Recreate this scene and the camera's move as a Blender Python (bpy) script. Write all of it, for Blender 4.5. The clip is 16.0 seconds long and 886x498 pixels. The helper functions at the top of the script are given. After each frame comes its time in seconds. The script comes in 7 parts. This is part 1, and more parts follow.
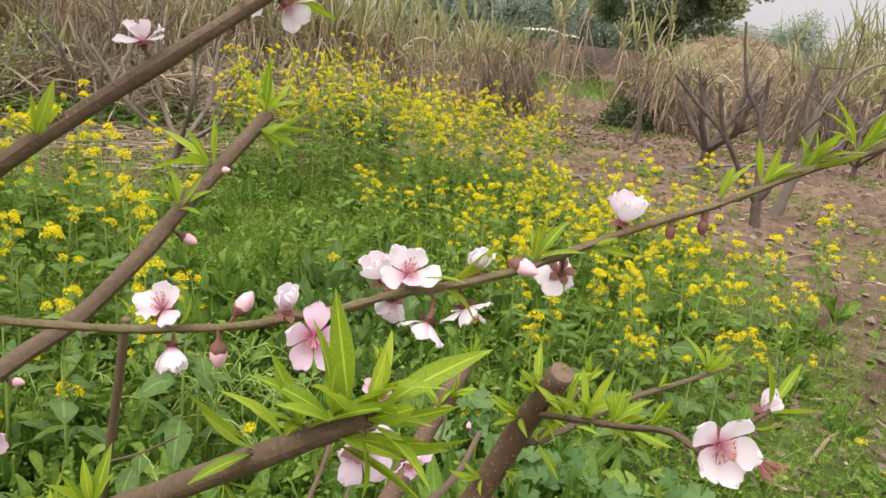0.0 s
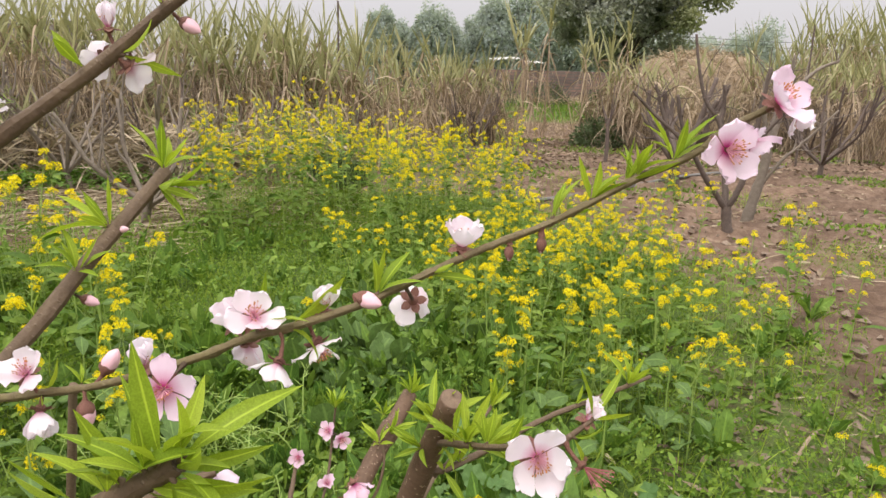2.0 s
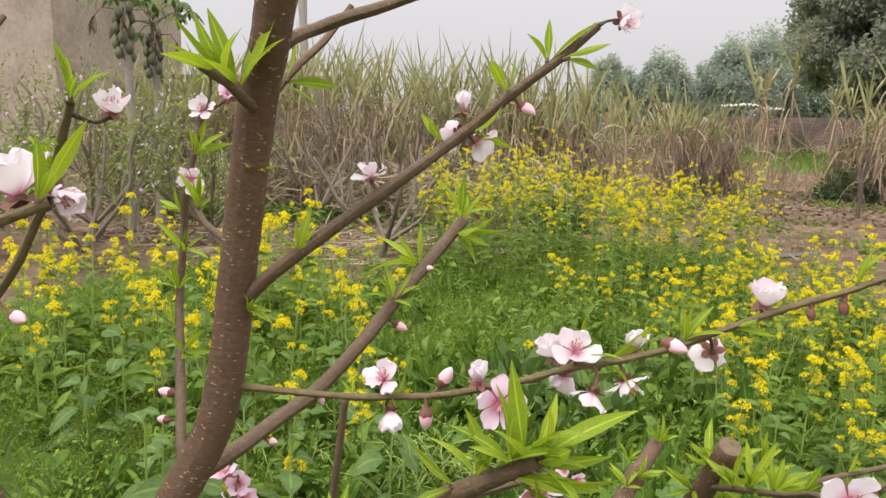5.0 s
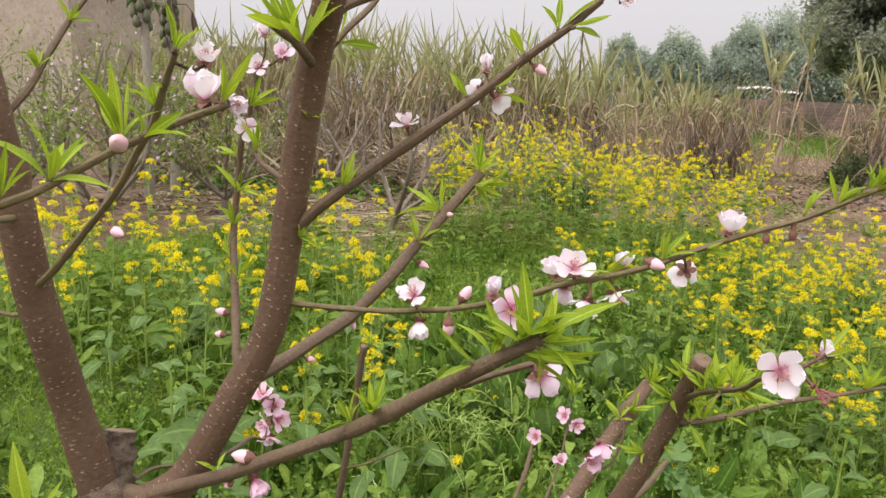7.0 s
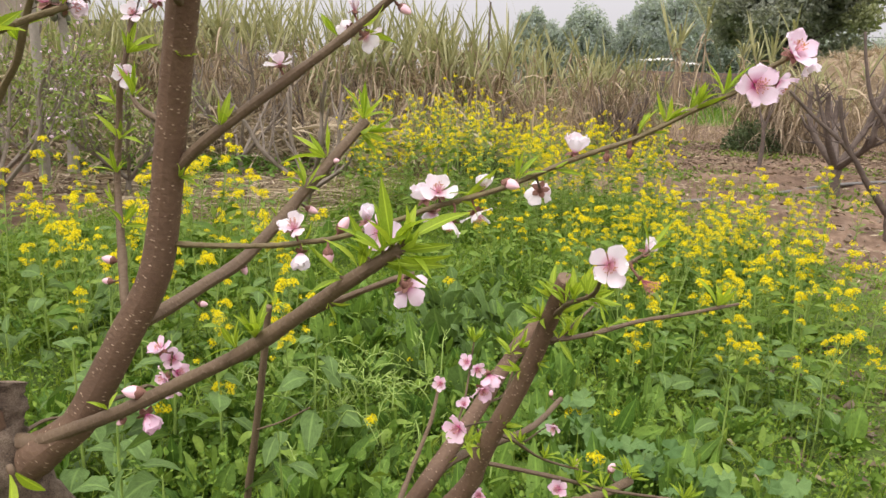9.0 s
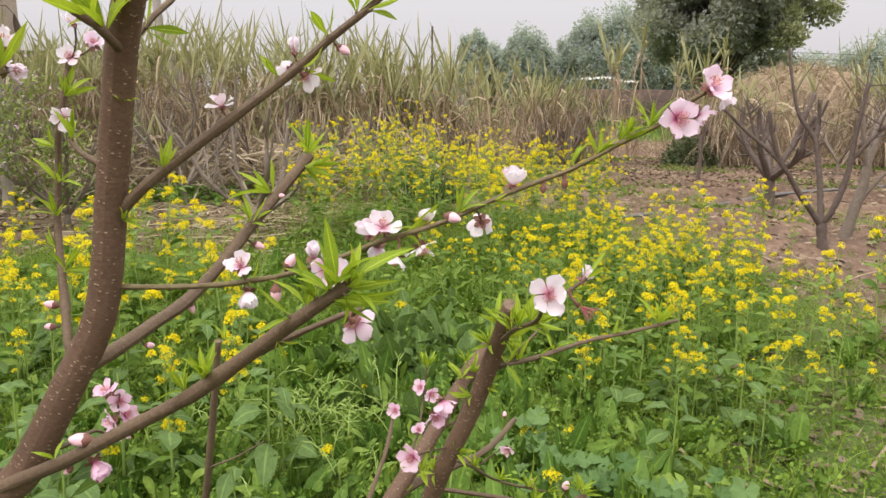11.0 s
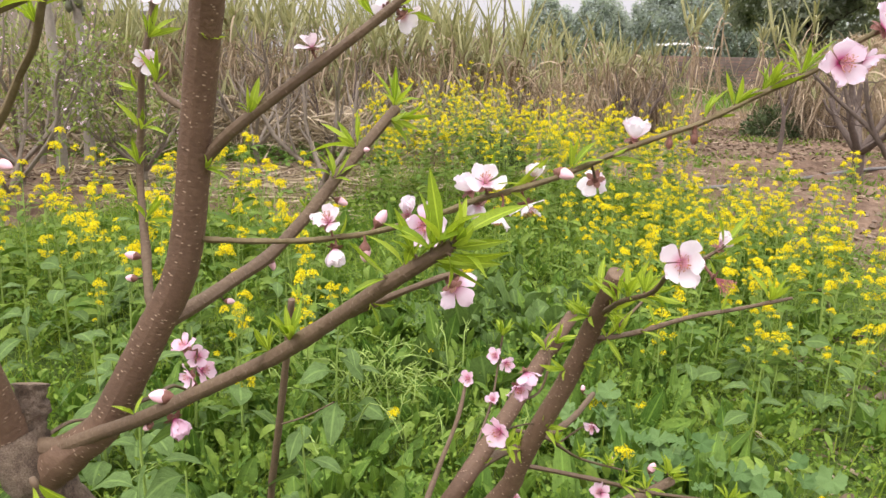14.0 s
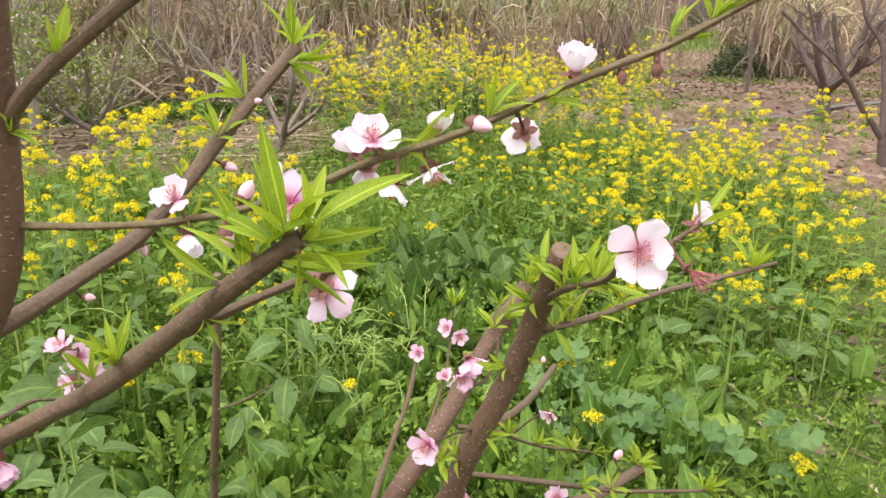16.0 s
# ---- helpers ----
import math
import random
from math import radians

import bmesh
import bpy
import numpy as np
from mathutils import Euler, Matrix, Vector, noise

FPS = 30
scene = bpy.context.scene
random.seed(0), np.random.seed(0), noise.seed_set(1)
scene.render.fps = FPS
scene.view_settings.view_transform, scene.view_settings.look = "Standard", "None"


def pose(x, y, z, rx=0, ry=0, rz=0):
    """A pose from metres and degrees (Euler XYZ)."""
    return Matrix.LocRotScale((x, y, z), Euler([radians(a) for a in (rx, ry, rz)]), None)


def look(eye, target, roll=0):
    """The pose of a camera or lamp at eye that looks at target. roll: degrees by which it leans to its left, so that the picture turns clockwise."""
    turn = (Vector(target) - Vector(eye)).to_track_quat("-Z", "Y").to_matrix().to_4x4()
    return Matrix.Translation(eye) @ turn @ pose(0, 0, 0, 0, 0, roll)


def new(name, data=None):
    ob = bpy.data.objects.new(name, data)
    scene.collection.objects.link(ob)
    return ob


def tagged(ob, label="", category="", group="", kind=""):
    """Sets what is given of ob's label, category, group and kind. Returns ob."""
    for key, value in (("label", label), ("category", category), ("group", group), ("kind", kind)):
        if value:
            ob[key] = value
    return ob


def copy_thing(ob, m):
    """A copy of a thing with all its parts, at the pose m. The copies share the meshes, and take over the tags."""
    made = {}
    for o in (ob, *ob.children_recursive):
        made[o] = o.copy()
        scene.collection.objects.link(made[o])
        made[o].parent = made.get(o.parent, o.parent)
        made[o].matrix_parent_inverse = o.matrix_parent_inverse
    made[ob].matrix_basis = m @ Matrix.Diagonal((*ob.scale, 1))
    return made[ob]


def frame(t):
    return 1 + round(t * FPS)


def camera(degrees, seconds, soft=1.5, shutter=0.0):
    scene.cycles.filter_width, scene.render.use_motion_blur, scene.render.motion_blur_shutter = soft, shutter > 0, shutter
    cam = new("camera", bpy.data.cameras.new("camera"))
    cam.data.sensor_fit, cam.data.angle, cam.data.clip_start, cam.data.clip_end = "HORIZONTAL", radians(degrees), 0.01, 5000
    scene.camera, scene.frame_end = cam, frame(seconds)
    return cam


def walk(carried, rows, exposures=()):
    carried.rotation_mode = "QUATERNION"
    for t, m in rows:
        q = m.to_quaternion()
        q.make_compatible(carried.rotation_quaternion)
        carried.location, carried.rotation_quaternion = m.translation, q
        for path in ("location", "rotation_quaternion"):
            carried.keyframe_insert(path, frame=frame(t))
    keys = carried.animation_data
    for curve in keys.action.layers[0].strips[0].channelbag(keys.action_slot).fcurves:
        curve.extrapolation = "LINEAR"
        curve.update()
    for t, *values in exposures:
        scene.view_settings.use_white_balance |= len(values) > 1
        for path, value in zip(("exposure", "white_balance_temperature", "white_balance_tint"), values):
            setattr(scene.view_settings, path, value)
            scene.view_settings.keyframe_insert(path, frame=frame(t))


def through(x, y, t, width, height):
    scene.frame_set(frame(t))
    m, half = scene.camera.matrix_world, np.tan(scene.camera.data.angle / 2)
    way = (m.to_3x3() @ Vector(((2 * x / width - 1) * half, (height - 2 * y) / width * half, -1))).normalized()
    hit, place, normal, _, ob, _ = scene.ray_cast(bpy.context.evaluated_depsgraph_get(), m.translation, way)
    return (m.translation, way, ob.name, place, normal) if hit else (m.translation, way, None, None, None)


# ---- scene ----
cam = camera(63.6, 16.0)
PATH = [
    (0, (0.013, -0.028, 1.611), (0.039, 1.891, 1.048), 6.6),
    (0.5, (0.039, -0.03, 1.614), (0.059, 1.89, 1.054), 5.5),
    (1, (0.058, -0.036, 1.614), (0.058, 1.887, 1.067), 3.9),
    (1.5, (0.077, -0.043, 1.616), (0.057, 1.893, 1.112), 2.1),
    (2, (0.11, -0.039, 1.621), (0.168, 1.904, 1.15), 1.5),
    (2.5, (0.137, -0.035, 1.627), (0.185, 1.909, 1.162), 0.9),
    (3, (0.154, -0.045, 1.633), (0.21, 1.907, 1.197), 0.7),
    (3.5, (0.146, -0.053, 1.637), (0.112, 1.908, 1.243), -0.4),
    (4, (0.09, -0.074, 1.64), (-0.204, 1.868, 1.263), -0.2),
    (4.5, (0.04, -0.099, 1.643), (-0.466, 1.802, 1.286), 0.4),
    (6.8, (0.067, -0.275, 1.627), (-0.478, 1.607, 1.226), 2.7),
    (7, (0.066, -0.273, 1.622), (-0.483, 1.603, 1.198), 2.6),
    (7.5, (0.073, -0.282, 1.612), (-0.403, 1.612, 1.18), 2.5),
    (8, (0.097, -0.296, 1.605), (-0.288, 1.618, 1.172), 2.7),
    (8.5, (0.122, -0.314, 1.595), (-0.251, 1.599, 1.143), 2.1),
    (9, (0.131, -0.32, 1.583), (-0.195, 1.594, 1.104), 1.9),
    (9.5, (0.132, -0.324, 1.583), (-0.095, 1.597, 1.075), 0.6),
    (9.7, (0.14, -0.327, 1.586), (-0.064, 1.601, 1.094), 0.4),
    (11.8, (0.138, -0.35, 1.601), (-0.056, 1.598, 1.195), 0.6),
    (12, (0.132, -0.363, 1.599), (-0.074, 1.585, 1.197), 0.7),
    (12.5, (0.126, -0.394, 1.6), (-0.075, 1.557, 1.208), 0.9),
    (13, (0.115, -0.404, 1.598), (-0.234, 1.521, 1.184), 0.8),
    (13.5, (0.096, -0.359, 1.581), (-0.311, 1.54, 1.106), 0.9),
    (14, (0.089, -0.273, 1.576), (-0.273, 1.626, 1.064), 1.3),
    (14.5, (0.079, -0.2, 1.569), (-0.277, 1.691, 1.023), 1.4),
    (15, (0.096, -0.162, 1.561), (-0.208, 1.726, 0.977), 0.8),
    (15.5, (0.108, -0.122, 1.555), (-0.166, 1.762, 0.944), 0.5),
    (16, (0.122, -0.074, 1.549), (-0.157, 1.8, 0.909), -0.2),
]
EXPOSURES = [(0, 0.52, 6560, 14), (1.5, 0.54, 6560, 14), (2.5, 0.51, 6560, 14), (4.5, 0.51, 6560, 14), (7, 0.53, 6560, 15), (9, 0.58, 6560, 15), (12.5, 0.54, 6560, 15), (13, 0.60, 6560, 15), (13.5, 0.69, 6510, 16), (14.5, 0.82, 6450, 18), (15.5, 0.86, 6400, 18), (16, 0.84, 6400, 17)]
walk(cam, [(t, look(eye, target, roll)) for t, eye, target, roll in PATH], EXPOSURES)

# ---- world, sun, exposure ----
SUN_HEIGHT, SUN_TURN = radians(52), radians(150)
world = bpy.data.worlds.new("overcast_sky")
scene.world = world
world.use_nodes = True
wn, wl = world.node_tree.nodes, world.node_tree.links
sky = wn.new("ShaderNodeTexSky")
sky.sky_type, sky.sun_disc, sky.sun_elevation, sky.sun_rotation = "NISHITA", False, SUN_HEIGHT, SUN_TURN
sky.dust_density = 6.0
sky_dim = wn.new("ShaderNodeMix")
sky_dim.data_type, sky_dim.blend_type = "RGBA", "MULTIPLY"
sky_dim.inputs[0].default_value = 1.0
sky_dim.inputs[7].default_value = (0.1, 0.1, 0.1, 1)
way = wn.new("ShaderNodeTexCoord")
split = wn.new("ShaderNodeSeparateXYZ")
cloud = wn.new("ShaderNodeValToRGB")
cloud.color_ramp.elements[0].position, cloud.color_ramp.elements[0].color = 0.0, (0.50, 0.495, 0.505, 1)
cloud.color_ramp.elements[1].position, cloud.color_ramp.elements[1].color = 1.0, (1.95, 1.93, 1.86, 1)
mid = cloud.color_ramp.elements.new(0.22)
mid.color = (0.62, 0.615, 0.625, 1)
veil = wn.new("ShaderNodeMix")
veil.data_type = "RGBA"
veil.inputs[0].default_value = 0.88
wl.new(way.outputs["Generated"], split.inputs[0])
wl.new(split.outputs["Z"], cloud.inputs[0])
wl.new(sky.outputs[0], sky_dim.inputs[6])
wl.new(sky_dim.outputs[2], veil.inputs[6])
wl.new(cloud.outputs[0], veil.inputs[7])
wl.new(veil.outputs[2], wn["Background"].inputs[0])
wn["Background"].inputs[1].default_value = 1.0

sun = new("sun", bpy.data.lights.new("sun", "SUN"))
sun.data.energy, sun.data.angle, sun.data.color = 1.5, radians(25), (1.0, 0.96, 0.90)
sun.matrix_world = look((0, 0, 30), (0.55, 0.75, 30 - 1.25))

# ---- materials ----


def material(name, build):
    m = bpy.data.materials.new(name)
    m.use_nodes = True
    nt = m.node_tree
    build(nt.nodes, nt.links, nt.nodes["Principled BSDF"], nt.nodes["Material Output"])
    return m


def ramp(n, stops):
    r = n.new("ShaderNodeValToRGB")
    e = r.color_ramp.elements
    while len(e) < len(stops):
        e.new(0.5)
    for el, (p, c) in zip(e, stops):
        el.position, el.color = p, (*c, 1)
    return r


def noise_tex(n, l, scale, detail=4.0, coord=None, rough=0.6):
    tex = n.new("ShaderNodeTexNoise")
    tex.inputs["Scale"].default_value, tex.inputs["Detail"].default_value, tex.inputs["Roughness"].default_value = scale, detail, rough
    if coord is not None:
        l.new(coord, tex.inputs["Vector"])
    return tex


def bump(n, l, height, strength, distance, bsdf):
    b = n.new("ShaderNodeBump")
    b.inputs["Strength"].default_value, b.inputs["Distance"].default_value = strength, distance
    l.new(height, b.inputs["Height"])
    l.new(b.outputs[0], bsdf.inputs["Normal"])
    return b


def mixed(n, l, a, b, fac, blend="MIX"):
    m = n.new("ShaderNodeMix")
    m.data_type, m.blend_type = "RGBA", blend
    for socket, v in ((m.inputs[0], fac), (m.inputs[6], a), (m.inputs[7], b)):
        if isinstance(v, (int, float)):
            socket.default_value = v
        elif isinstance(v, tuple):
            socket.default_value = (*v, 1)
        else:
            l.new(v, socket)
    return m.outputs[2]


def plain(name, stops, scale=8.0, rough=0.8, relief=0.3, depth=0.01, metal=0.0):
    """A matt surface whose colour runs through the stops with noise at two scales."""
    def build(n, l, b, o):
        co = n.new("ShaderNodeTexCoord").outputs["Object"]
        big, fine = noise_tex(n, l, scale, 5, co), noise_tex(n, l, scale * 9, 4, co)
        mix = n.new("ShaderNodeMath")
        mix.operation = "MULTIPLY_ADD"
        mix.inputs[1].default_value = 0.45
        l.new(fine.outputs[0], mix.inputs[0])
        half = n.new("ShaderNodeMath")
        half.operation = "MULTIPLY"
        half.inputs[1].default_value = 0.55
        l.new(big.outputs[0], half.inputs[0])
        l.new(half.outputs[0], mix.inputs[2])
        r = ramp(n, stops)
        l.new(mix.outputs[0], r.inputs[0])
        l.new(r.outputs[0], b.inputs["Base Color"])
        b.inputs["Roughness"].default_value, b.inputs["Metallic"].default_value = rough, metal
        bump(n, l, mix.outputs[0], relief, depth, b)
    return material(name, build)


def leafy(name, dark, light, through=0.35, rough=0.5, island=True, vein=0.0, spots=None):
    """Leaf stuff: a colour of its own for each leaf, light coming through."""
    def build(n, l, b, o):
        if island:
            rnd = n.new("ShaderNodeNewGeometry").outputs["Random Per Island"]
        else:
            rnd = n.new("ShaderNodeObjectInfo").outputs["Random"]
        co = n.new("ShaderNodeTexCoord").outputs["Object"]
        grain = noise_tex(n, l, 60, 3, co)
        r = ramp(n, [(0.0, dark), (1.0, light)])
        l.new(rnd, r.inputs[0])
        g = ramp(n, [(0.3, (0.72, 0.72, 0.72)), (0.7, (1.1, 1.1, 1.1))])
        l.new(grain.outputs[0], g.inputs[0])
        col = mixed(n, l, r.outputs[0], g.outputs[0], 1.0, "MULTIPLY")
        if vein:
            uv = n.new("ShaderNodeUVMap").outputs[0]
            sx = n.new("ShaderNodeSeparateXYZ")
            l.new(uv, sx.inputs[0])
            mid = n.new("ShaderNodeMath")
            mid.operation = "PINGPONG"
            mid.inputs[1].default_value = 0.5
            l.new(sx.outputs[0], mid.inputs[0])
            rib = ramp(n, [(0.0, (0, 0, 0)), (0.42, (0, 0, 0)), (0.5, (1, 1, 1))])
            l.new(mid.outputs[0], rib.inputs[0])
            col = mixed(n, l, col, tuple(min(1, c * 1.25) for c in light), rib.outputs[0])
        if vein > 0.28:
            slant = n.new("ShaderNodeMath")
            slant.operation = "MULTIPLY_ADD"
            slant.inputs[1].default_value = 1.1
            l.new(mid.outputs[0], slant.inputs[0])
            l.new(sx.outputs[1], slant.inputs[2])
            row = n.new("ShaderNodeMath")
            row.operation = "PINGPONG"
            row.inputs[1].default_value = 0.075
            l.new(slant.outputs[0], row.inputs[0])
            web = ramp(n, [(0.0, (1, 1, 1)), (0.010, (0.35, 0.35, 0.35)), (0.030, (0, 0, 0))])
            l.new(row.outputs[0], web.inputs[0])
            faint = n.new("ShaderNodeMath")
            faint.operation = "MULTIPLY"
            faint.inputs[1].default_value = 0.30
            l.new(web.outputs[0], faint.inputs[0])
            col = mixed(n, l, col, tuple(min(1, c * 1.15) for c in light), faint.outputs[0])
            blister = noise_tex(n, l, 130, 2, co)
            rise = n.new("ShaderNodeMath")
            rise.operation = "MULTIPLY_ADD"
            rise.inputs[1].default_value = -0.6
            l.new(web.outputs[0], rise.inputs[0])
            l.new(blister.outputs[0], rise.inputs[2])
            bump(n, l, rise.outputs[0], 0.5, 0.004, b)
        l.new(col, b.inputs["Base Color"])
        b.inputs["Roughness"].default_value = rough
        b.inputs["Specular IOR Level"].default_value = 0.17
        tr = n.new("ShaderNodeBsdfTranslucent")
        warm = mixed(n, l, col, (1.0, 1.0, 0.45), 0.75, "MULTIPLY")
        l.new(warm, tr.inputs[0])
        mx = n.new("ShaderNodeMixShader")
        mx.inputs[0].default_value = through
        l.new(b.outputs[0], mx.inputs[1])
        l.new(tr.outputs[0], mx.inputs[2])
        l.new(mx.outputs[0], o.inputs[0])
    return material(name, build)


def bark_nodes(base, spot, lines, lent=1.0):
    def build(n, l, b, o):
        uv = n.new("ShaderNodeUVMap").outputs[0]
        stretch = n.new("ShaderNodeMapping")
        stretch.inputs["Scale"].default_value = (88, 190, 1)
        l.new(uv, stretch.inputs[0])
        cells = n.new("ShaderNodeTexVoronoi")
        cells.inputs["Randomness"].default_value = 1.0
        l.new(stretch.outputs[0], cells.inputs["Vector"])
        cells.inputs["Scale"].default_value = 1.0
        dots = ramp(n, [(0.14, (lent, lent, lent)), (0.22, (0, 0, 0))])
        l.new(cells.outputs["Distance"], dots.inputs[0])
        big = noise_tex(n, l, 9, 4, n.new("ShaderNodeTexCoord").outputs["Object"])
        ring = n.new("ShaderNodeMapping")
        ring.inputs["Scale"].default_value = (130, 170, 1)
        l.new(uv, ring.inputs[0])
        fine = noise_tex(n, l, 1.0, 5, ring.outputs[0])
        r = ramp(n, [(0.25, tuple(c * 0.62 for c in base)), (0.5, base), (0.78, lines)])
        mixv = n.new("ShaderNodeMath")
        mixv.operation = "ADD"
        l.new(big.outputs[0], mixv.inputs[0])
        l.new(fine.outputs[0], mixv.inputs[1])
        hv = n.new("ShaderNodeMath")
        hv.operation = "MULTIPLY"
        hv.inputs[1].default_value = 0.5
        l.new(mixv.outputs[0], hv.inputs[0])
        l.new(hv.outputs[0], r.inputs[0])
        col = mixed(n, l, r.outputs[0], spot, dots.outputs[0])
        l.new(col, b.inputs["Base Color"])
        b.inputs["Roughness"].default_value = 0.62
        b.inputs["Specular IOR Level"].default_value = 0.3
        hsum = n.new("ShaderNodeMath")
        hsum.operation = "MULTIPLY_ADD"
        hsum.inputs[1].default_value = 0.6
        l.new(dots.outputs[0], hsum.inputs[0])
        l.new(fine.outputs[0], hsum.inputs[2])
        bump(n, l, hsum.outputs[0], 0.9, 0.0022, b)
    return build


BARK = material("peach_bark", bark_nodes((0.126, 0.077, 0.049), (0.39, 0.285, 0.20), (0.200, 0.131, 0.084)))
TWIG = material("peach_twig_bark", bark_nodes((0.130, 0.089, 0.056), (0.24, 0.18, 0.125), (0.20, 0.147, 0.093), 0.5))
GREENTWIG = material("green_twig_bark", bark_nodes((0.145, 0.112, 0.056), (0.22, 0.17, 0.10), (0.215, 0.19, 0.082), 0.4))
OLDBARK = plain("old_bark", [(0.3, (0.06, 0.048, 0.042)), (0.55, (0.13, 0.11, 0.095)), (0.8, (0.24, 0.21, 0.18))], 30, 0.9, 0.7, 0.006)
TRUNKBARK = plain("rough_trunk_bark", [(0.36, (0.060, 0.041, 0.029)), (0.5, (0.165, 0.118, 0.082)), (0.66, (0.32, 0.25, 0.185))], 55, 0.9, 1.0, 0.012)
CUTWOOD = plain("cut_wood", [(0.3, (0.085, 0.055, 0.038)), (0.55, (0.19, 0.13, 0.085)), (0.8, (0.30, 0.22, 0.15))], 120, 0.85, 0.4, 0.001)
BAREBARK = plain("bare_tree_bark", [(0.3, (0.055, 0.042, 0.036)), (0.55, (0.12, 0.090, 0.074)), (0.8, (0.20, 0.16, 0.135))], 22, 0.85, 0.6, 0.006)
PEACH_LEAF = leafy("young_peach_leaf", (0.23, 0.35, 0.028), (0.41, 0.53, 0.055), 0.45, 0.42, False, 0.25)
DOCK_LEAF = leafy("broad_weed_leaf", (0.070, 0.155, 0.026), (0.185, 0.305, 0.056), 0.31, 0.5, True, 0.3)
WEED_LEAF = leafy("small_weed_leaf", (0.080, 0.170, 0.022), (0.25, 0.37, 0.055), 0.35, 0.5)
GRASS = leafy("grass_blade", (0.15, 0.25, 0.026), (0.36, 0.46, 0.070), 0.36, 0.5)
MUSTARD_LEAF = leafy("mustard_leaf", (0.105, 0.198, 0.030), (0.255, 0.365, 0.066), 0.33, 0.5)
BRASSICA = leafy("dark_bluish_leaf", (0.064, 0.128, 0.036), (0.156, 0.246, 0.070), 0.26, 0.5, True, 0.35)
MALLOW = leafy("mallow_leaf", (0.085, 0.170, 0.050), (0.172, 0.278, 0.094), 0.28, 0.6, False)
MUSTARD_STEM = plain("mustard_stem", [(0.3, (0.17, 0.27, 0.050)), (0.7, (0.31, 0.41, 0.095))], 20, 0.6, 0.2, 0.001)
YELLOW = leafy("mustard_petal", (0.785, 0.622, 0.008), (0.925, 0.825, 0.018), 0.36, 0.65)
DRY_BLADE = leafy("dry_cane_leaf", (0.225, 0.166, 0.113), (0.60, 0.485, 0.355), 0.24, 0.75)
GREEN_BLADE = leafy("cane_leaf", (0.235, 0.25, 0.115), (0.49, 0.475, 0.27), 0.3, 0.55)
CANE_STALK = plain("dry_cane_stalk", [(0.3, (0.16, 0.115, 0.075)), (0.6, (0.34, 0.26, 0.17)), (0.85, (0.46, 0.37, 0.25))], 14, 0.8, 0.3, 0.003)
# distance haze painted into the leaf colour: lighter and greyer than the foliage
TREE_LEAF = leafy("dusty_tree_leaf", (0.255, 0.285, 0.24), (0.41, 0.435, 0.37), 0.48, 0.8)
YOUNG_TREE = leafy("young_tree_leaf", (0.26, 0.29, 0.17), (0.42, 0.45, 0.26), 0.45, 0.8)
BRUSH = leafy("dead_brush", (0.085, 0.064, 0.048), (0.27, 0.21, 0.155), 0.05, 0.85)
DEAD_LEAF = leafy("fallen_brown_leaf", (0.10, 0.070, 0.050), (0.28, 0.212, 0.150), 0.1, 0.8)
BUSH_LEAF = leafy("dark_bush_leaf", (0.055, 0.085, 0.040), (0.14, 0.18, 0.085), 0.25, 0.6)
# far leaves made pale and bluish in base colour, in place of aerial haze
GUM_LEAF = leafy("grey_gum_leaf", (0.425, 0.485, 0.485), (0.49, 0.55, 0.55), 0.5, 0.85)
PAPAYA_LEAF = leafy("papaya_leaf", (0.055, 0.10, 0.035), (0.17, 0.22, 0.085), 0.25, 0.5)
STRAW = leafy("cane_litter", (0.24, 0.185, 0.12), (0.56, 0.47, 0.34), 0.1, 0.8)


def brick_nodes(n, l, b, o):
    co = n.new("ShaderNodeTexCoord").outputs["Object"]
    turn = n.new("ShaderNodeMapping")
    turn.inputs["Rotation"].default_value = (radians(90), 0, 0)
    l.new(co, turn.inputs[0])
    tex = n.new("ShaderNodeTexBrick")
    tex.inputs["Color1"].default_value = (0.25, 0.155, 0.125, 1)
    tex.inputs["Color2"].default_value = (0.17, 0.125, 0.11, 1)
    tex.inputs["Mortar"].default_value = (0.13, 0.115, 0.105, 1)
    for key, v in (("Scale", 1.0), ("Mortar Size", 0.03), ("Brick Width", 0.5), ("Row Height", 0.22)):
        tex.inputs[key].default_value = v
    l.new(turn.outputs[0], tex.inputs["Vector"])
    stain = noise_tex(n, l, 1.1, 5, co)
    r = ramp(n, [(0.35, (0.55, 0.55, 0.56)), (0.65, (1.15, 1.12, 1.1))])
    l.new(stain.outputs[0], r.inputs[0])
    l.new(mixed(n, l, tex.outputs[0], r.outputs[0], 1.0, "MULTIPLY"), b.inputs["Base Color"])
    b.inputs["Roughness"].default_value = 0.92
    bump(n, l, tex.outputs["Fac"], 0.5, -0.02, b)


BRICK = material("weathered_brick", brick_nodes)
POLE = plain("weathered_pole", [(0.3, (0.27, 0.25, 0.225)), (0.7, (0.40, 0.375, 0.34))], 4, 0.9, 0.2, 0.01)
PLASTER = plain("stained_plaster", [(0.3, (0.20, 0.165, 0.130)), (0.5, (0.33, 0.280, 0.220)), (0.7, (0.43, 0.375, 0.305))], 1.1, 0.9, 0.2, 0.01)
CONCRETE = plain("grey_concrete", [(0.3, (0.24, 0.24, 0.235)), (0.7, (0.42, 0.41, 0.40))], 3, 0.9, 0.2, 0.01)
SHEET = plain("pale_roof_sheet", [(0.3, (0.38, 0.37, 0.36)), (0.6, (0.60, 0.59, 0.57)), (0.75, (0.72, 0.71, 0.69))], 3, 0.85, 0.1, 0.01)
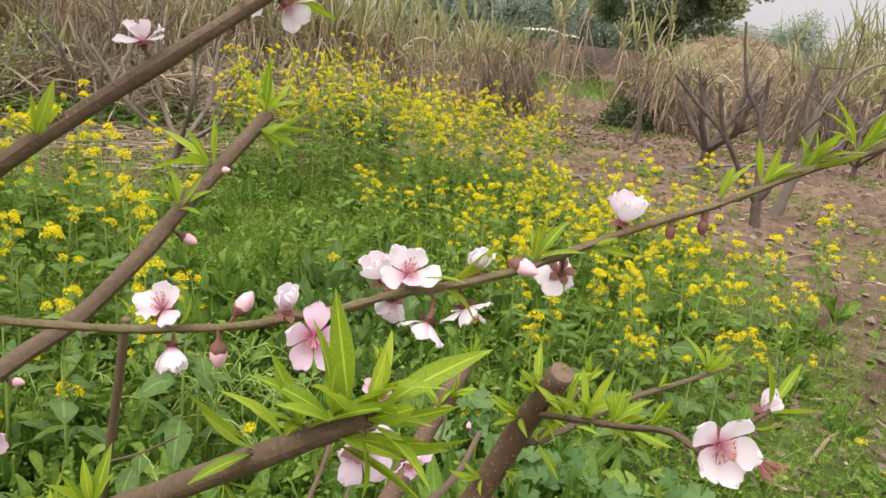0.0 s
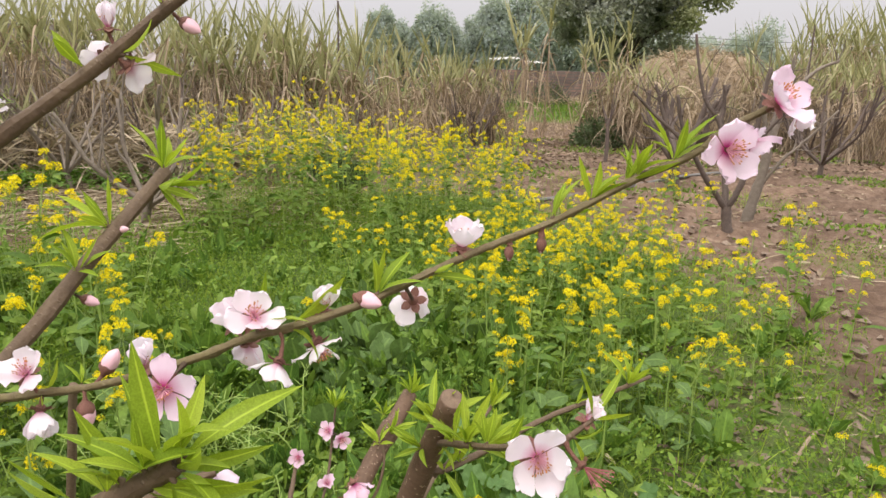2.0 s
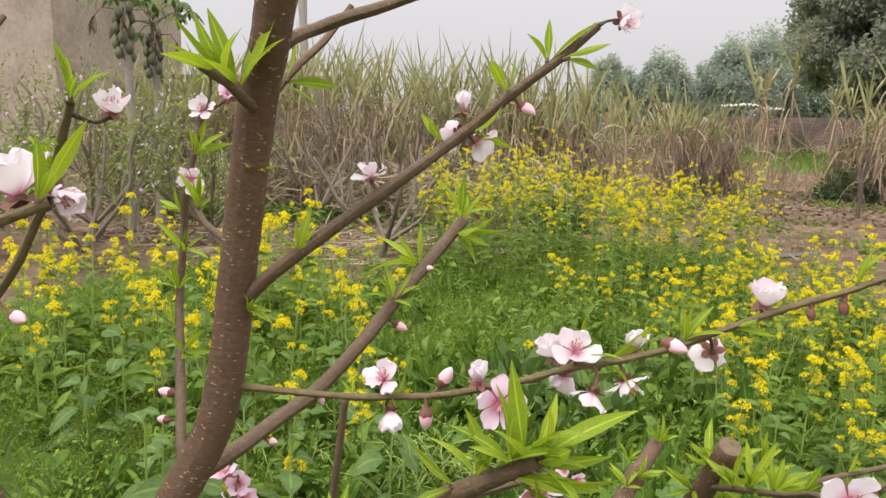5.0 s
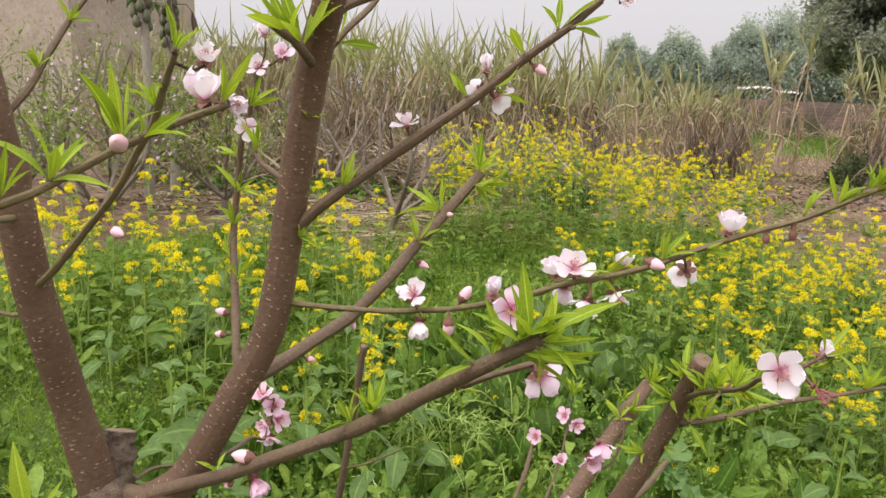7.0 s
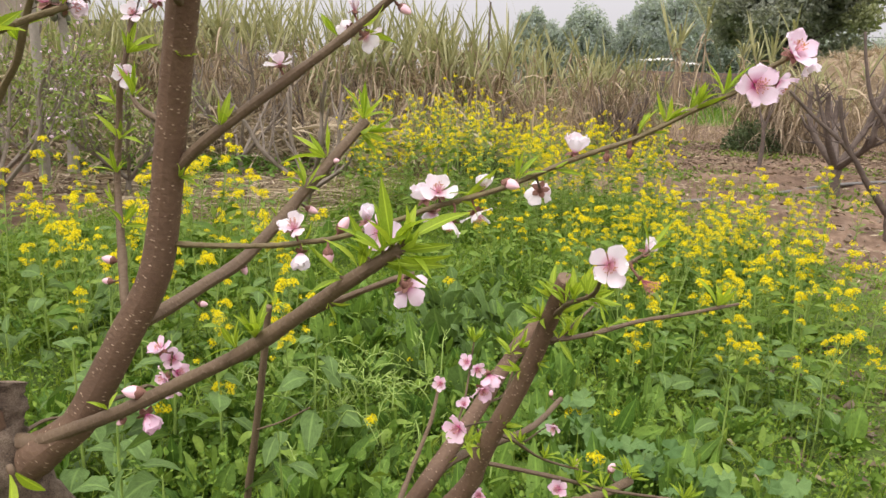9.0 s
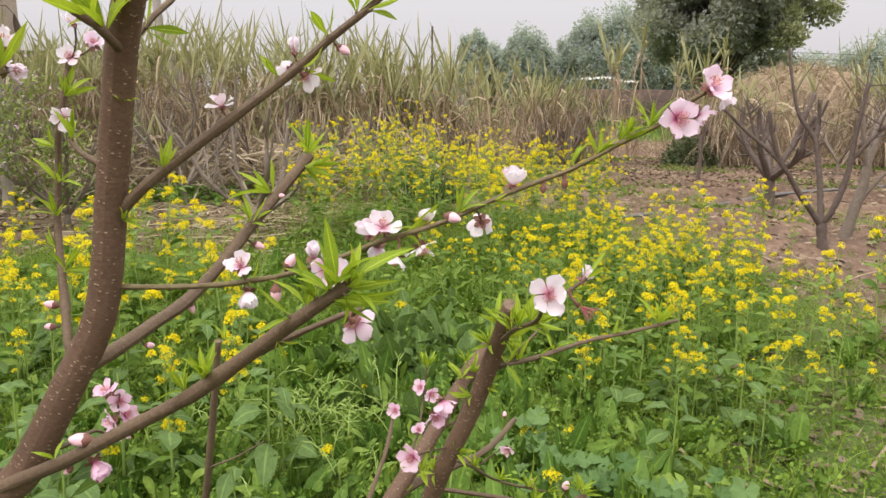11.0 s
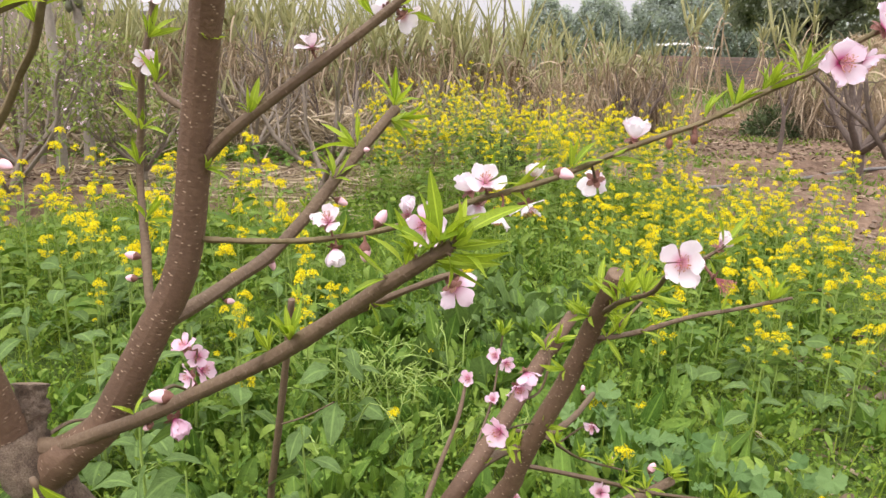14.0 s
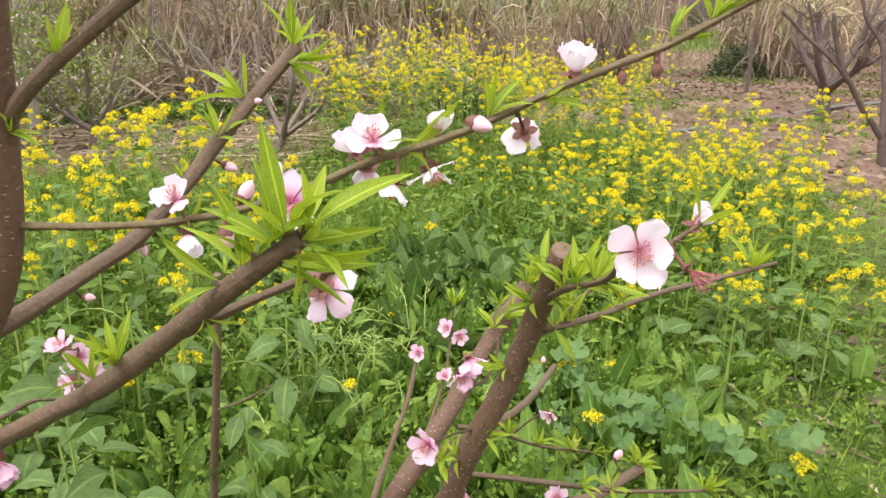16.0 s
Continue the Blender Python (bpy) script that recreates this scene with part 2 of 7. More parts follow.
DARKWALL = plain("stained_boundary_wall", [(0.3, (0.10, 0.088, 0.078)), (0.5, (0.175, 0.158, 0.142)), (0.72, (0.27, 0.25, 0.23))], 1.6, 0.9, 0.4, 0.02)
RUBBER = plain("black_hose", [(0.3, (0.075, 0.072, 0.070)), (0.7, (0.19, 0.18, 0.17))], 20, 0.6, 0.1, 0.002)
CABLE = plain("dark_cable", [(0.3, (0.03, 0.03, 0.03)), (0.7, (0.06, 0.06, 0.06))], 5, 0.7, 0.0, 0.001)
THIN_BARK = plain("thin_branch_bark", [(0.3, (0.12, 0.098, 0.078)), (0.55, (0.20, 0.165, 0.13)), (0.8, (0.29, 0.25, 0.20))], 22, 0.85, 0.5, 0.005)
SPRIG = leafy("young_sprig_leaf", (0.13, 0.20, 0.045), (0.30, 0.37, 0.10), 0.35, 0.55)
PAPAYA_BARK = plain("papaya_bark", [(0.3, (0.20, 0.175, 0.145)), (0.55, (0.30, 0.27, 0.225)), (0.8, (0.40, 0.36, 0.31))], 22, 0.9, 0.6, 0.006)
PAPAYA_FRUIT = plain("green_fruit", [(0.3, (0.075, 0.085, 0.045)), (0.7, (0.15, 0.155, 0.085))], 12, 0.5, 0.1, 0.002)
CLOD = plain("dry_clod", [(0.3, (0.15, 0.11, 0.08)), (0.7, (0.32, 0.25, 0.19))], 14, 0.95, 0.8, 0.01)


def petal_nodes(centre, pale, reach=1.0):
    def build(n, l, b, o):
        uv = n.new("ShaderNodeUVMap").outputs[0]
        s = n.new("ShaderNodeSeparateXYZ")
        l.new(uv, s.inputs[0])
        streak = n.new("ShaderNodeMapping")
        streak.inputs["Scale"].default_value = (22, 2.0, 1)
        l.new(uv, streak.inputs[0])
        fib = noise_tex(n, l, 1.0, 3, streak.outputs[0])
        add = n.new("ShaderNodeMath")
        add.operation = "MULTIPLY_ADD"
        add.inputs[1].default_value = 0.22
        l.new(fib.outputs[0], add.inputs[0])
        l.new(s.outputs[1], add.inputs[2])
        r = ramp(n, [(0.14 * reach, centre), (0.32 * reach, tuple((c * 0.4 + p * 0.6) for c, p in zip(centre, pale))), (min(0.9, 0.58 * reach), pale), (1.0, tuple(min(0.95, p * 1.04) for p in pale))])
        l.new(add.outputs[0], r.inputs[0])
        rnd = n.new("ShaderNodeObjectInfo").outputs["Random"]
        hue = ramp(n, [(0.0, (1.0, 0.90, 0.94)), (0.6, (1.0, 1.0, 1.0))])
        l.new(rnd, hue.inputs[0])
        col = mixed(n, l, r.outputs[0], hue.outputs[0], 1.0, "MULTIPLY")
        l.new(col, b.inputs["Base Color"])
        b.inputs["Roughness"].default_value = 0.55
        b.inputs["Specular IOR Level"].default_value = 0.25
        bump(n, l, fib.outputs[0], 0.25, 0.0006, b)
        tr = n.new("ShaderNodeBsdfTranslucent")
        l.new(col, tr.inputs[0])
        mx = n.new("ShaderNodeMixShader")
        mx.inputs[0].default_value = 0.42
        l.new(b.outputs[0], mx.inputs[1])
        l.new(tr.outputs[0], mx.inputs[2])
        l.new(mx.outputs[0], o.inputs[0])
    return build


PETAL = material("pale_pink_petal", petal_nodes((0.68, 0.18, 0.36), (0.92, 0.865, 0.93), 0.85))
PETAL_PINK = material("pink_petal", petal_nodes((0.56, 0.05, 0.25), (0.90, 0.755, 0.885), 1.12))
PETAL_ROSE = material("rose_petal", petal_nodes((0.62, 0.10, 0.30), (0.91, 0.69, 0.825), 1.1))
BUD_PINK = plain("pink_bud", [(0.3, (0.72, 0.36, 0.44)), (0.7, (0.85, 0.62, 0.67))], 200, 0.55, 0.1, 0.0005)
CALYX = plain("red_brown_calyx", [(0.3, (0.095, 0.036, 0.028)), (0.5, (0.19, 0.080, 0.058)), (0.7, (0.33, 0.19, 0.13))], 260, 0.7, 0.5, 0.0012)
FILAMENT = plain("stamen_filament", [(0.3, (0.66, 0.26, 0.36)), (0.7, (0.82, 0.52, 0.56))], 200, 0.6, 0.0, 0.0005)
ANTHER = plain("orange_anther", [(0.3, (0.45, 0.16, 0.045)), (0.7, (0.62, 0.30, 0.09))], 300, 0.7, 0.0, 0.0005)
SPENT_RED = plain("spent_red_stamen", [(0.3, (0.42, 0.09, 0.13)), (0.7, (0.60, 0.22, 0.26))], 200, 0.6, 0.0, 0.0005)


def soil_nodes(n, l, b, o):
    co = n.new("ShaderNodeTexCoord").outputs["Object"]
    big, mid, fine = noise_tex(n, l, 0.7, 5, co), noise_tex(n, l, 6, 6, co, 0.7), noise_tex(n, l, 55, 5, co, 0.7)
    soil = ramp(n, [(0.28, (0.088, 0.057, 0.041)), (0.5, (0.172, 0.117, 0.084)), (0.72, (0.285, 0.209, 0.155))])
    l.new(mid.outputs[0], soil.inputs[0])
    damp = ramp(n, [(0.35, (0.74, 0.71, 0.68)), (0.52, (1.0, 1.0, 1.0)), (0.68, (1.34, 1.30, 1.24))])
    l.new(big.outputs[0], damp.inputs[0])
    base = mixed(n, l, soil.outputs[0], damp.outputs[0], 1.0, "MULTIPLY")
    cover = n.new("ShaderNodeAttribute")
    cover.attribute_name = "cover"
    moss = ramp(n, [(0.3, (0.045, 0.075, 0.018)), (0.7, (0.13, 0.20, 0.045))])
    l.new(fine.outputs[0], moss.inputs[0])
    edge = n.new("ShaderNodeMath")
    edge.operation = "MULTIPLY_ADD"
    edge.inputs[1].default_value = 0.9
    l.new(mid.outputs[0], edge.inputs[0])
    l.new(cover.outputs["Fac"], edge.inputs[2])
    lim = ramp(n, [(0.72, (0, 0, 0)), (0.98, (1, 1, 1))])
    l.new(edge.outputs[0], lim.inputs[0])
    col = mixed(n, l, base, moss.outputs[0], lim.outputs[0])
    l.new(col, b.inputs["Base Color"])
    b.inputs["Roughness"].default_value = 0.95
    b.inputs["Specular IOR Level"].default_value = 0.15
    h = n.new("ShaderNodeMath")
    h.operation = "MULTIPLY_ADD"
    h.inputs[1].default_value = 0.35
    l.new(fine.outputs[0], h.inputs[0])
    l.new(mid.outputs[0], h.inputs[2])
    bump(n, l, h.outputs[0], 0.8, 0.05, b)


SOIL = material("dry_field_soil", soil_nodes)

# ---- mesh helpers ----
RNG = np.random.default_rng(7)


def raw_mesh(name, verts, faces, mats, uvs=None, face_mat=None, smooth=True):
    """A mesh from arrays: faces is (n, 3) or (n, 4), uvs one pair for each vertex."""
    verts, faces = np.asarray(verts, np.float32), np.asarray(faces, np.int32)
    me = bpy.data.meshes.new(name)
    k = faces.shape[1]
    me.vertices.add(len(verts))
    me.vertices.foreach_set("co", verts.ravel())
    me.loops.add(faces.size)
    me.loops.foreach_set("vertex_index", faces.ravel())
    me.polygons.add(len(faces))
    me.polygons.foreach_set("loop_start", np.arange(0, faces.size, k, dtype=np.int32))
    me.polygons.foreach_set("loop_total", np.full(len(faces), k, np.int32))
    if face_mat is not None:
        me.polygons.foreach_set("material_index", np.asarray(face_mat, np.int32))
    if uvs is not None:
        layer = me.uv_layers.new(name="UVMap")
        layer.data.foreach_set("uv", np.asarray(uvs, np.float32)[faces.ravel()].ravel())
    me.polygons.foreach_set("use_smooth", np.full(len(faces), smooth))
    for m in mats if isinstance(mats, (list, tuple)) else [mats]:
        me.materials.append(m)
    me.update(calc_edges=True)
    me.validate()
    return me


def part(name, me, parent, label="", local=None):
    """One mesh as a part of a thing."""
    ob = new(name, me)
    ob.parent = parent
    if local is not None:
        ob.matrix_basis = local
    if label:
        tagged(ob, label)
    return ob


def thing(name, at, label, category, group="", kind=""):
    ob = new(name)
    ob.location = at
    ob.empty_display_size = 0.1
    return tagged(ob, label, category, group, kind)


def smooth_line(points, radii, step):
    """A curve through the points (Catmull-Rom), with its radii."""
    p, r = np.asarray(points, float), np.asarray(radii, float)
    if len(r) == 2 and len(p) > 2:
        s = np.r_[0, np.cumsum(np.linalg.norm(np.diff(p, axis=0), axis=1))]
        r = r[0] + (r[1] - r[0]) * s / s[-1]
    q = np.vstack([2 * p[0] - p[1], p, 2 * p[-1] - p[-2]])
    out, rad = [], []
    for i in range(len(p) - 1):
        a, b, c, d = q[i:i + 4]
        n = max(1, int(np.linalg.norm(c - b) / step))
        for t in np.arange(n) / n:
            out.append(0.5 * (2 * b + (c - a) * t + (2 * a - 5 * b + 4 * c - d) * t * t + (3 * b - a - 3 * c + d) * t ** 3))
            rad.append(r[i] + (r[i + 1] - r[i]) * t)
    return np.array(out + [p[-1]]), np.array(rad + [r[-1]])


def tube_arrays(points, radii, sides=8, step=0.02, rough=0.0, seed=0, cap=False, knots=0.10):
    """Vertices, quads and uvs (metres) of a round stem; cap closes the far end with a flat cut."""
    c, r = smooth_line(points, radii, step)
    rng = np.random.default_rng(seed)
    t = np.gradient(c, axis=0)
    t /= np.linalg.norm(t, axis=1)[:, None] + 1e-9
    ref = np.array([0.0, 0, 1]) if abs(t[0, 2]) < 0.8 else np.array([1.0, 0, 0])
    u = np.cross(t[0], ref)
    us = []
    for k in range(len(c)):
        u = u - t[k] * (u @ t[k])
        u /= np.linalg.norm(u)
        us.append(u)
    us = np.array(us)
    vs = np.cross(t, us)
    a = np.linspace(0, 2 * np.pi, sides + 1)
    rr = r[:, None] * (1 + rough * rng.standard_normal((len(c), sides + 1)))
    rr = rr * (1 + 0.5 * rough * rng.standard_normal((len(c), 1)))
    if rough and knots:
        for k in rng.integers(1, max(2, len(c) - 1), max(1, int(knots * len(c) * min(1.0, 0.006 / r.mean())))):
            rr[max(0, k - 1):k + 2] *= 1.0 + rng.uniform(0.04, 0.15)
    rr[:, -1] = rr[:, 0]
    v = c[:, None] + rr[:, :, None] * (np.cos(a)[None, :, None] * us[:, None] + np.sin(a)[None, :, None] * vs[:, None])
    s = np.r_[0, np.cumsum(np.linalg.norm(np.diff(c, axis=0), axis=1))]
    uv = np.stack(np.broadcast_arrays((a / (2 * np.pi))[None] * (2 * np.pi * r.mean()), s[:, None]), -1)
    m = sides + 1
    i, j = np.meshgrid(np.arange(len(c) - 1), np.arange(sides), indexing="ij")
    f = np.stack([i * m + j, i * m + j + 1, (i + 1) * m + j + 1, (i + 1) * m + j], -1).reshape(-1, 4)
    verts, uvs = v.reshape(-1, 3), uv.reshape(-1, 2)
    mat = np.zeros(len(f), int)
    if cap:
        base = len(verts)
        ring = v[-1]
        rim = ring * 0.9 + c[-1] * 0.1 + t[-1] * r[-1] * 0.06
        mid = np.repeat((c[-1] - t[-1] * r[-1] * 0.12)[None], m, 0)
        verts = np.vstack([verts, rim, mid])
        uvs = np.vstack([uvs, uv[-1], uv[-1] + 0.01])
        e = (len(c) - 1) * m
        jj = np.arange(sides)
        f1 = np.stack([e + jj, e + jj + 1, base + jj + 1, base + jj], -1)
        f2 = np.stack([base + jj, base + jj + 1, base + m + jj + 1, base + m + jj], -1)
        f, mat = np.vstack([f, f1, f2]), np.r_[mat, np.zeros(sides, int), np.ones(sides, int)]
    return verts, f, uvs, mat


def joined(pieces):
    v, f, u, m, k = [], [], [], [], 0
    for verts, faces, uvs, mat in pieces:
        v.append(verts), f.append(faces + k), u.append(uvs), m.append(mat)
        k += len(verts)
    return np.vstack(v), np.vstack(f), np.vstack(u), np.concatenate(m)


def tube_mesh(name, points, radii, mats, sides=10, step=0.01, rough=0.03, seed=0, cap=False):
    v, f, u, m = tube_arrays(points, radii, sides, step, rough, seed, cap)
    return raw_mesh(name, v, f, mats, u, m)


def unit(v):
    return v / (np.linalg.norm(v, axis=-1, keepdims=True) + 1e-9)


LANCE = (0.12, 0.62, 0.98, 0.82, 0.42, 0.02)
BROAD = (0.25, 0.55, 0.95, 1.0, 0.72, 0.10)


def blades(base, way, length, width, droop, shape=LANCE, fold=0.15, wave=0.0, rng=None, tilt=None):
    """Many leaves at once: three columns (edge, midrib, edge) along a drooping line. Returns verts, quads, uvs."""
    rng = rng or RNG
    n, k = len(base), len(shape)
    way = unit(np.asarray(way, float))
    up = np.array([0, 0, 1.0]) + 0.35 * rng.standard_normal((n, 3)) if tilt is None else tilt
    side = unit(np.cross(way, up))
    nor = np.cross(side, way)
    t = np.linspace(0, 1, k)
    L, W, D = [np.broadcast_to(np.asarray(x, float), (n,)) for x in (length, width, droop)]
    mid = base[:, None] + way[:, None] * (L[:, None] * t)[..., None]
    mid[..., 2] -= (D * L)[:, None] * t ** 2
    half = 0.5 * W[:, None] * np.asarray(shape)
    cols = []
    for s in (-1, 0, 1):
        lift = (abs(s) * fold) * half + (0 if not wave else wave * L[:, None] * rng.standard_normal((n, k)) * abs(s))
        cols.append(mid + side[:, None] * (s * half)[..., None] + nor[:, None] * lift[..., None])
    v = np.stack(cols, 2).reshape(n, k * 3, 3)
    i, j = np.meshgrid(np.arange(k - 1), np.arange(2), indexing="ij")
    q = np.stack([i * 3 + j, i * 3 + j + 1, (i + 1) * 3 + j + 1, (i + 1) * 3 + j], -1).reshape(-1, 4)
    f = (q[None] + (np.arange(n) * k * 3)[:, None, None]).reshape(-1, 4)
    uv = np.stack(np.broadcast_arrays(np.array([0, 0.5, 1.0])[None, :], t[:, None]), -1).reshape(1, -1, 2)
    return v.reshape(-1, 3), f, np.repeat(uv, n, 0).reshape(-1, 2)


def flakes(base, way, length, width, rng=None, curl=0.25):
    """Very small or far leaves: one bent diamond each. Returns verts, quads, uvs."""
    rng = rng or RNG
    n = len(base)
    way = unit(np.asarray(way, float))
    side = unit(np.cross(way, rng.standard_normal((n, 3))))
    nor = np.cross(side, way)
    L, W = [np.broadcast_to(np.asarray(x, float), (n,))[:, None] for x in (length, width)]
    mid = base + way * L * 0.45 + nor * L * curl * 0.3
    v = np.stack([base, mid + side * W * 0.5, base + way * L, mid - side * W * 0.5], 1).reshape(-1, 3)
    uv = np.tile(np.array([(0.5, 0), (1, 0.45), (0.5, 1), (0, 0.45)]), (n, 1))
    return v, np.arange(4 * n).reshape(-1, 4), uv


def strips(base, way, length, width, droop, k=5, rng=None, twist=0.4):
    """Narrow blades, two columns only."""
    rng = rng or RNG
    n = len(base)
    way = unit(np.asarray(way, float))
    side = unit(np.cross(way, rng.standard_normal((n, 3))))
    t = np.linspace(0, 1, k)
    L, W, D = [np.broadcast_to(np.asarray(x, float), (n,)) for x in (length, width, droop)]
    mid = base[:, None] + way[:, None] * (L[:, None] * t)[..., None]
    mid[..., 2] -= (D * L)[:, None] * t ** 2
    prof = np.interp(t, (0, 0.3, 0.7, 1), (0.7, 1.0, 0.7, 0.04))
    half = 0.5 * W[:, None] * prof
    v = np.stack([mid - side[:, None] * half[..., None], mid + side[:, None] * half[..., None]], 2).reshape(n, k * 2, 3)
    i = np.arange(k - 1)
    q = np.stack([i * 2, i * 2 + 1, i * 2 + 3, i * 2 + 2], -1)
    f = (q[None] + (np.arange(n) * k * 2)[:, None, None]).reshape(-1, 4)
    return v.reshape(-1, 3), f


def heading(n, lean_low, lean_high, rng=None):
    """Random directions; lean is the height of the direction above the level, in degrees."""
    rng = rng or RNG
    a, e = rng.uniform(0, 2 * np.pi, n), np.radians(rng.uniform(lean_low, lean_high, n))
    return np.stack([np.cos(a) * np.cos(e), np.sin(a) * np.cos(e), np.sin(e)], -1)


def lumps(x, y):
    """The field's gentle unevenness, in metres."""
    z = 0.030 * np.sin(1.3 * x + 0.4 * y + 0.5) * np.sin(0.9 * y - 0.3 * x) + 0.018 * np.sin(3.1 * x - 1.2) * np.cos(2.7 * y + 0.6)
    furrow = 0.05 * np.sin(2 * np.pi * (y + 0.12 * x) / 1.15) * np.clip((x - 1.6) / 1.2, 0, 1) * np.clip((y - 4.5) / 1.5, 0, 1) * np.clip((16 - y) / 3, 0, 1)
    return z + furrow


def greenness(x, y):
    """How far weeds cover the soil: 1 all over, 0 bare."""
    near = np.clip((6.6 - y) / 1.2, 0, 1) * np.clip((3.1 - x + 0.10 * (y - 3)) / 0.9, 0, 1)
    near = near * np.clip(1.0 - (x - 1.0 - 0.28 * np.maximum(y - 2.7, 0)) / 1.0, 0.48, 1)
    near = near * np.clip((x + 5.4) / 0.8, 0, 1) * np.clip((y + 2.6) / 1.2, 0, 1)
    near = near * np.clip(0.62 + 0.38 * (y - 0.2) / 1.0, 0.62, 1)
    bush = np.exp(-(((x + 0.5) / 2.0) ** 4 + ((y - 7.6) / 2.3) ** 4))
    left = np.clip((-4.6 - x) / 1.0, 0, 1) * np.clip((x + 7.6) / 0.6, 0, 1) * np.exp(-((y - 9.8) / 0.9) ** 2)
    field = np.clip((y - 26) / 3, 0, 1)
    tufts_ = 0.45 * np.clip(np.sin(1.7 * x + 0.6 * y) * np.sin(1.1 * y - 0.8 * x + 1.0) - 0.25, 0, 1) * (y < 17)
    near = np.maximum(near, tufts_)
    return np.clip(np.maximum.reduce([near, bush, left, field]), 0, 1)


# ---- ground ----


def build_ground():
    xs = np.unique(np.r_[-900, -400, -150, -70, np.arange(-40, -9, 1.5), np.arange(-9, 10, 0.09), np.arange(10, 40, 1.5), 70, 150, 400, 900])
    ys = np.unique(np.r_[-300, -100, -30, np.arange(-12, 1, 1.0), np.arange(1, 16, 0.09), np.arange(16, 45, 1.2), 70, 150, 400, 1200])
    gx, gy = np.meshgrid(xs, ys)
    z = lumps(gx, gy)
    near = (np.abs(gx) < 9.5) & (gy > 1) & (gy < 16)
    bare = 1 - greenness(gx, gy)
    z = z + near * bare * 0.016 * np.array(RNG.standard_normal(gx.shape)) + near * 0.006 * RNG.standard_normal(gx.shape)
    far = (np.abs(gx) > 39) | (gy > 44) | (gy < -11)
    z = np.where(far, 0, z)
    n, m = gx.shape
    i, j = np.meshgrid(np.arange(n - 1), np.arange(m - 1), indexing="ij")
    f = np.stack([i * m + j, i * m + j + 1, (i + 1) * m + j + 1, (i + 1) * m + j], -1).reshape(-1, 4)
    me = raw_mesh("ground", np.stack([gx, gy, z], -1).reshape(-1, 3), f, SOIL)
    cover = me.attributes.new("cover", "FLOAT", "POINT")
    cover.data.foreach_set("value", greenness(gx, gy).ravel().astype(np.float32))
    ob = new("ground", me)
    return tagged(ob, "dry brown field soil with furrows and green weed cover", "ground", kind="structure")


build_ground()

# ---- the near peach tree ----
ROOT = np.array((-0.34, 0.80, 0.0))
peach_tree = thing("peach_tree", ROOT, "pruned young peach tree in pink blossom with fresh green leaves", "tree")


LINES = []


def limb(name, points, radii, mats=(BARK, CUTWOOD), sides=20, step=0.010, rough=0.012, seed=1, cap=False, label=""):
    p = np.asarray(points) - ROOT
    LINES.append(smooth_line(p, radii, 0.004))
    return part(name, tube_mesh(name, p, radii, list(mats), sides, step, rough, seed, cap), peach_tree, label)


limb("trunk", [(-0.34, 0.80, -0.05), (-0.36, 0.78, 0.15), (-0.40, 0.72, 0.38), (-0.46, 0.60, 0.65), (-0.53, 0.48, 0.90), (-0.575, 0.425, 1.06), (-0.592, 0.42, 1.10)], (0.070, 0.031), (TRUNKBARK, CUTWOOD), 24, 0.012, 0.05, 2)
limb("limb", [(-0.585, 0.425, 1.05), (-0.600, 0.410, 1.150), (-0.604, 0.395, 1.218), (-0.601, 0.370, 1.302), (-0.601, 0.350, 1.378), (-0.596, 0.335, 1.441), (-0.595, 0.320, 1.523), (-0.592, 0.300, 1.611), (-0.60, 0.28, 1.75)], (0.0265, 0.0245, 0.0228, 0.0218, 0.0212, 0.0206, 0.0200, 0.0192, 0.017), seed=3)
limb("limb", [(-0.560, 0.428, 1.045), (-0.520, 0.433, 1.085), (-0.478, 0.440, 1.119), (-0.450, 0.450, 1.168), (-0.412, 0.465, 1.245), (-0.377, 0.475, 1.315), (-0.359, 0.478, 1.389), (-0.331, 0.467, 1.529), (-0.292, 0.436, 1.655), (-0.264, 0.412, 1.710), (-0.240, 0.388, 1.78)], (0.0255, 0.0235, 0.0222, 0.0214, 0.0208, 0.0198, 0.0192, 0.0182, 0.0174, 0.0168, 0.016), seed=4)
limb("branch", [(-0.346, 0.474, 1.440), (-0.320, 0.472, 1.472), (-0.278, 0.470, 1.507), (-0.205, 0.490, 1.564), (-0.158, 0.505, 1.601), (-0.117, 0.515, 1.634), (-0.077, 0.520, 1.668), (-0.037, 0.525, 1.699), (-0.008, 0.532, 1.726)], (0.0074, 0.0040), (TWIG, CUTWOOD), 10, seed=5)
limb("branch", [(-0.415, 0.475, 1.245), (-0.385, 0.530, 1.264), (-0.363, 0.585, 1.281), (-0.336, 0.640, 1.302), (-0.296, 0.690, 1.354), (-0.267, 0.730, 1.401), (-0.237, 0.770, 1.445), (-0.201, 0.830, 1.501)], (0.0098, 0.0085), (TWIG, CUTWOOD), 10, seed=6, cap=True)
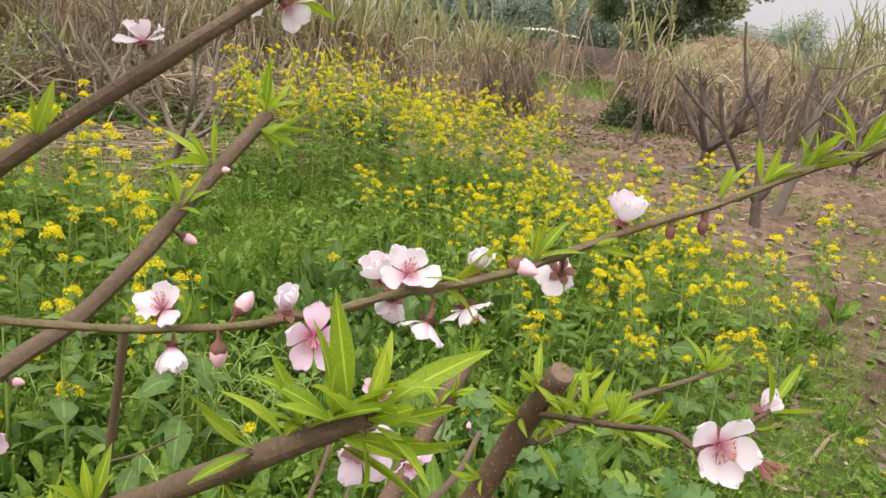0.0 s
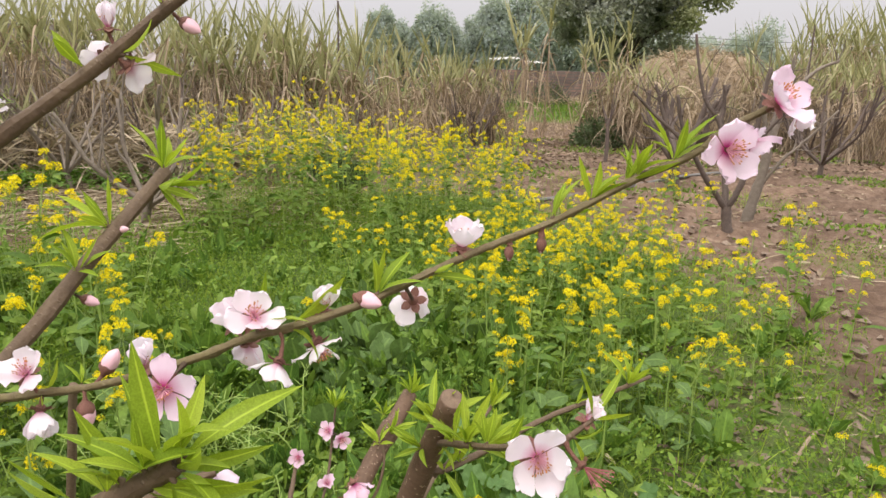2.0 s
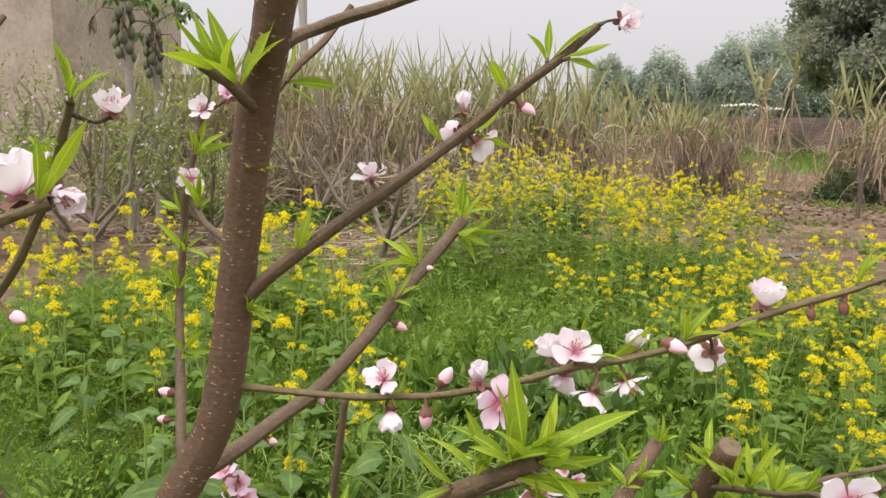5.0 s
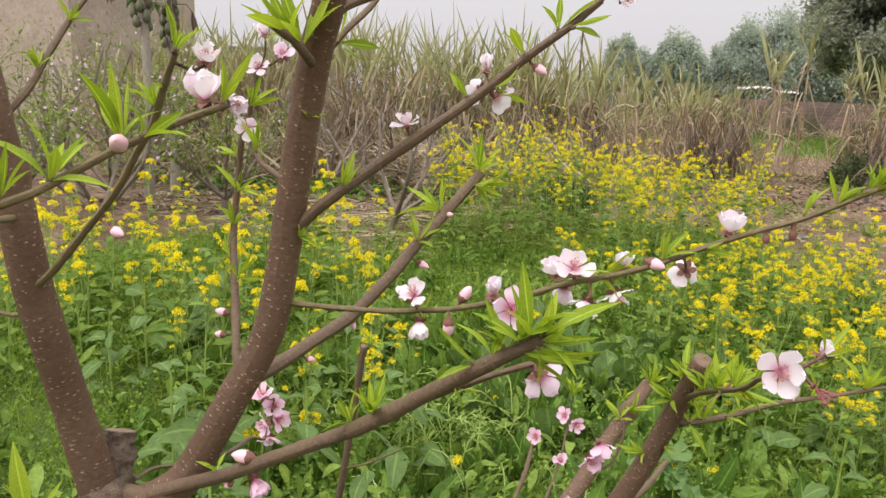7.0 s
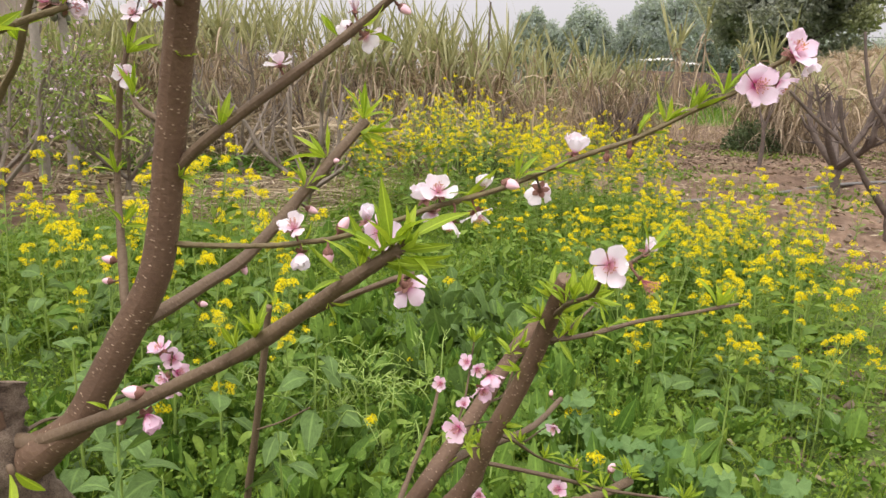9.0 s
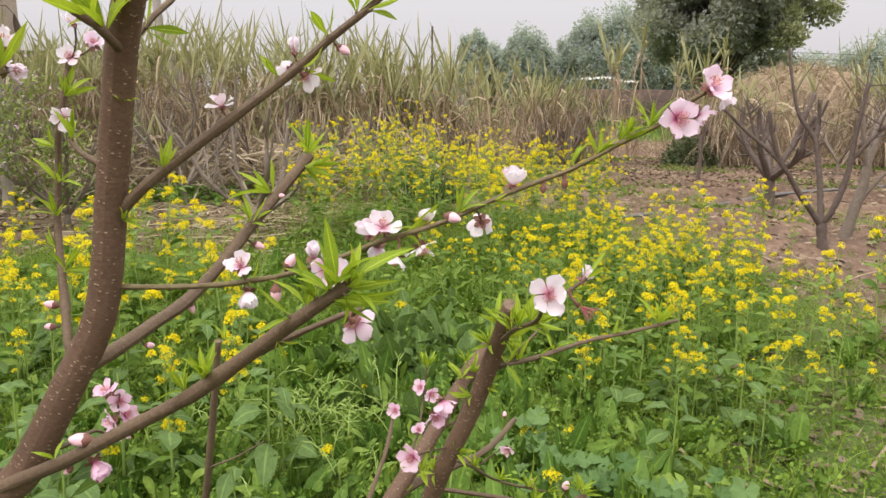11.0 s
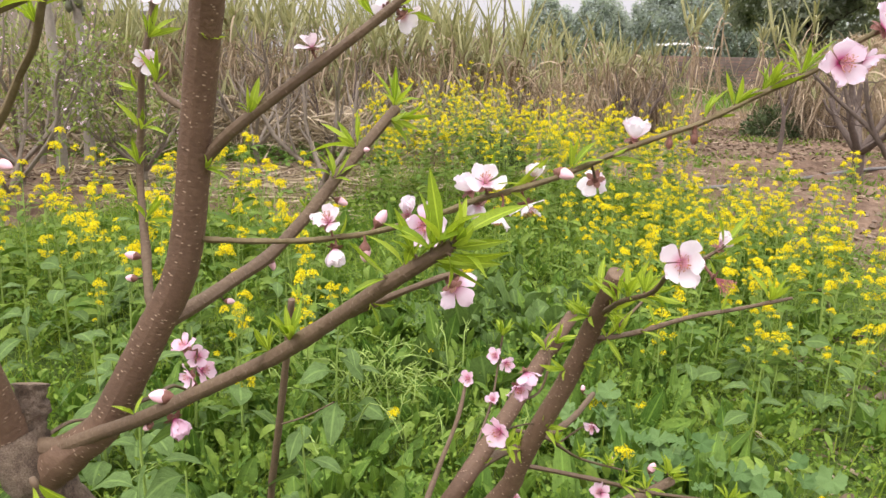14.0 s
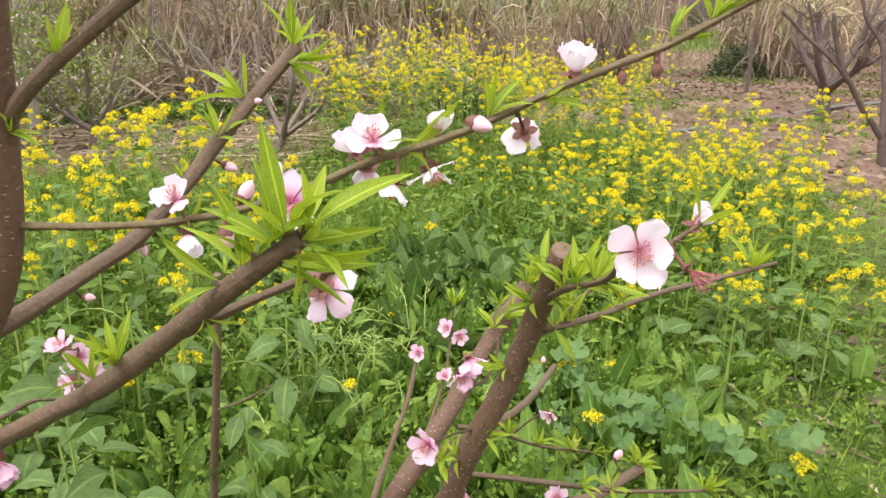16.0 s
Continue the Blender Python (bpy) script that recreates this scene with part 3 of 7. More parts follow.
limb("flowering_branch", [(-0.358, 0.482, 1.363), (-0.281, 0.480, 1.366), (-0.212, 0.470, 1.374), (-0.176, 0.465, 1.381), (-0.134, 0.455, 1.391), (-0.094, 0.445, 1.405), (-0.044, 0.435, 1.425), (-0.010, 0.430, 1.441), (0.023, 0.425, 1.452), (0.072, 0.425, 1.470), (0.123, 0.432, 1.494), (0.162, 0.440, 1.510), (0.192, 0.445, 1.521), (0.221, 0.445, 1.536), (0.251, 0.442, 1.554), (0.288, 0.430, 1.575), (0.306, 0.420, 1.593), (0.329, 0.410, 1.609)], (0.0037, 0.0023), (GREENTWIG, CUTWOOD), 10, 0.005, 0.10, 7)
limb("branch", [(-0.577, 0.430, 1.089), (-0.530, 0.425, 1.095), (-0.476, 0.420, 1.121), (-0.388, 0.400, 1.167), (-0.304, 0.385, 1.217), (-0.228, 0.370, 1.263), (-0.192, 0.360, 1.287), (-0.130, 0.335, 1.336), (-0.064, 0.305, 1.389), (-0.009, 0.285, 1.430)], (0.0115, 0.0104, 0.0090, 0.0084, 0.0080, 0.0079, 0.0082, 0.0079, 0.0072, 0.0055), (TWIG, TRUNKBARK), 18, rough=0.022, seed=8, cap=True)
limb("twig", [(-0.125, 0.333, 1.338), (-0.111, 0.330, 1.345), (-0.067, 0.335, 1.367), (-0.026, 0.340, 1.385), (-0.010, 0.345, 1.389)], (0.0040, 0.0026), (TWIG, CUTWOOD), 8, 0.008, 0.05, 9)
limb("stub", [(-0.36, 0.78, 0.22), (-0.26, 0.73, 0.50), (-0.10, 0.69, 0.78), (0.011, 0.660, 0.958), (0.029, 0.650, 1.007), (0.059, 0.635, 1.088), (0.090, 0.620, 1.164), (0.117, 0.600, 1.250), (0.140, 0.557, 1.337)], (0.030, 0.025, 0.020, 0.0150, 0.0145, 0.0138, 0.0132, 0.0122, 0.0115), seed=10, cap=True)
limb("stub", [(-0.36, 0.79, 0.18), (-0.28, 0.76, 0.45), (-0.15, 0.74, 0.75), (-0.076, 0.750, 0.886), (-0.048, 0.790, 0.925), (-0.005, 0.870, 0.977), (0.042, 0.970, 1.040), (0.093, 1.090, 1.090)], (0.024, 0.022, 0.018, 0.0155, 0.015, 0.0145, 0.0140, 0.0130), seed=11, cap=True)
limb("twig", [(-0.06, 0.77, 0.905), (-0.018, 0.850, 0.907), (0.091, 1.100, 0.843), (0.157, 1.350, 0.803)], (0.0085, 0.0060), (TWIG, CUTWOOD), 8, 0.015, 0.05, 12, True)
limb("twig", [(-0.30, 0.80, 0.12), (-0.26, 1.0, 0.30), (-0.230, 1.18, 0.50), (-0.206, 1.280, 0.592), (-0.175, 1.360, 0.689), (-0.165, 1.430, 0.767)], (0.012, 0.0045), (TWIG, CUTWOOD), 8, 0.015, 0.05, 13)
limb("twig", [(-0.19, 0.90, 0.62), (-0.15, 1.08, 0.61), (-0.125, 1.200, 0.640), (-0.103, 1.300, 0.701), (-0.087, 1.360, 0.761), (-0.081, 1.400, 0.833), (-0.073, 1.400, 0.908)], (0.005, 0.0022), (TWIG, CUTWOOD), 7, 0.015, 0.05, 14)
limb("twig", [(0.005, 0.905, 0.985), (0.042, 0.930, 0.994), (0.058, 0.940, 1.044), (0.056, 0.945, 1.075)], (0.0028, 0.0016), (TWIG, CUTWOOD), 6, 0.01, 0.05, 15)
limb("twig", [(0.02, 0.66, 1.00), (0.036, 0.680, 0.995), (0.157, 0.740, 0.948), (0.242, 0.800, 0.901), (0.425, 0.950, 0.808)], (0.0040, 0.0022), (TWIG, CUTWOOD), 7, 0.012, 0.05, 16)
limb("twig", [(0.01, 0.80, 0.985), (0.063, 0.850, 0.950), (0.127, 1.000, 0.831), (0.232, 1.150, 0.726)], (0.0036, 0.0020), (TWIG, CUTWOOD), 7, 0.012, 0.05, 17)
limb("stub", [(-0.02, 0.70, 0.86), (0.06, 0.75, 0.845), (0.199, 0.850, 0.842), (0.243, 0.900, 0.834), (0.293, 0.950, 0.837)], (0.0105, 0.0088), (TWIG, CUTWOOD), 8, 0.015, 0.05, 18, True)
limb("twig", [(0.126, 0.588, 1.275), (0.135, 0.550, 1.297), (0.145, 0.500, 1.323), (0.168, 0.440, 1.354), (0.172, 0.375, 1.390), (0.173, 0.325, 1.407)], (0.0032, 0.0020), (TWIG, CUTWOOD), 8, 0.008, 0.07, 19)
limb("twig", [(0.172, 0.330, 1.404), (0.190, 0.331, 1.417), (0.209, 0.334, 1.431)], (0.0019, 0.0014), (TWIG, CUTWOOD), 8, 0.006, 0.06, 35)
limb("twig", [(0.115, 0.605, 1.238), (0.134, 0.600, 1.239), (0.180, 0.650, 1.233), (0.256, 0.720, 1.236), (0.324, 0.775, 1.234), (0.417, 0.840, 1.238)], (0.0037, 0.0026), (TWIG, CUTWOOD), 8, 0.008, 0.06, 20, True)
limb("twig", [(0.125, 0.605, 1.23), (0.140, 0.610, 1.241), (0.163, 0.630, 1.261), (0.186, 0.660, 1.278)], (0.0028, 0.0018), (TWIG, CUTWOOD), 6, 0.01, 0.06, 21)
limb("shoot", [(-0.415, 0.478, 1.262), (-0.430, 0.492, 1.280), (-0.455, 0.530, 1.335), (-0.485, 0.575, 1.416), (-0.479, 0.580, 1.498), (-0.467, 0.572, 1.554), (-0.455, 0.574, 1.60), (-0.449, 0.583, 1.645)], (0.0062, 0.0034), (TWIG, CUTWOOD), 8, 0.01, 0.04, 22)
limb("twig", [(-0.345, 0.475, 1.512), (-0.392, 0.500, 1.527), (-0.411, 0.510, 1.542)], (0.0042, 0.0030), (TWIG, CUTWOOD), 7, 0.008, 0.05, 23)
limb("twig", [(-0.588, 0.338, 1.39), (-0.556, 0.335, 1.414), (-0.506, 0.330, 1.463), (-0.455, 0.320, 1.510), (-0.417, 0.310, 1.556), (-0.391, 0.300, 1.582), (-0.369, 0.290, 1.619), (-0.349, 0.280, 1.646)], (0.0046, 0.0032), (GREENTWIG, CUTWOOD), 8, 0.01, 0.05, 24)
limb("twig", [(-0.595, 0.30, 1.56), (-0.585, 0.345, 1.605), (-0.583, 0.375, 1.645), (-0.579, 0.410, 1.691), (-0.57, 0.44, 1.73)], (0.0042, 0.0030), (TWIG, CUTWOOD), 7, 0.01, 0.05, 25)
limb("branch", [(-0.275, 0.424, 1.690), (-0.262, 0.445, 1.708), (-0.253, 0.470, 1.718), (-0.224, 0.475, 1.729), (-0.185, 0.480, 1.740), (-0.12, 0.49, 1.765)], (0.0066, 0.0045), (TWIG, CUTWOOD), 9, 0.012, 0.04, 26)
limb("twig", [(-0.297, 0.442, 1.640), (-0.280, 0.475, 1.680), (-0.262, 0.510, 1.713), (-0.243, 0.530, 1.747)], (0.0040, 0.0030), (TWIG, CUTWOOD), 7, 0.012, 0.05, 27)
limb("twig", [(-0.293, 0.436, 1.645), (-0.284, 0.400, 1.654), (-0.287, 0.380, 1.667), (-0.303, 0.360, 1.682)], (0.0055, 0.0038), (TWIG, CUTWOOD), 8, 0.01, 0.05, 28)
limb("twig", [(-0.44, 0.455, 1.15), (-0.452, 0.52, 1.13), (-0.477, 0.600, 1.103), (-0.525, 0.72, 1.035), (-0.536, 0.755, 1.05), (-0.536, 0.770, 1.085)], (0.0030, 0.0018), (TWIG, CUTWOOD), 6, 0.012, 0.05, 29)
limb("old_stub", [(-0.572, 0.43, 1.06), (-0.586, 0.443, 1.115), (-0.589, 0.460, 1.158)], (0.024, 0.021, 0.0190), (TRUNKBARK, CUTWOOD), 18, 0.005, 0.11, 30, True, "grey weathered sawn-off stub")
limb("twig", [(-0.570, 0.435, 1.09), (-0.575, 0.50, 1.084), (-0.566, 0.550, 1.067), (-0.55, 0.60, 1.07)], (0.003, 0.0018), (TWIG, CUTWOOD), 6, 0.012, 0.05, 31)
limb("twig", [(-0.60, 0.39, 1.24), (-0.62, 0.38, 1.335), (-0.66, 0.37, 1.338), (-0.74, 0.36, 1.35)], (0.0032, 0.002), (TWIG, CUTWOOD), 7, 0.012, 0.05, 32)
limb("twig", [(-0.53, 0.48, 0.90), (-0.43, 0.31, 1.00), (-0.385, 0.21, 1.115), (-0.409, 0.200, 1.149), (-0.463, 0.200, 1.197), (-0.502, 0.200, 1.214), (-0.62, 0.19, 1.25)], (0.0085, 0.0055), (TWIG, CUTWOOD), 8, 0.012, 0.05, 33)
limb("twig", [(-0.595, 0.33, 1.47), (-0.47, 0.16, 1.50), (-0.32, 0.0, 1.54), (-0.221, -0.020, 1.563), (-0.208, 0.000, 1.573), (-0.192, 0.020, 1.587), (-0.179, 0.030, 1.595), (-0.163, 0.040, 1.604), (-0.147, 0.052, 1.612)], (0.0040, 0.0020), (GREENTWIG, CUTWOOD), 8, 0.01, 0.05, 34)


def petal_mesh(name, curl, mat, seed):
    """A rounded petal along +x, narrowed to a claw, curving up, with a slightly waved rim."""
    rng = np.random.default_rng(seed)
    t = np.array([0, 0.13, 0.28, 0.44, 0.60, 0.74, 0.86, 0.95, 1.0])
    w = np.interp(t, (0, 0.12, 0.3, 0.5, 0.68, 0.84, 0.94, 1.0), (0.05, 0.10, 0.215, 0.335, 0.392, 0.345, 0.225, 0.05))
    s = np.linspace(-1, 1, 7)
    ang, step = curl * t, np.diff(t)
    x = np.r_[0, np.cumsum(np.cos(ang[1:]) * step)]
    z = np.r_[0, np.cumsum(np.sin(ang[1:]) * step)]
    v = np.zeros((9, 7, 3))
    v[..., 0] = x[:, None] - 0.09 * s[None] ** 2 * t[:, None]
    v[..., 1] = w[:, None] * s[None]
    v[..., 2] = z[:, None] + 0.30 * (w[:, None] * s[None]) ** 2 * (1 + curl) + 0.07 * t[:, None] ** 2 * np.abs(s[None]) * rng.standard_normal((9, 7)) + rng.uniform(-0.12, 0.12) * t[:, None] ** 2 * s[None]
    v[..., 0] += 0.03 * t[:, None] ** 3 * rng.standard_normal((1, 7)) - 0.05 * np.exp(-(s[None] / 0.22) ** 2) * t[:, None] ** 6
    i, j = np.meshgrid(np.arange(8), np.arange(6), indexing="ij")
    f = np.stack([i * 7 + j, i * 7 + j + 1, (i + 1) * 7 + j + 1, (i + 1) * 7 + j], -1).reshape(-1, 4)
    uv = np.stack(np.broadcast_arrays((s[None] + 1) / 2, t[:, None]), -1).reshape(-1, 2)
    return raw_mesh(name, v.reshape(-1, 3) * 0.5, f, mat, uv)


def lathe(name, rows, mats, sides=10, face_split=None):
    """A body turned about z from (radius, height) rows."""
    r = np.asarray(rows, float)
    a = np.linspace(0, 2 * np.pi, sides, endpoint=False)
    v = np.stack([r[:, :1] * np.cos(a), r[:, :1] * np.sin(a), np.repeat(r[:, 1:], sides, 1)], -1).reshape(-1, 3)
    i, j = np.meshgrid(np.arange(len(r) - 1), np.arange(sides), indexing="ij")
    f = np.stack([i * sides + j, i * sides + (j + 1) % sides, (i + 1) * sides + (j + 1) % sides, (i + 1) * sides + j], -1).reshape(-1, 4)
    mat = None if face_split is None else (i.ravel() >= face_split).astype(int)
    return raw_mesh(name, v, f, mats, np.zeros((len(v), 2)), mat)


def with_extra(me, extra):
    """The mesh with more quads joined to it."""
    v = np.empty(len(me.vertices) * 3, np.float32)
    me.vertices.foreach_get("co", v)
    f = np.empty(len(me.loops), np.int32)
    me.loops.foreach_get("vertex_index", f)
    v = v.reshape(-1, 3)
    return raw_mesh(me.name, np.vstack([v, extra[0]]), np.vstack([f.reshape(-1, 4), extra[1] + len(v)]), list(me.materials))


def stamen_mesh(name, count, spread, reach, mats, seed):
    rng = np.random.default_rng(seed)
    pieces = []
    for k in range(count):
        a, e = rng.uniform(0, 2 * np.pi), rng.uniform(0.15, spread)
        d = np.array([np.cos(a) * np.sin(e), np.sin(a) * np.sin(e), np.cos(e)])
        L = reach * rng.uniform(0.7, 1.05)
        p = [np.array([0, 0, 0.01]), d * L * 0.5 + (0, 0, 0.02), d * L]
        v, f, u, m = tube_arrays(p, (0.0060, 0.0045), 3, 0.2)
        pieces.append((v, f, u, m))
        tip = d * L
        v, f, u, m = tube_arrays([tip - d * 0.012, tip + d * 0.004, tip + d * 0.022], (0.006, 0.0115, 0.004), 4, 0.2)
        pieces.append((v, f, u, m + 1))
    v, f, u, m = joined(pieces)
    return raw_mesh(name, v, f, mats, u, m)


PETALS = {"open": [petal_mesh("petal", c, PETAL, k) for k, c in enumerate((0.35, 0.55, 0.15, 0.85, -0.30, 0.45, 0.70, 0.05))],
          "deep": [petal_mesh("petal", c, PETAL_PINK, k + 9) for k, c in enumerate((0.30, 0.5, 0.05, 0.7, -0.25, 0.4))],
          "rose": [petal_mesh("petal", c, PETAL_ROSE, k + 50) for k, c in enumerate((0.25, 0.5, 0.1, 0.7))],
          "half": [petal_mesh("petal", c, PETAL, k + 20) for k, c in enumerate((0.8, 1.0, 0.7))],
          "cup": [petal_mesh("petal", c, PETAL, k + 30) for k, c in enumerate((1.0, 1.15, 0.85))]}
CALYX_MESH = lathe("blossom", [(0.002, -0.16), (0.035, -0.16), (0.035, -0.11), (0.075, -0.09), (0.095, -0.03), (0.085, 0.015), (0.03, 0.01), (0.001, 0.0)], CALYX, 9)
SEPAL_A = 2 * np.pi * (np.arange(5) + 0.5) / 5
SEPALS = blades(np.stack([0.06 * np.cos(SEPAL_A), 0.06 * np.sin(SEPAL_A), np.full(5, -0.03)], -1), np.stack([np.cos(SEPAL_A), np.sin(SEPAL_A), np.full(5, -0.1)], -1), 0.19, 0.16, 0.1, (0.6, 1.0, 0.85, 0.15), 0.2, 0, None, np.tile([0, 0, 1.0], (5, 1)))
CALYX_MESH = with_extra(CALYX_MESH, SEPALS)
STAMENS = stamen_mesh("flower_centre", 34, 0.72, 0.30, [FILAMENT, ANTHER], 3)
SPENT = stamen_mesh("flower_centre", 34, 0.6, 0.55, [SPENT_RED, SPENT_RED], 4)


def bud_mesh(name, rows, mat, folds=0.07, turn=1.6, sides=20):
    """An egg of folded petals whose seams wind a little round it."""
    r = np.asarray(rows, float)
    a = np.linspace(0, 2 * np.pi, sides, endpoint=False)[None]
    w = a + turn * r[:, 1:]
    rad = r[:, :1] * (1 + folds * np.abs(np.cos(2.5 * w)) - folds * 0.5)
    v = np.stack([rad * np.cos(a), rad * np.sin(a), np.repeat(r[:, 1:], sides, 1)], -1).reshape(-1, 3)
    i, j = np.meshgrid(np.arange(len(r) - 1), np.arange(sides), indexing="ij")
    f = np.stack([i * sides + j, i * sides + (j + 1) % sides, (i + 1) * sides + (j + 1) % sides, (i + 1) * sides + j], -1).reshape(-1, 4)
    uv = np.stack([np.broadcast_to(a / 2, rad.shape), np.broadcast_to(0.25 + 0.7 * r[:, 1:], rad.shape)], -1).reshape(-1, 2)
    return raw_mesh(name, v, f, mat, uv)


BUD_MESH = bud_mesh("flower_bud", [(0.001, 0), (0.16, 0.02), (0.27, 0.16), (0.325, 0.36), (0.315, 0.58), (0.25, 0.80), (0.14, 0.97), (0.05, 1.06), (0.001, 1.09)], BUD_PINK, 0.13)
BUD_CUP = bud_mesh("calyx", [(0.09, -0.20), (0.12, -0.10), (0.20, -0.02), (0.30, 0.14), (0.335, 0.27), (0.31, 0.36)], CALYX, 0.16, 0.2, 15)
DARK_BUD = bud_mesh("flower_bud", [(0.001, -0.3), (0.14, -0.28), (0.17, -0.1), (0.30, 0.05), (0.39, 0.30), (0.40, 0.58), (0.32, 0.90), (0.17, 1.14), (0.001, 1.22)], [CALYX], 0.26, 0.4)
DARK_TIP = lathe("petal_tip", [(0.24, 0.90), (0.25, 1.02), (0.15, 1.18), (0.001, 1.27)], [BUD_PINK], 8)


def standing(at, way, spin=0.0, size=1.0):
    q = Vector(way).to_track_quat("Z", "X").to_matrix().to_4x4()
    return Matrix.Translation(Vector(at)) @ q @ Matrix.Rotation(spin, 4, "Z") @ Matrix.Scale(size, 4)


def blossom(kind, at, size, way, seed, tree, root, deep=False):
    rng = random.Random(seed)
    at = np.asarray(at) - root
    size *= {"cup": 1.5, "half": 1.3, "open": 1.08}.get(kind, 1.0)
    at = at - unit(np.asarray(way, float)) * size * {"cup": 0.30, "half": 0.25, "open": 0.06}.get(kind, 0.0)
    if kind in ("bud", "darkbud"):
        dark = kind == "darkbud"
        size *= 0.60 if dark else 0.95
        w = unit(np.asarray(way, float))
        body = part("flower_bud", DARK_BUD if dark else BUD_MESH, tree, "dark red closed flower bud" if dark else "pink flower bud", standing(at - w * size * 0.4, way, rng.uniform(0, 6), size))
        part("petal_tip" if dark else "calyx", DARK_TIP if dark else BUD_CUP, body)
        pedicel(body, at - w * size * 0.4, way, size, 0.2, 1.7 if dark else 1.0)
        return
    body = part("blossom", CALYX_MESH, tree, {"spent": "spent blossom with red stamens", "cup": "half-closed pale pink blossom"}.get(kind, "deep pink peach blossom" if deep else "pale pink peach blossom"), standing(at, way, rng.uniform(0, 6), size))
    part("flower_centre", SPENT if kind == "spent" else STAMENS, body, local=Matrix.Scale({"half": 0.95, "cup": 0.8}.get(kind, 1.0), 4))
    pedicel(body, at, way, size, 0.13)
    if kind == "spent":
        return
    lift = {"open": 18, "half": 36, "cup": 52}[kind]
    pool = PETALS["rose" if deep == "rose" else "deep" if deep and kind in ("open", "half") else kind]
    wild = 0.6 if size > 0.044 else 1.0
    for k in range(5):
        tilt = -radians(lift + wild * rng.uniform(-20, 26))
        m = Matrix.Rotation(2 * math.pi * k / 5 + wild * rng.uniform(-0.14, 0.14), 4, "Z") @ Matrix.Translation((0.03, 0, 0.012)) @ Matrix.Rotation(tilt, 4, "Y") @ Matrix.Rotation(wild * rng.uniform(-0.42, 0.42), 4, "X") @ Matrix.Scale(rng.uniform(0.84, 1.08) if wild == 1 else rng.uniform(0.95, 1.08), 4)
        part("petal", pool[rng.randrange(len(pool))], body, local=m)


def nearest(p):
    """The nearest place on the tree's stems, and the stem's radius there."""
    best = min(((np.linalg.norm(c - p, axis=1).min(), k) for k, (c, r) in enumerate(LINES)))[1]
    c, r = LINES[best]
    i = int(np.argmin(np.linalg.norm(c - p, axis=1)))
    return c[i], float(r[i])


def pedicel(body, at, way, size, tail, stout=1.0):
    """The short scaly stalk between a flower and its twig."""
    w = unit(np.asarray(way, float))
    a = np.asarray(at) - w * size * tail
    b, r = nearest(a)
    gap = np.linalg.norm(a - b)
    if gap > 0.09 or gap < 0.002:
        return
    turn = np.array(body.matrix_basis.inverted())
    bend = 0.6 * a + 0.4 * b - w * gap * 0.18
    pts = [turn[:3, :3] @ q + turn[:3, 3] for q in (b, bend, a + w * size * 0.02)]
    s = 1.0 / size
    part("pedicel", tube_mesh("pedicel", pts, np.array([0.0021, 0.0012, 0.0015]) * s * stout, [CALYX if gap < 0.02 else TWIG], 7, 0.002 * s, 0.08, int(gap * 1e5)), body)


def leaf_mesh(name, bend, width, seed):
    rng = np.random.default_rng(seed)
    v, f, u = blades(np.zeros((1, 3)), [(1, 0, 0)], 1.0, width, bend, (0.05, 0.42, 0.82, 1.0, 0.86, 0.5, 0.03), 0.55, 0.006, rng, np.array([[0, 0, 1.0]]))
    return raw_mesh(name, v, f, PEACH_LEAF, u)


LEAVES = [leaf_mesh("leaf", b, w, k) for k, (b, w) in enumerate(((0.08, 0.19), (0.28, 0.22), (0.50, 0.21), (-0.18, 0.17), (0.15, 0.23)))]
TUFT_BASE = lathe("leaf_tuft", [(0.001, -0.06), (0.035, -0.05), (0.05, 0.02), (0.03, 0.08), (0.001, 0.11)], [TWIG], 7)


def tuft(at, size, count, way, seed, tree, root):
    rng = random.Random(seed)
    count = count + 2 if 3 < count < 7 else count
    at = np.asarray(at) - root
    b, r = nearest(at)
    if np.linalg.norm(b - at) < 0.045:
        at = b + unit(np.asarray(way, float)) * r * 0.8
    body = part("leaf_tuft", TUFT_BASE, tree, "tuft of narrow fresh green leaves", standing(at, way, rng.uniform(0, 6), size))
    for k in range(count):
        e = -radians(rng.uniform(36, 84))
        m = Matrix.Rotation(2.4 * k + rng.uniform(-0.4, 0.4), 4, "Z") @ Matrix.Translation((0.03, 0, 0.03)) @ Matrix.Rotation(e, 4, "Y") @ Matrix.Rotation(rng.uniform(-0.5, 0.5), 4, "X") @ Matrix.Scale(rng.uniform(0.6, 1.1), 4)
        part("leaf", LEAVES[rng.randrange(5)], body, local=m)


BLOSSOMS_INNER = [
    ("open", (-0.179, 0.455, 1.402), 0.041, (0, -0.5, 0.9)),
    ("half", (-0.171, 0.450, 1.362), 0.034, (0.05, -0.5, -0.85)),
    ("bud", (-0.136, 0.452, 1.372), 0.02, (0, 0, -1)),
    ("bud", (-0.124, 0.470, 1.404), 0.02, (0.5, 0.1, 0.85)),
    ("cup", (-0.081, 0.425, 1.433), 0.028, (0.1, -0.2, 0.95)),
    ("open", (-0.057, 0.395, 1.418), 0.043, (0.15, -0.95, 0.15)),
    ("half", (-0.024, 0.440, 1.456), 0.033, (-0.3, -0.35, 0.85)),
    ("open", (-0.002, 0.420, 1.461), 0.041, (0.15, -0.7, 0.7)),
    ("half", (0.044, 0.430, 1.472), 0.03, (0.1, -0.1, 0.97)),
    ("bud", (0.073, 0.425, 1.472), 0.018, (0.9, -0.4, -0.2)),
]
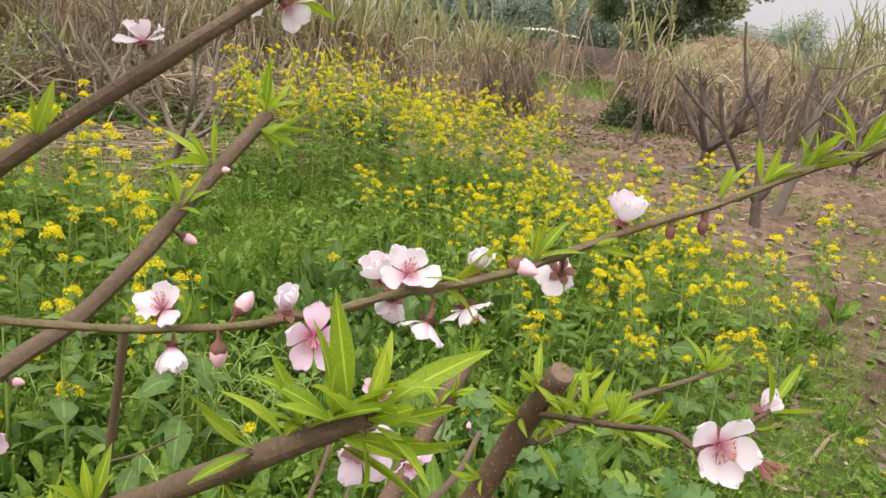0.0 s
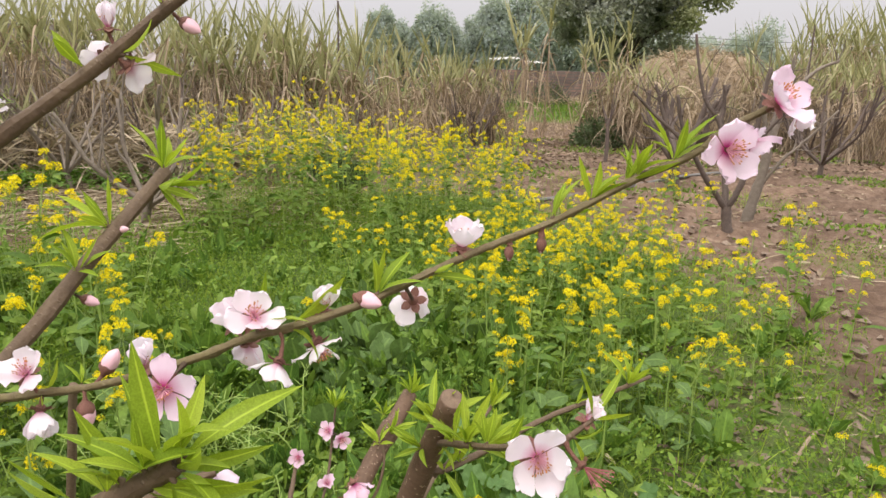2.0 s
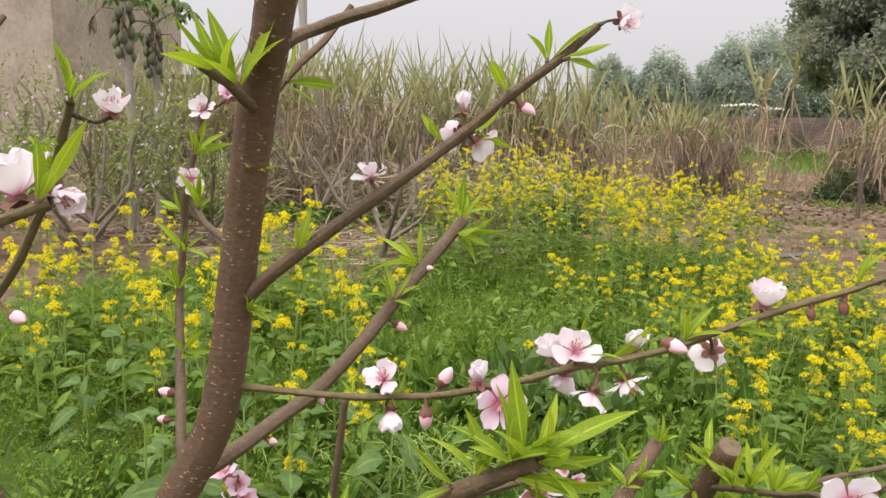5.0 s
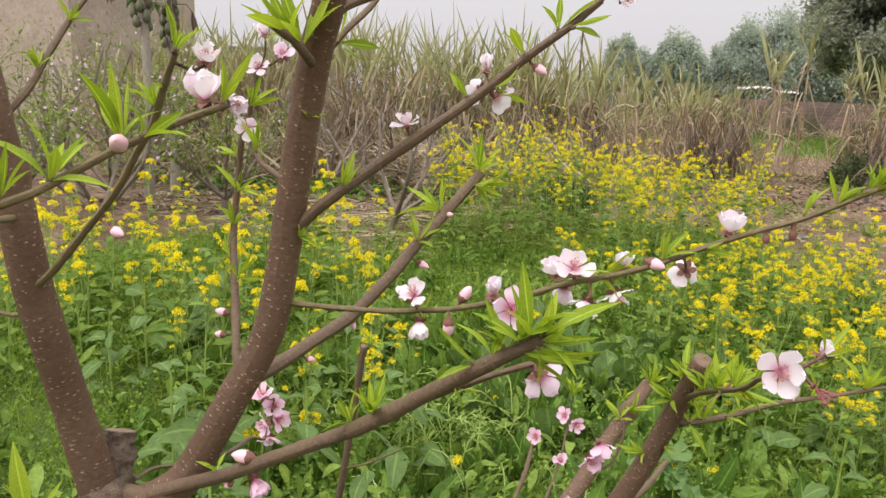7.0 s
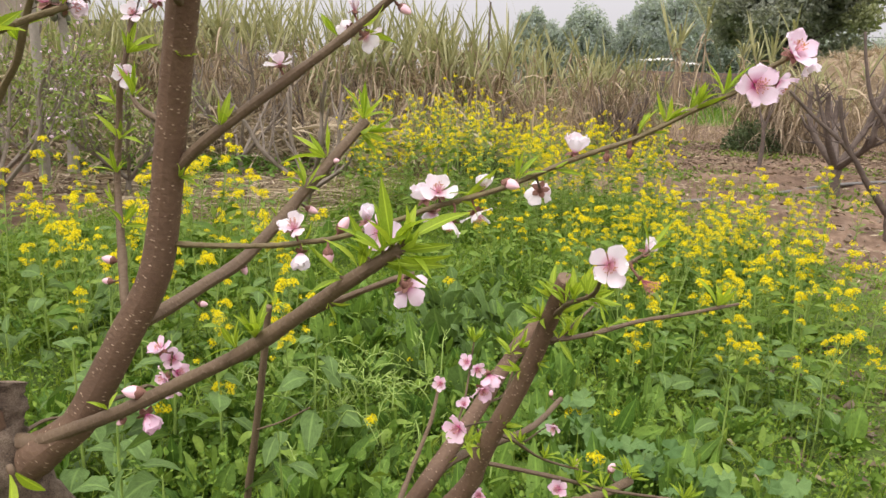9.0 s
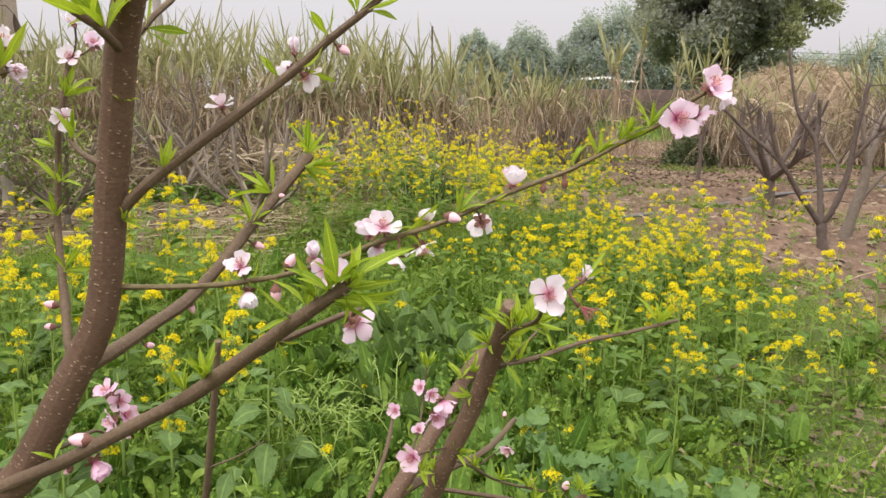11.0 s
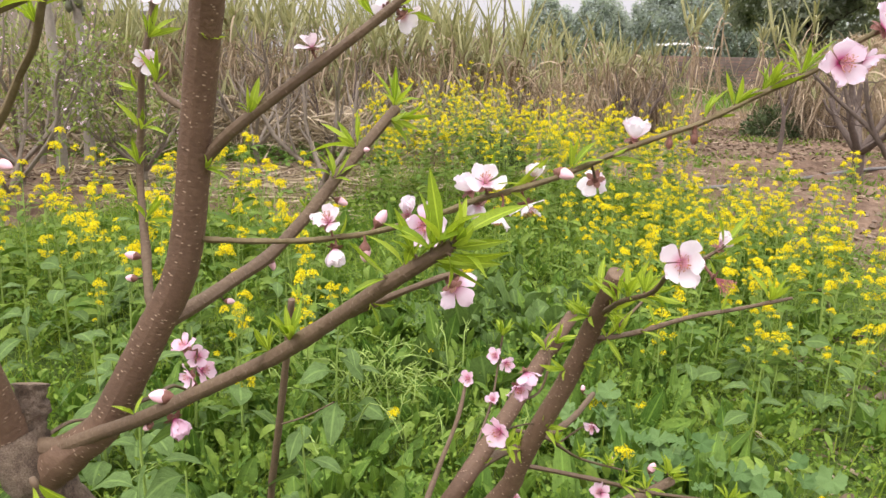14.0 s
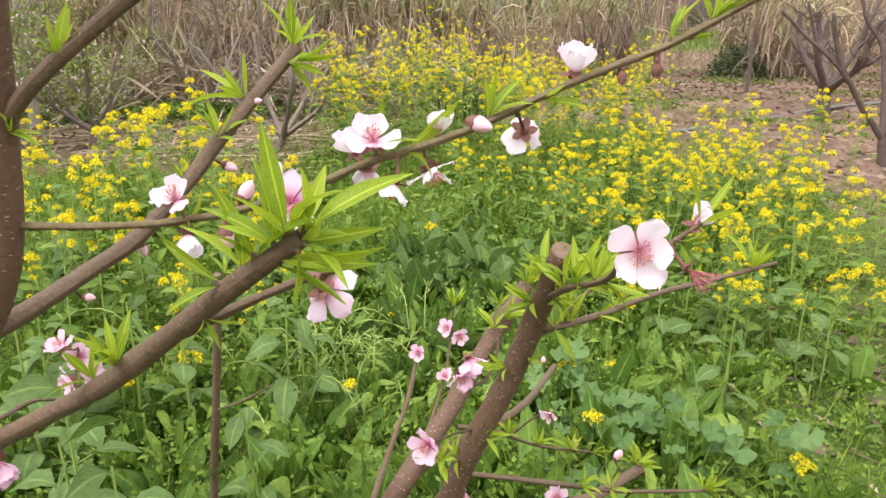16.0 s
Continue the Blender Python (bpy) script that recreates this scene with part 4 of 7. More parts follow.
BLOSSOMS_OUTER = [
    ("open", (0.040, 0.425, 1.437), 0.038, (0.45, -0.5, -0.75)),
    ("open", (0.014, 0.410, 1.429), 0.037, (-0.3, -0.5, -0.75)),
    ("half", (-0.013, 0.440, 1.426), 0.03, (-0.2, 0.3, -0.9)),
    ("open", (0.104, 0.455, 1.462), 0.038, (0.05, 0.85, -0.45)),
    ("half", (0.139, 0.440, 1.517), 0.034, (0.15, -0.15, 0.97)),
    ("darkbud", (0.170, 0.440, 1.504), 0.013, (0, -0.2, -1)),
    ("darkbud", (0.193, 0.445, 1.509), 0.014, (0, 0, -1)),
    ("open", (0.298, 0.400, 1.581), 0.045, (0.30, -0.92, 0.02)),
    ("open", (0.328, 0.404, 1.612), 0.043, (0.42, -0.55, 0.72)),
    ("open", (0.324, 0.425, 1.583), 0.036, (0.8, -0.1, -0.3)),
    ("half", (0.347, 0.410, 1.597), 0.022, (0.5, 0.0, -0.75)),
]
BLOSSOMS_UPPER = [
    ("open", (-0.206, 0.490, 1.588), 0.036, (-0.05, -0.1, 1)),
    ("cup", (-0.124, 0.515, 1.661), 0.026, (0, -0.1, 1)),
    ("open", (-0.135, 0.530, 1.628), 0.034, (-0.8, 0.5, -0.1)),
    ("open", (-0.111, 0.520, 1.621), 0.038, (0.45, 0.65, -0.45)),
    ("bud", (-0.068, 0.525, 1.653), 0.017, (0.7, -0.2, -0.4)),
    ("open", (0.014, 0.545, 1.732), 0.036, (0.6, -0.6, -0.2)),
]
BLOSSOMS_PRUNED = [
    ("bud", (-0.232, 0.765, 1.442), 0.013, (0.9, -0.2, 0.1)),
    ("bud", (-0.260, 0.730, 1.368), 0.019, (0.8, 0, -0.3)),
    ("bud", (-0.337, 0.650, 1.287), 0.016, (0.3, 0, -0.9)),
    ("bud", (-0.380, 0.600, 1.243), 0.014, (0.9, 0, 0)),
]
BLOSSOMS_LOW = [
    ("open", (-0.016, 0.340, 1.376), 0.042, (0.35, 0.5, -0.6)),
    ("open", (-0.547, 0.750, 1.098), 0.036, (-0.2, -0.4, 0.6)),
    ("open", (-0.537, 0.770, 1.072), 0.034, (0.3, -0.5, 0.2)),
    ("open", (-0.534, 0.780, 1.042), 0.036, (0.7, -0.2, 0.2)),
    ("open", (-0.536, 0.740, 1.049), 0.034, (-0.4, -0.6, 0)),
    ("open", (-0.533, 0.750, 1.021), 0.034, (0.1, -0.5, -0.5)),
    ("bud", (-0.355, 0.390, 1.202), 0.02, (-0.9, -0.2, 0.1)),
    ("cup", (-0.343, 0.400, 1.158), 0.026, (0.7, -0.4, -0.5)),
    ("bud", (-0.384, 0.400, 1.155), 0.01, (-0.7, 0, -0.4)),
]
BLOSSOMS_END = [
    ("open", (0.174, 0.305, 1.423), 0.042, (0.05, -0.98, 0.12)),
    ("cup", (0.211, 0.335, 1.438), 0.02, (0.4, -0.2, 0.8)),
    ("spent", (0.204, 0.325, 1.407), 0.03, (0.7, -0.3, -0.5)),
]
BLOSSOMS_SHOOT = [
    ("open", (-0.456, 0.565, 1.567), 0.036, (0.2, -0.95, 0.1)),
    ("open", (-0.446, 0.580, 1.646), 0.034, (0.1, -0.8, 0.4)),
    ("half", (-0.441, 0.580, 1.696), 0.03, (-0.2, -0.3, 0.9)),
    ("half", (-0.400, 0.560, 1.664), 0.03, (0.4, -0.6, 0.3)),
    ("bud", (-0.477, 0.535, 1.319), 0.018, (-0.9, -0.2, 0.2)),
    ("bud", (-0.468, 0.515, 1.295), 0.015, (-0.9, 0, 0)),
]
BLOSSOMS_NEAR = [
    ("half", (-0.162, 0.050, 1.622), 0.028, (-0.15, -0.2, 1)),
    ("bud", (-0.188, 0.020, 1.591), 0.014, (0.5, -0.8, 0.3)),
    ("bud", (-0.462, 0.325, 1.468), 0.018, (0.9, -0.2, -0.2)),
    ("half", (-0.331, 0.300, 1.650), 0.03, (0.3, -0.3, 0.8)),
    ("half", (-0.449, 0.200, 1.193), 0.024, (0.7, -0.2, -0.3)),
    ("bud", (-0.476, 0.200, 1.169), 0.014, (-0.2, -0.3, 0.9)),
    ("half", (-0.147, 0.060, 1.612), 0.021, (0.9, -0.1, -0.2)),
]
BLOSSOMS_BACK = [
    ("open", (0.008, 0.575, 1.104), 0.034, (-0.4, -0.8, 0.1)),
    ("open", (-0.160, 1.420, 0.778), 0.036, (-0.1, -0.9, 0.3)),
    ("open", (-0.089, 1.400, 0.856), 0.036, (-0.3, -0.8, 0.4)),
    ("open", (-0.058, 1.380, 0.847), 0.036, (0.4, -0.8, 0)),
    ("half", (0.029, 0.840, 1.061), 0.034, (0.4, -0.2, -0.6)),
    ("half", (0.015, 0.840, 1.036), 0.032, (0.3, -0.7, -0.3)),
    ("half", (-0.084, 1.330, 0.773), 0.028, (0, -0.5, 0.6)),
    ("open", (0.141, 0.900, 0.954), 0.026, (-0.3, -0.7, -0.3)),
    ("bud", (0.194, 1.100, 0.772), 0.018, (0.2, -0.2, 1)),
    ("bud", (0.256, 0.950, 0.857), 0.018, (0.3, -0.2, 0.9)),
]
BLOSSOMS_BACK += [
    ("open", (0.154, 0.730, 0.935), 0.028, (-0.3, -0.6, 0.4)),
    ("bud", (0.014, 0.900, 1.029), 0.014, (0.5, -0.3, 0.6)),
    ("half", (0.015, 0.850, 0.828), 0.026, (0.2, -0.6, 0.4)),
    ("bud", (0.132, 1.360, 0.809), 0.014, (0, 0, 1)),
    ("bud", (-0.018, 0.950, 0.781), 0.014, (0.4, -0.3, 0.8)),
]
TUFTS_INNER = [
    ((-0.178, 0.460, 1.391), 0.025, 2, (0.8, -0.3, 0.1)),
    ((-0.009, 0.430, 1.466), 0.04, 2, (0.1, 0, 1)),
    ((0.018, 0.420, 1.454), 0.045, 2, (0.9, -0.2, 0.3)),
    ((0.076, 0.430, 1.484), 0.035, 4, (0.2, 0, 1)),
    ((0.114, 0.432, 1.489), 0.03, 2, (0.9, 0, 0)),
]
TUFTS_OUTER = [
    ((0.199, 0.445, 1.525), 0.032, 3, (0.2, 0, 1)),
    ((0.213, 0.445, 1.528), 0.035, 1, (1, 0, -0.1)),
    ((0.225, 0.447, 1.539), 0.03, 4, (0.3, 0, 0.9)),
    ((0.249, 0.445, 1.549), 0.032, 4, (0.4, 0, 0.8)),
    ((0.253, 0.440, 1.558), 0.028, 4, (0.2, 0, 0.9)),
    ((0.276, 0.435, 1.570), 0.035, 5, (0.3, 0, 0.9)),
]
TUFTS_UPPER = [
    ((-0.275, 0.470, 1.509), 0.035, 7, (0.3, -0.2, 0.6)),
    ((-0.137, 0.515, 1.615), 0.03, 2, (-0.5, 0, 0.6)),
    ((-0.118, 0.515, 1.628), 0.038, 2, (0.9, -0.2, -0.2)),
    ((-0.083, 0.520, 1.663), 0.038, 3, (-0.2, 0, 1)),
    ((-0.052, 0.525, 1.689), 0.045, 3, (-0.1, 0, 1)),
    ((-0.040, 0.525, 1.695), 0.05, 2, (0.9, -0.3, 0)),
]
TUFTS_PRUNED = [
    ((-0.208, 0.830, 1.494), 0.045, 6, (0.2, 0, 1)),
    ((-0.216, 0.820, 1.479), 0.048, 6, (0.8, -0.3, -0.1)),
    ((-0.253, 0.780, 1.433), 0.048, 6, (-0.5, -0.2, 0.8)),
    ((-0.271, 0.730, 1.394), 0.035, 5, (0.3, -0.2, 0.7)),
    ((-0.300, 0.700, 1.349), 0.022, 3, (-0.3, 0, 0.8)),
]
TUFTS_LOW = [
    ((-0.009, 0.280, 1.431), 0.06, 3, (0.4, -0.3, 0.8)),
    ((-0.022, 0.285, 1.428), 0.064, 3, (-0.1, -0.2, 1)),
    ((-0.044, 0.290, 1.411), 0.062, 3, (-0.2, -0.3, 0.9)),
    ((-0.033, 0.290, 1.410), 0.065, 3, (0.9, -0.4, 0.1)),
    ((-0.016, 0.285, 1.426), 0.055, 3, (0.8, -0.4, 0.3)),
    ((-0.066, 0.300, 1.390), 0.055, 3, (-0.7, -0.4, 0.4)),
    ((-0.054, 0.300, 1.398), 0.05, 3, (0.1, -0.2, 1)),
    ((-0.036, 0.292, 1.417), 0.048, 3, (0.3, -0.2, 1)),
    ((-0.018, 0.285, 1.430), 0.045, 3, (0.5, -0.1, 0.9)),
    ((-0.028, 0.288, 1.420), 0.042, 3, (-0.4, -0.4, 0.8)),
]
TUFTS_LOW += [
    ((-0.013, 0.285, 1.424), 0.05, 2, (0.5, -0.6, -0.4)),
    ((-0.092, 0.315, 1.362), 0.03, 3, (0.5, -0.4, -0.3)),
    ((-0.187, 0.355, 1.293), 0.048, 6, (0, -0.3, 1)),
    ((-0.211, 0.360, 1.279), 0.035, 5, (-0.5, 0, 0.7)),
    ((-0.399, 0.400, 1.163), 0.03, 3, (-0.3, -0.2, 0.9)),
]
TUFTS_LIMB = [
    ((-0.287, 0.445, 1.567), 0.03, 4, (0.5, -0.4, 0.6)),
    ((-0.335, 0.470, 1.444), 0.034, 5, (0.9, -0.25, 0.5)),
    ((-0.277, 0.390, 1.657), 0.062, 7, (0, -0.3, 1)),
    ((-0.281, 0.380, 1.663), 0.058, 5, (-0.5, -0.3, 0.8)),
    ((-0.286, 0.480, 1.661), 0.045, 3, (0.9, -0.2, 0.2)),
]
TUFTS_SHOOT = [
    ((-0.475, 0.575, 1.431), 0.035, 7, (0.1, -0.3, 0.7)),
    ((-0.471, 0.580, 1.475), 0.035, 5, (0.4, -0.3, 0.7)),
    ((-0.408, 0.510, 1.540), 0.035, 5, (0.2, -0.2, 0.9)),
    ((-0.467, 0.570, 1.522), 0.03, 4, (-0.5, -0.2, 0.8)),
    ((-0.446, 0.570, 1.590), 0.042, 4, (0.6, -0.2, 0.7)),
    ((-0.459, 0.540, 1.370), 0.04, 4, (0.9, -0.2, 0.4)),
    ((-0.467, 0.550, 1.398), 0.03, 4, (-0.6, 0, 0.5)),
]
TUFTS_NEAR = [
    ((-0.188, 0.020, 1.588), 0.05, 5, (-0.2, -0.1, 1)),
    ((-0.186, 0.030, 1.593), 0.045, 3, (0.7, 0, 0.5)),
    ((-0.215, 0.000, 1.570), 0.045, 5, (0.4, 0, 0.8)),
    ((-0.218, -0.020, 1.565), 0.05, 6, (-0.2, 0, 0.9)),
    ((-0.148, 0.050, 1.611), 0.04, 3, (0.5, 0, 0.9)),
    ((-0.383, 0.295, 1.593), 0.045, 6, (-0.2, -0.2, 1)),
    ((-0.379, 0.300, 1.614), 0.035, 3, (0.4, 0, 0.8)),
    ((-0.349, 0.280, 1.646), 0.055, 7, (0.3, -0.2, 0.9)),
    ((-0.585, 0.360, 1.627), 0.045, 7, (0.1, -0.2, 0.9)),
    ((-0.589, 0.410, 1.677), 0.035, 5, (0.6, 0, 0.5)),
]
TUFTS_STUB = [
    ((0.132, 0.580, 1.299), 0.035, 6, (-0.4, -0.3, 0.7)),
    ((0.151, 0.500, 1.345), 0.035, 5, (0, -0.3, 1)),
    ((0.117, 0.600, 1.267), 0.03, 5, (-0.6, -0.4, 0.5)),
    ((0.139, 0.580, 1.279), 0.035, 6, (0.7, -0.4, 0.3)),
    ((0.159, 0.470, 1.348), 0.03, 4, (0.6, 0, 0.3)),
    ((0.060, 0.970, 1.062), 0.035, 6, (0, -0.3, 0.9)),
    ((0.095, 1.080, 1.093), 0.038, 6, (0.4, -0.2, 0.8)),
    ((0.132, 0.600, 1.237), 0.028, 3, (0.3, -0.5, 0.3)),
    ((0.097, 0.620, 1.183), 0.025, 4, (-0.6, -0.5, 0.3)),
    ((0.048, 1.090, 1.051), 0.034, 6, (0.3, -0.2, 0.9)),
]
TUFTS_STUB += [
    ((0.071, 1.000, 1.045), 0.034, 6, (0.5, -0.3, 0.7)),
    ((0.035, 0.650, 1.091), 0.026, 5, (0.4, -0.5, 0.5)),
    ((0.020, 0.660, 1.045), 0.026, 5, (-0.4, -0.4, 0.7)),
    ((-0.023, 0.900, 0.932), 0.022, 4, (-0.5, -0.3, 0.7)),
    ((0.156, 0.570, 1.298), 0.03, 5, (0.5, -0.3, 0.8)),
    ((0.101, 0.620, 1.200), 0.022, 4, (0.6, -0.5, 0.2)),
    ((-0.044, 0.800, 0.898), 0.022, 4, (0.3, -0.4, 0.8)),
]
TUFTS_TWIG = [
    ((0.140, 0.520, 1.313), 0.030, 4, (-0.2, -0.3, 1)),
    ((0.150, 0.485, 1.331), 0.028, 3, (0.5, -0.4, 0.6)),
    ((0.160, 0.460, 1.345), 0.026, 4, (0.1, -0.2, 1)),
    ((0.165, 0.445, 1.352), 0.030, 3, (0.8, -0.3, -0.2)),
    ((0.170, 0.405, 1.374), 0.024, 3, (0.3, -0.3, 0.9)),
    ((0.150, 0.620, 1.238), 0.026, 4, (0.1, -0.3, 1)),
    ((0.180, 0.650, 1.233), 0.028, 3, (0.7, -0.3, 0.5)),
    ((0.150, 0.618, 1.249), 0.026, 4, (-0.2, -0.2, 1)),
    ((0.186, 0.660, 1.278), 0.028, 4, (0.3, -0.1, 1)),
    ((0.300, 0.756, 1.235), 0.022, 3, (0.4, 0, 0.8)),
]
TUFTS_END = [
    ((0.207, 0.333, 1.430), 0.027, 3, (0.5, -0.2, 0.9)),
    ((0.196, 0.331, 1.421), 0.020, 3, (0.6, -0.3, -0.3)),
    ((0.376, 0.820, 1.235), 0.042, 6, (0.2, -0.1, 0.9)),
]
TUFTS_BACK = [
    ((-0.063, 1.400, 0.911), 0.04, 6, (0, 0, 1)),
    ((0.018, 0.590, 1.074), 0.03, 5, (0.2, -0.4, 0.7)),
    ((0.277, 0.900, 0.879), 0.03, 6, (0, -0.2, 1)),
    ((0.372, 0.950, 0.850), 0.03, 6, (0.3, -0.2, 0.9)),
    ((-0.605, 1.380, 0.969), 0.035, 4, (0.4, 0, 0.9)),
    ((-0.174, 1.400, 0.763), 0.02, 3, (0, 0, 1)),
    ((-0.051, 1.400, 0.946), 0.04, 5, (0.1, -0.1, 1)),
    ((0.058, 0.880, 0.893), 0.026, 6, (0, -0.3, 1)),
    ((0.117, 1.000, 0.830), 0.026, 6, (0.3, -0.3, 0.8)),
    ((0.179, 1.100, 0.771), 0.03, 6, (0.2, -0.3, 0.9)),
]
TUFTS_BACK += [
    ((0.232, 1.150, 0.722), 0.026, 5, (0.7, -0.2, 0.4)),
    ((0.225, 0.800, 0.914), 0.03, 7, (0, -0.3, 1)),
    ((0.284, 0.950, 0.853), 0.034, 7, (0.3, -0.2, 0.9)),
    ((0.181, 0.760, 0.934), 0.026, 6, (0.4, -0.3, 0.6)),
    ((0.389, 0.930, 0.827), 0.032, 7, (0.6, -0.2, 0.7)),
    ((0.215, 0.660, 1.246), 0.024, 3, (0.2, 0, 1)),
    ((-0.457, 0.200, 1.217), 0.06, 3, (0.1, -0.2, 1)),
    ((-0.379, 0.220, 1.197), 0.06, 2, (0.4, -0.1, -0.8)),
]

for group, rows in enumerate((BLOSSOMS_INNER, BLOSSOMS_OUTER, BLOSSOMS_UPPER, BLOSSOMS_PRUNED, BLOSSOMS_LOW, BLOSSOMS_END, BLOSSOMS_SHOOT, BLOSSOMS_NEAR, BLOSSOMS_BACK)):
    for k, (kind, at, size, way) in enumerate(rows):
        deep = group in (4, 8) or (group, k) in ((0, 5), (1, 7), (1, 8), (1, 9), (6, 3))
        if group == 8 or (group == 4 and k > 0):
            deep = "rose"
        blossom(kind, at, size * (1.25 if deep == "rose" else 1.0), way, 100 * group + k, peach_tree, ROOT, deep)
for group, rows in enumerate((TUFTS_INNER, TUFTS_OUTER, TUFTS_UPPER, TUFTS_PRUNED, TUFTS_LOW, TUFTS_LIMB, TUFTS_SHOOT, TUFTS_NEAR, TUFTS_STUB, TUFTS_END, TUFTS_BACK, TUFTS_TWIG)):
    for k, (at, size, count, way) in enumerate(rows):
        size *= (1.05, 1.05, 1.15, 1.35, 0.92, 1.05, 1.15, 0.72, 1.22, 1.2, 1.35, 1.2)[group]
        tuft(at, size, count, way, 900 + 100 * group + k, peach_tree, ROOT)

dead = thing("dead_shoot", (-0.80, 1.53, 0.0), "leafless brown upright shoot standing in the weeds", "stick")
part("stem", tube_mesh("stem", np.array([(-0.80, 1.53, -0.03), (-0.765, 1.500, 0.272), (-0.712, 1.460, 0.530), (-0.664, 1.420, 0.759), (-0.623, 1.380, 0.966)]) - (-0.80, 1.53, 0), (0.012, 0.0095), [TWIG, CUTWOOD], 9, 0.02, 0.05, 40, True), dead)
part("side_twig", tube_mesh("side_twig", np.array([(-0.70, 1.45, 0.56), (-0.62, 1.44, 0.60), (-0.53, 1.43, 0.66)]) - (-0.80, 1.53, 0), (0.003, 0.002), [TWIG], 6, 0.02, 0.05, 41), dead)

# ---- mustard ----


def mustard_meshes(height, heads, seed):
    """Stem with side stems, leaves and the tips that carry flower heads, of one plant rooted at the origin."""
    rng = np.random.default_rng(seed)
    stems, tips, leaf_at, leaf_way, leaf_len = [], [], [], [], []
    lean = rng.normal(0, 0.09, 2)
    top = np.array([lean[0] * height, lean[1] * height, height])
    mid = np.array([lean[0] * height * 0.3, lean[1] * height * 0.3, height * 0.5])
    main = [np.zeros(3) - (0, 0, 0.02), mid, top]
    stems.append(tube_arrays(main, (0.0050, 0.0016), 4, 0.15))
    tips.append((top, 1.15))
    line, _ = smooth_line(main, (1, 1), 0.03)
    for k in range(heads - 1):
        high = k % 3 != 2
        s = rng.uniform(0.62, 0.9) if high else rng.uniform(0.35, 0.65)
        b = line[int(s * (len(line) - 1))]
        a = rng.uniform(0, 2 * np.pi)
        out = np.array([np.cos(a), np.sin(a), 0.0])
        rise = (height * rng.uniform(0.72, 1.0) if high else height * rng.uniform(0.5, 0.82)) - b[2]
        rise = max(rise, 0.06)
        e = b + out * rise * rng.uniform(0.25, 0.6) + (0, 0, rise)
        stems.append(tube_arrays([b, (b + e) / 2 + out * rise * 0.10, e], (0.0023, 0.0010), 3, 0.12))
        tips.append((e, 1.0 if high else 0.8))
        leaf_at.append(b), leaf_way.append(out + (0, 0, 0.5)), leaf_len.append(rng.uniform(0.05, 0.10))
        pods = int(rng.integers(2, 6))
        for q in range(pods):
            c = b + (e - b) * rng.uniform(0.45, 0.92)
            d = unit(rng.normal(0, 1, 3) * (1, 1, 0.2) + (0, 0, 0.9))
            stems.append(tube_arrays([c, c + d * rng.uniform(0.018, 0.04)], (0.0012, 0.0007), 3, 0.1))
    for k in range(int(9 * height) + 4):
        s = rng.uniform(0.02, 0.75) ** 1.3
        a = rng.uniform(0, 2 * np.pi)
        leaf_at.append(line[int(s * (len(line) - 1))])
        leaf_way.append((np.cos(a), np.sin(a), rng.uniform(0.2, 0.9)))
        leaf_len.append((0.20 - 0.15 * s) * rng.uniform(0.6, 1.1))
    leaf_len = np.array(leaf_len)
    lv, lf, lu = blades(np.array(leaf_at), leaf_way, leaf_len, leaf_len * rng.uniform(0.28, 0.42, len(leaf_len)), rng.uniform(0.2, 0.6, len(leaf_len)), BROAD, 0.2, 0.02, rng)
    sv, sf, su, _ = joined(stems)
    return raw_mesh("stem", sv, sf, MUSTARD_STEM, su), raw_mesh("foliage", lv, lf, MUSTARD_LEAF, lu), tips


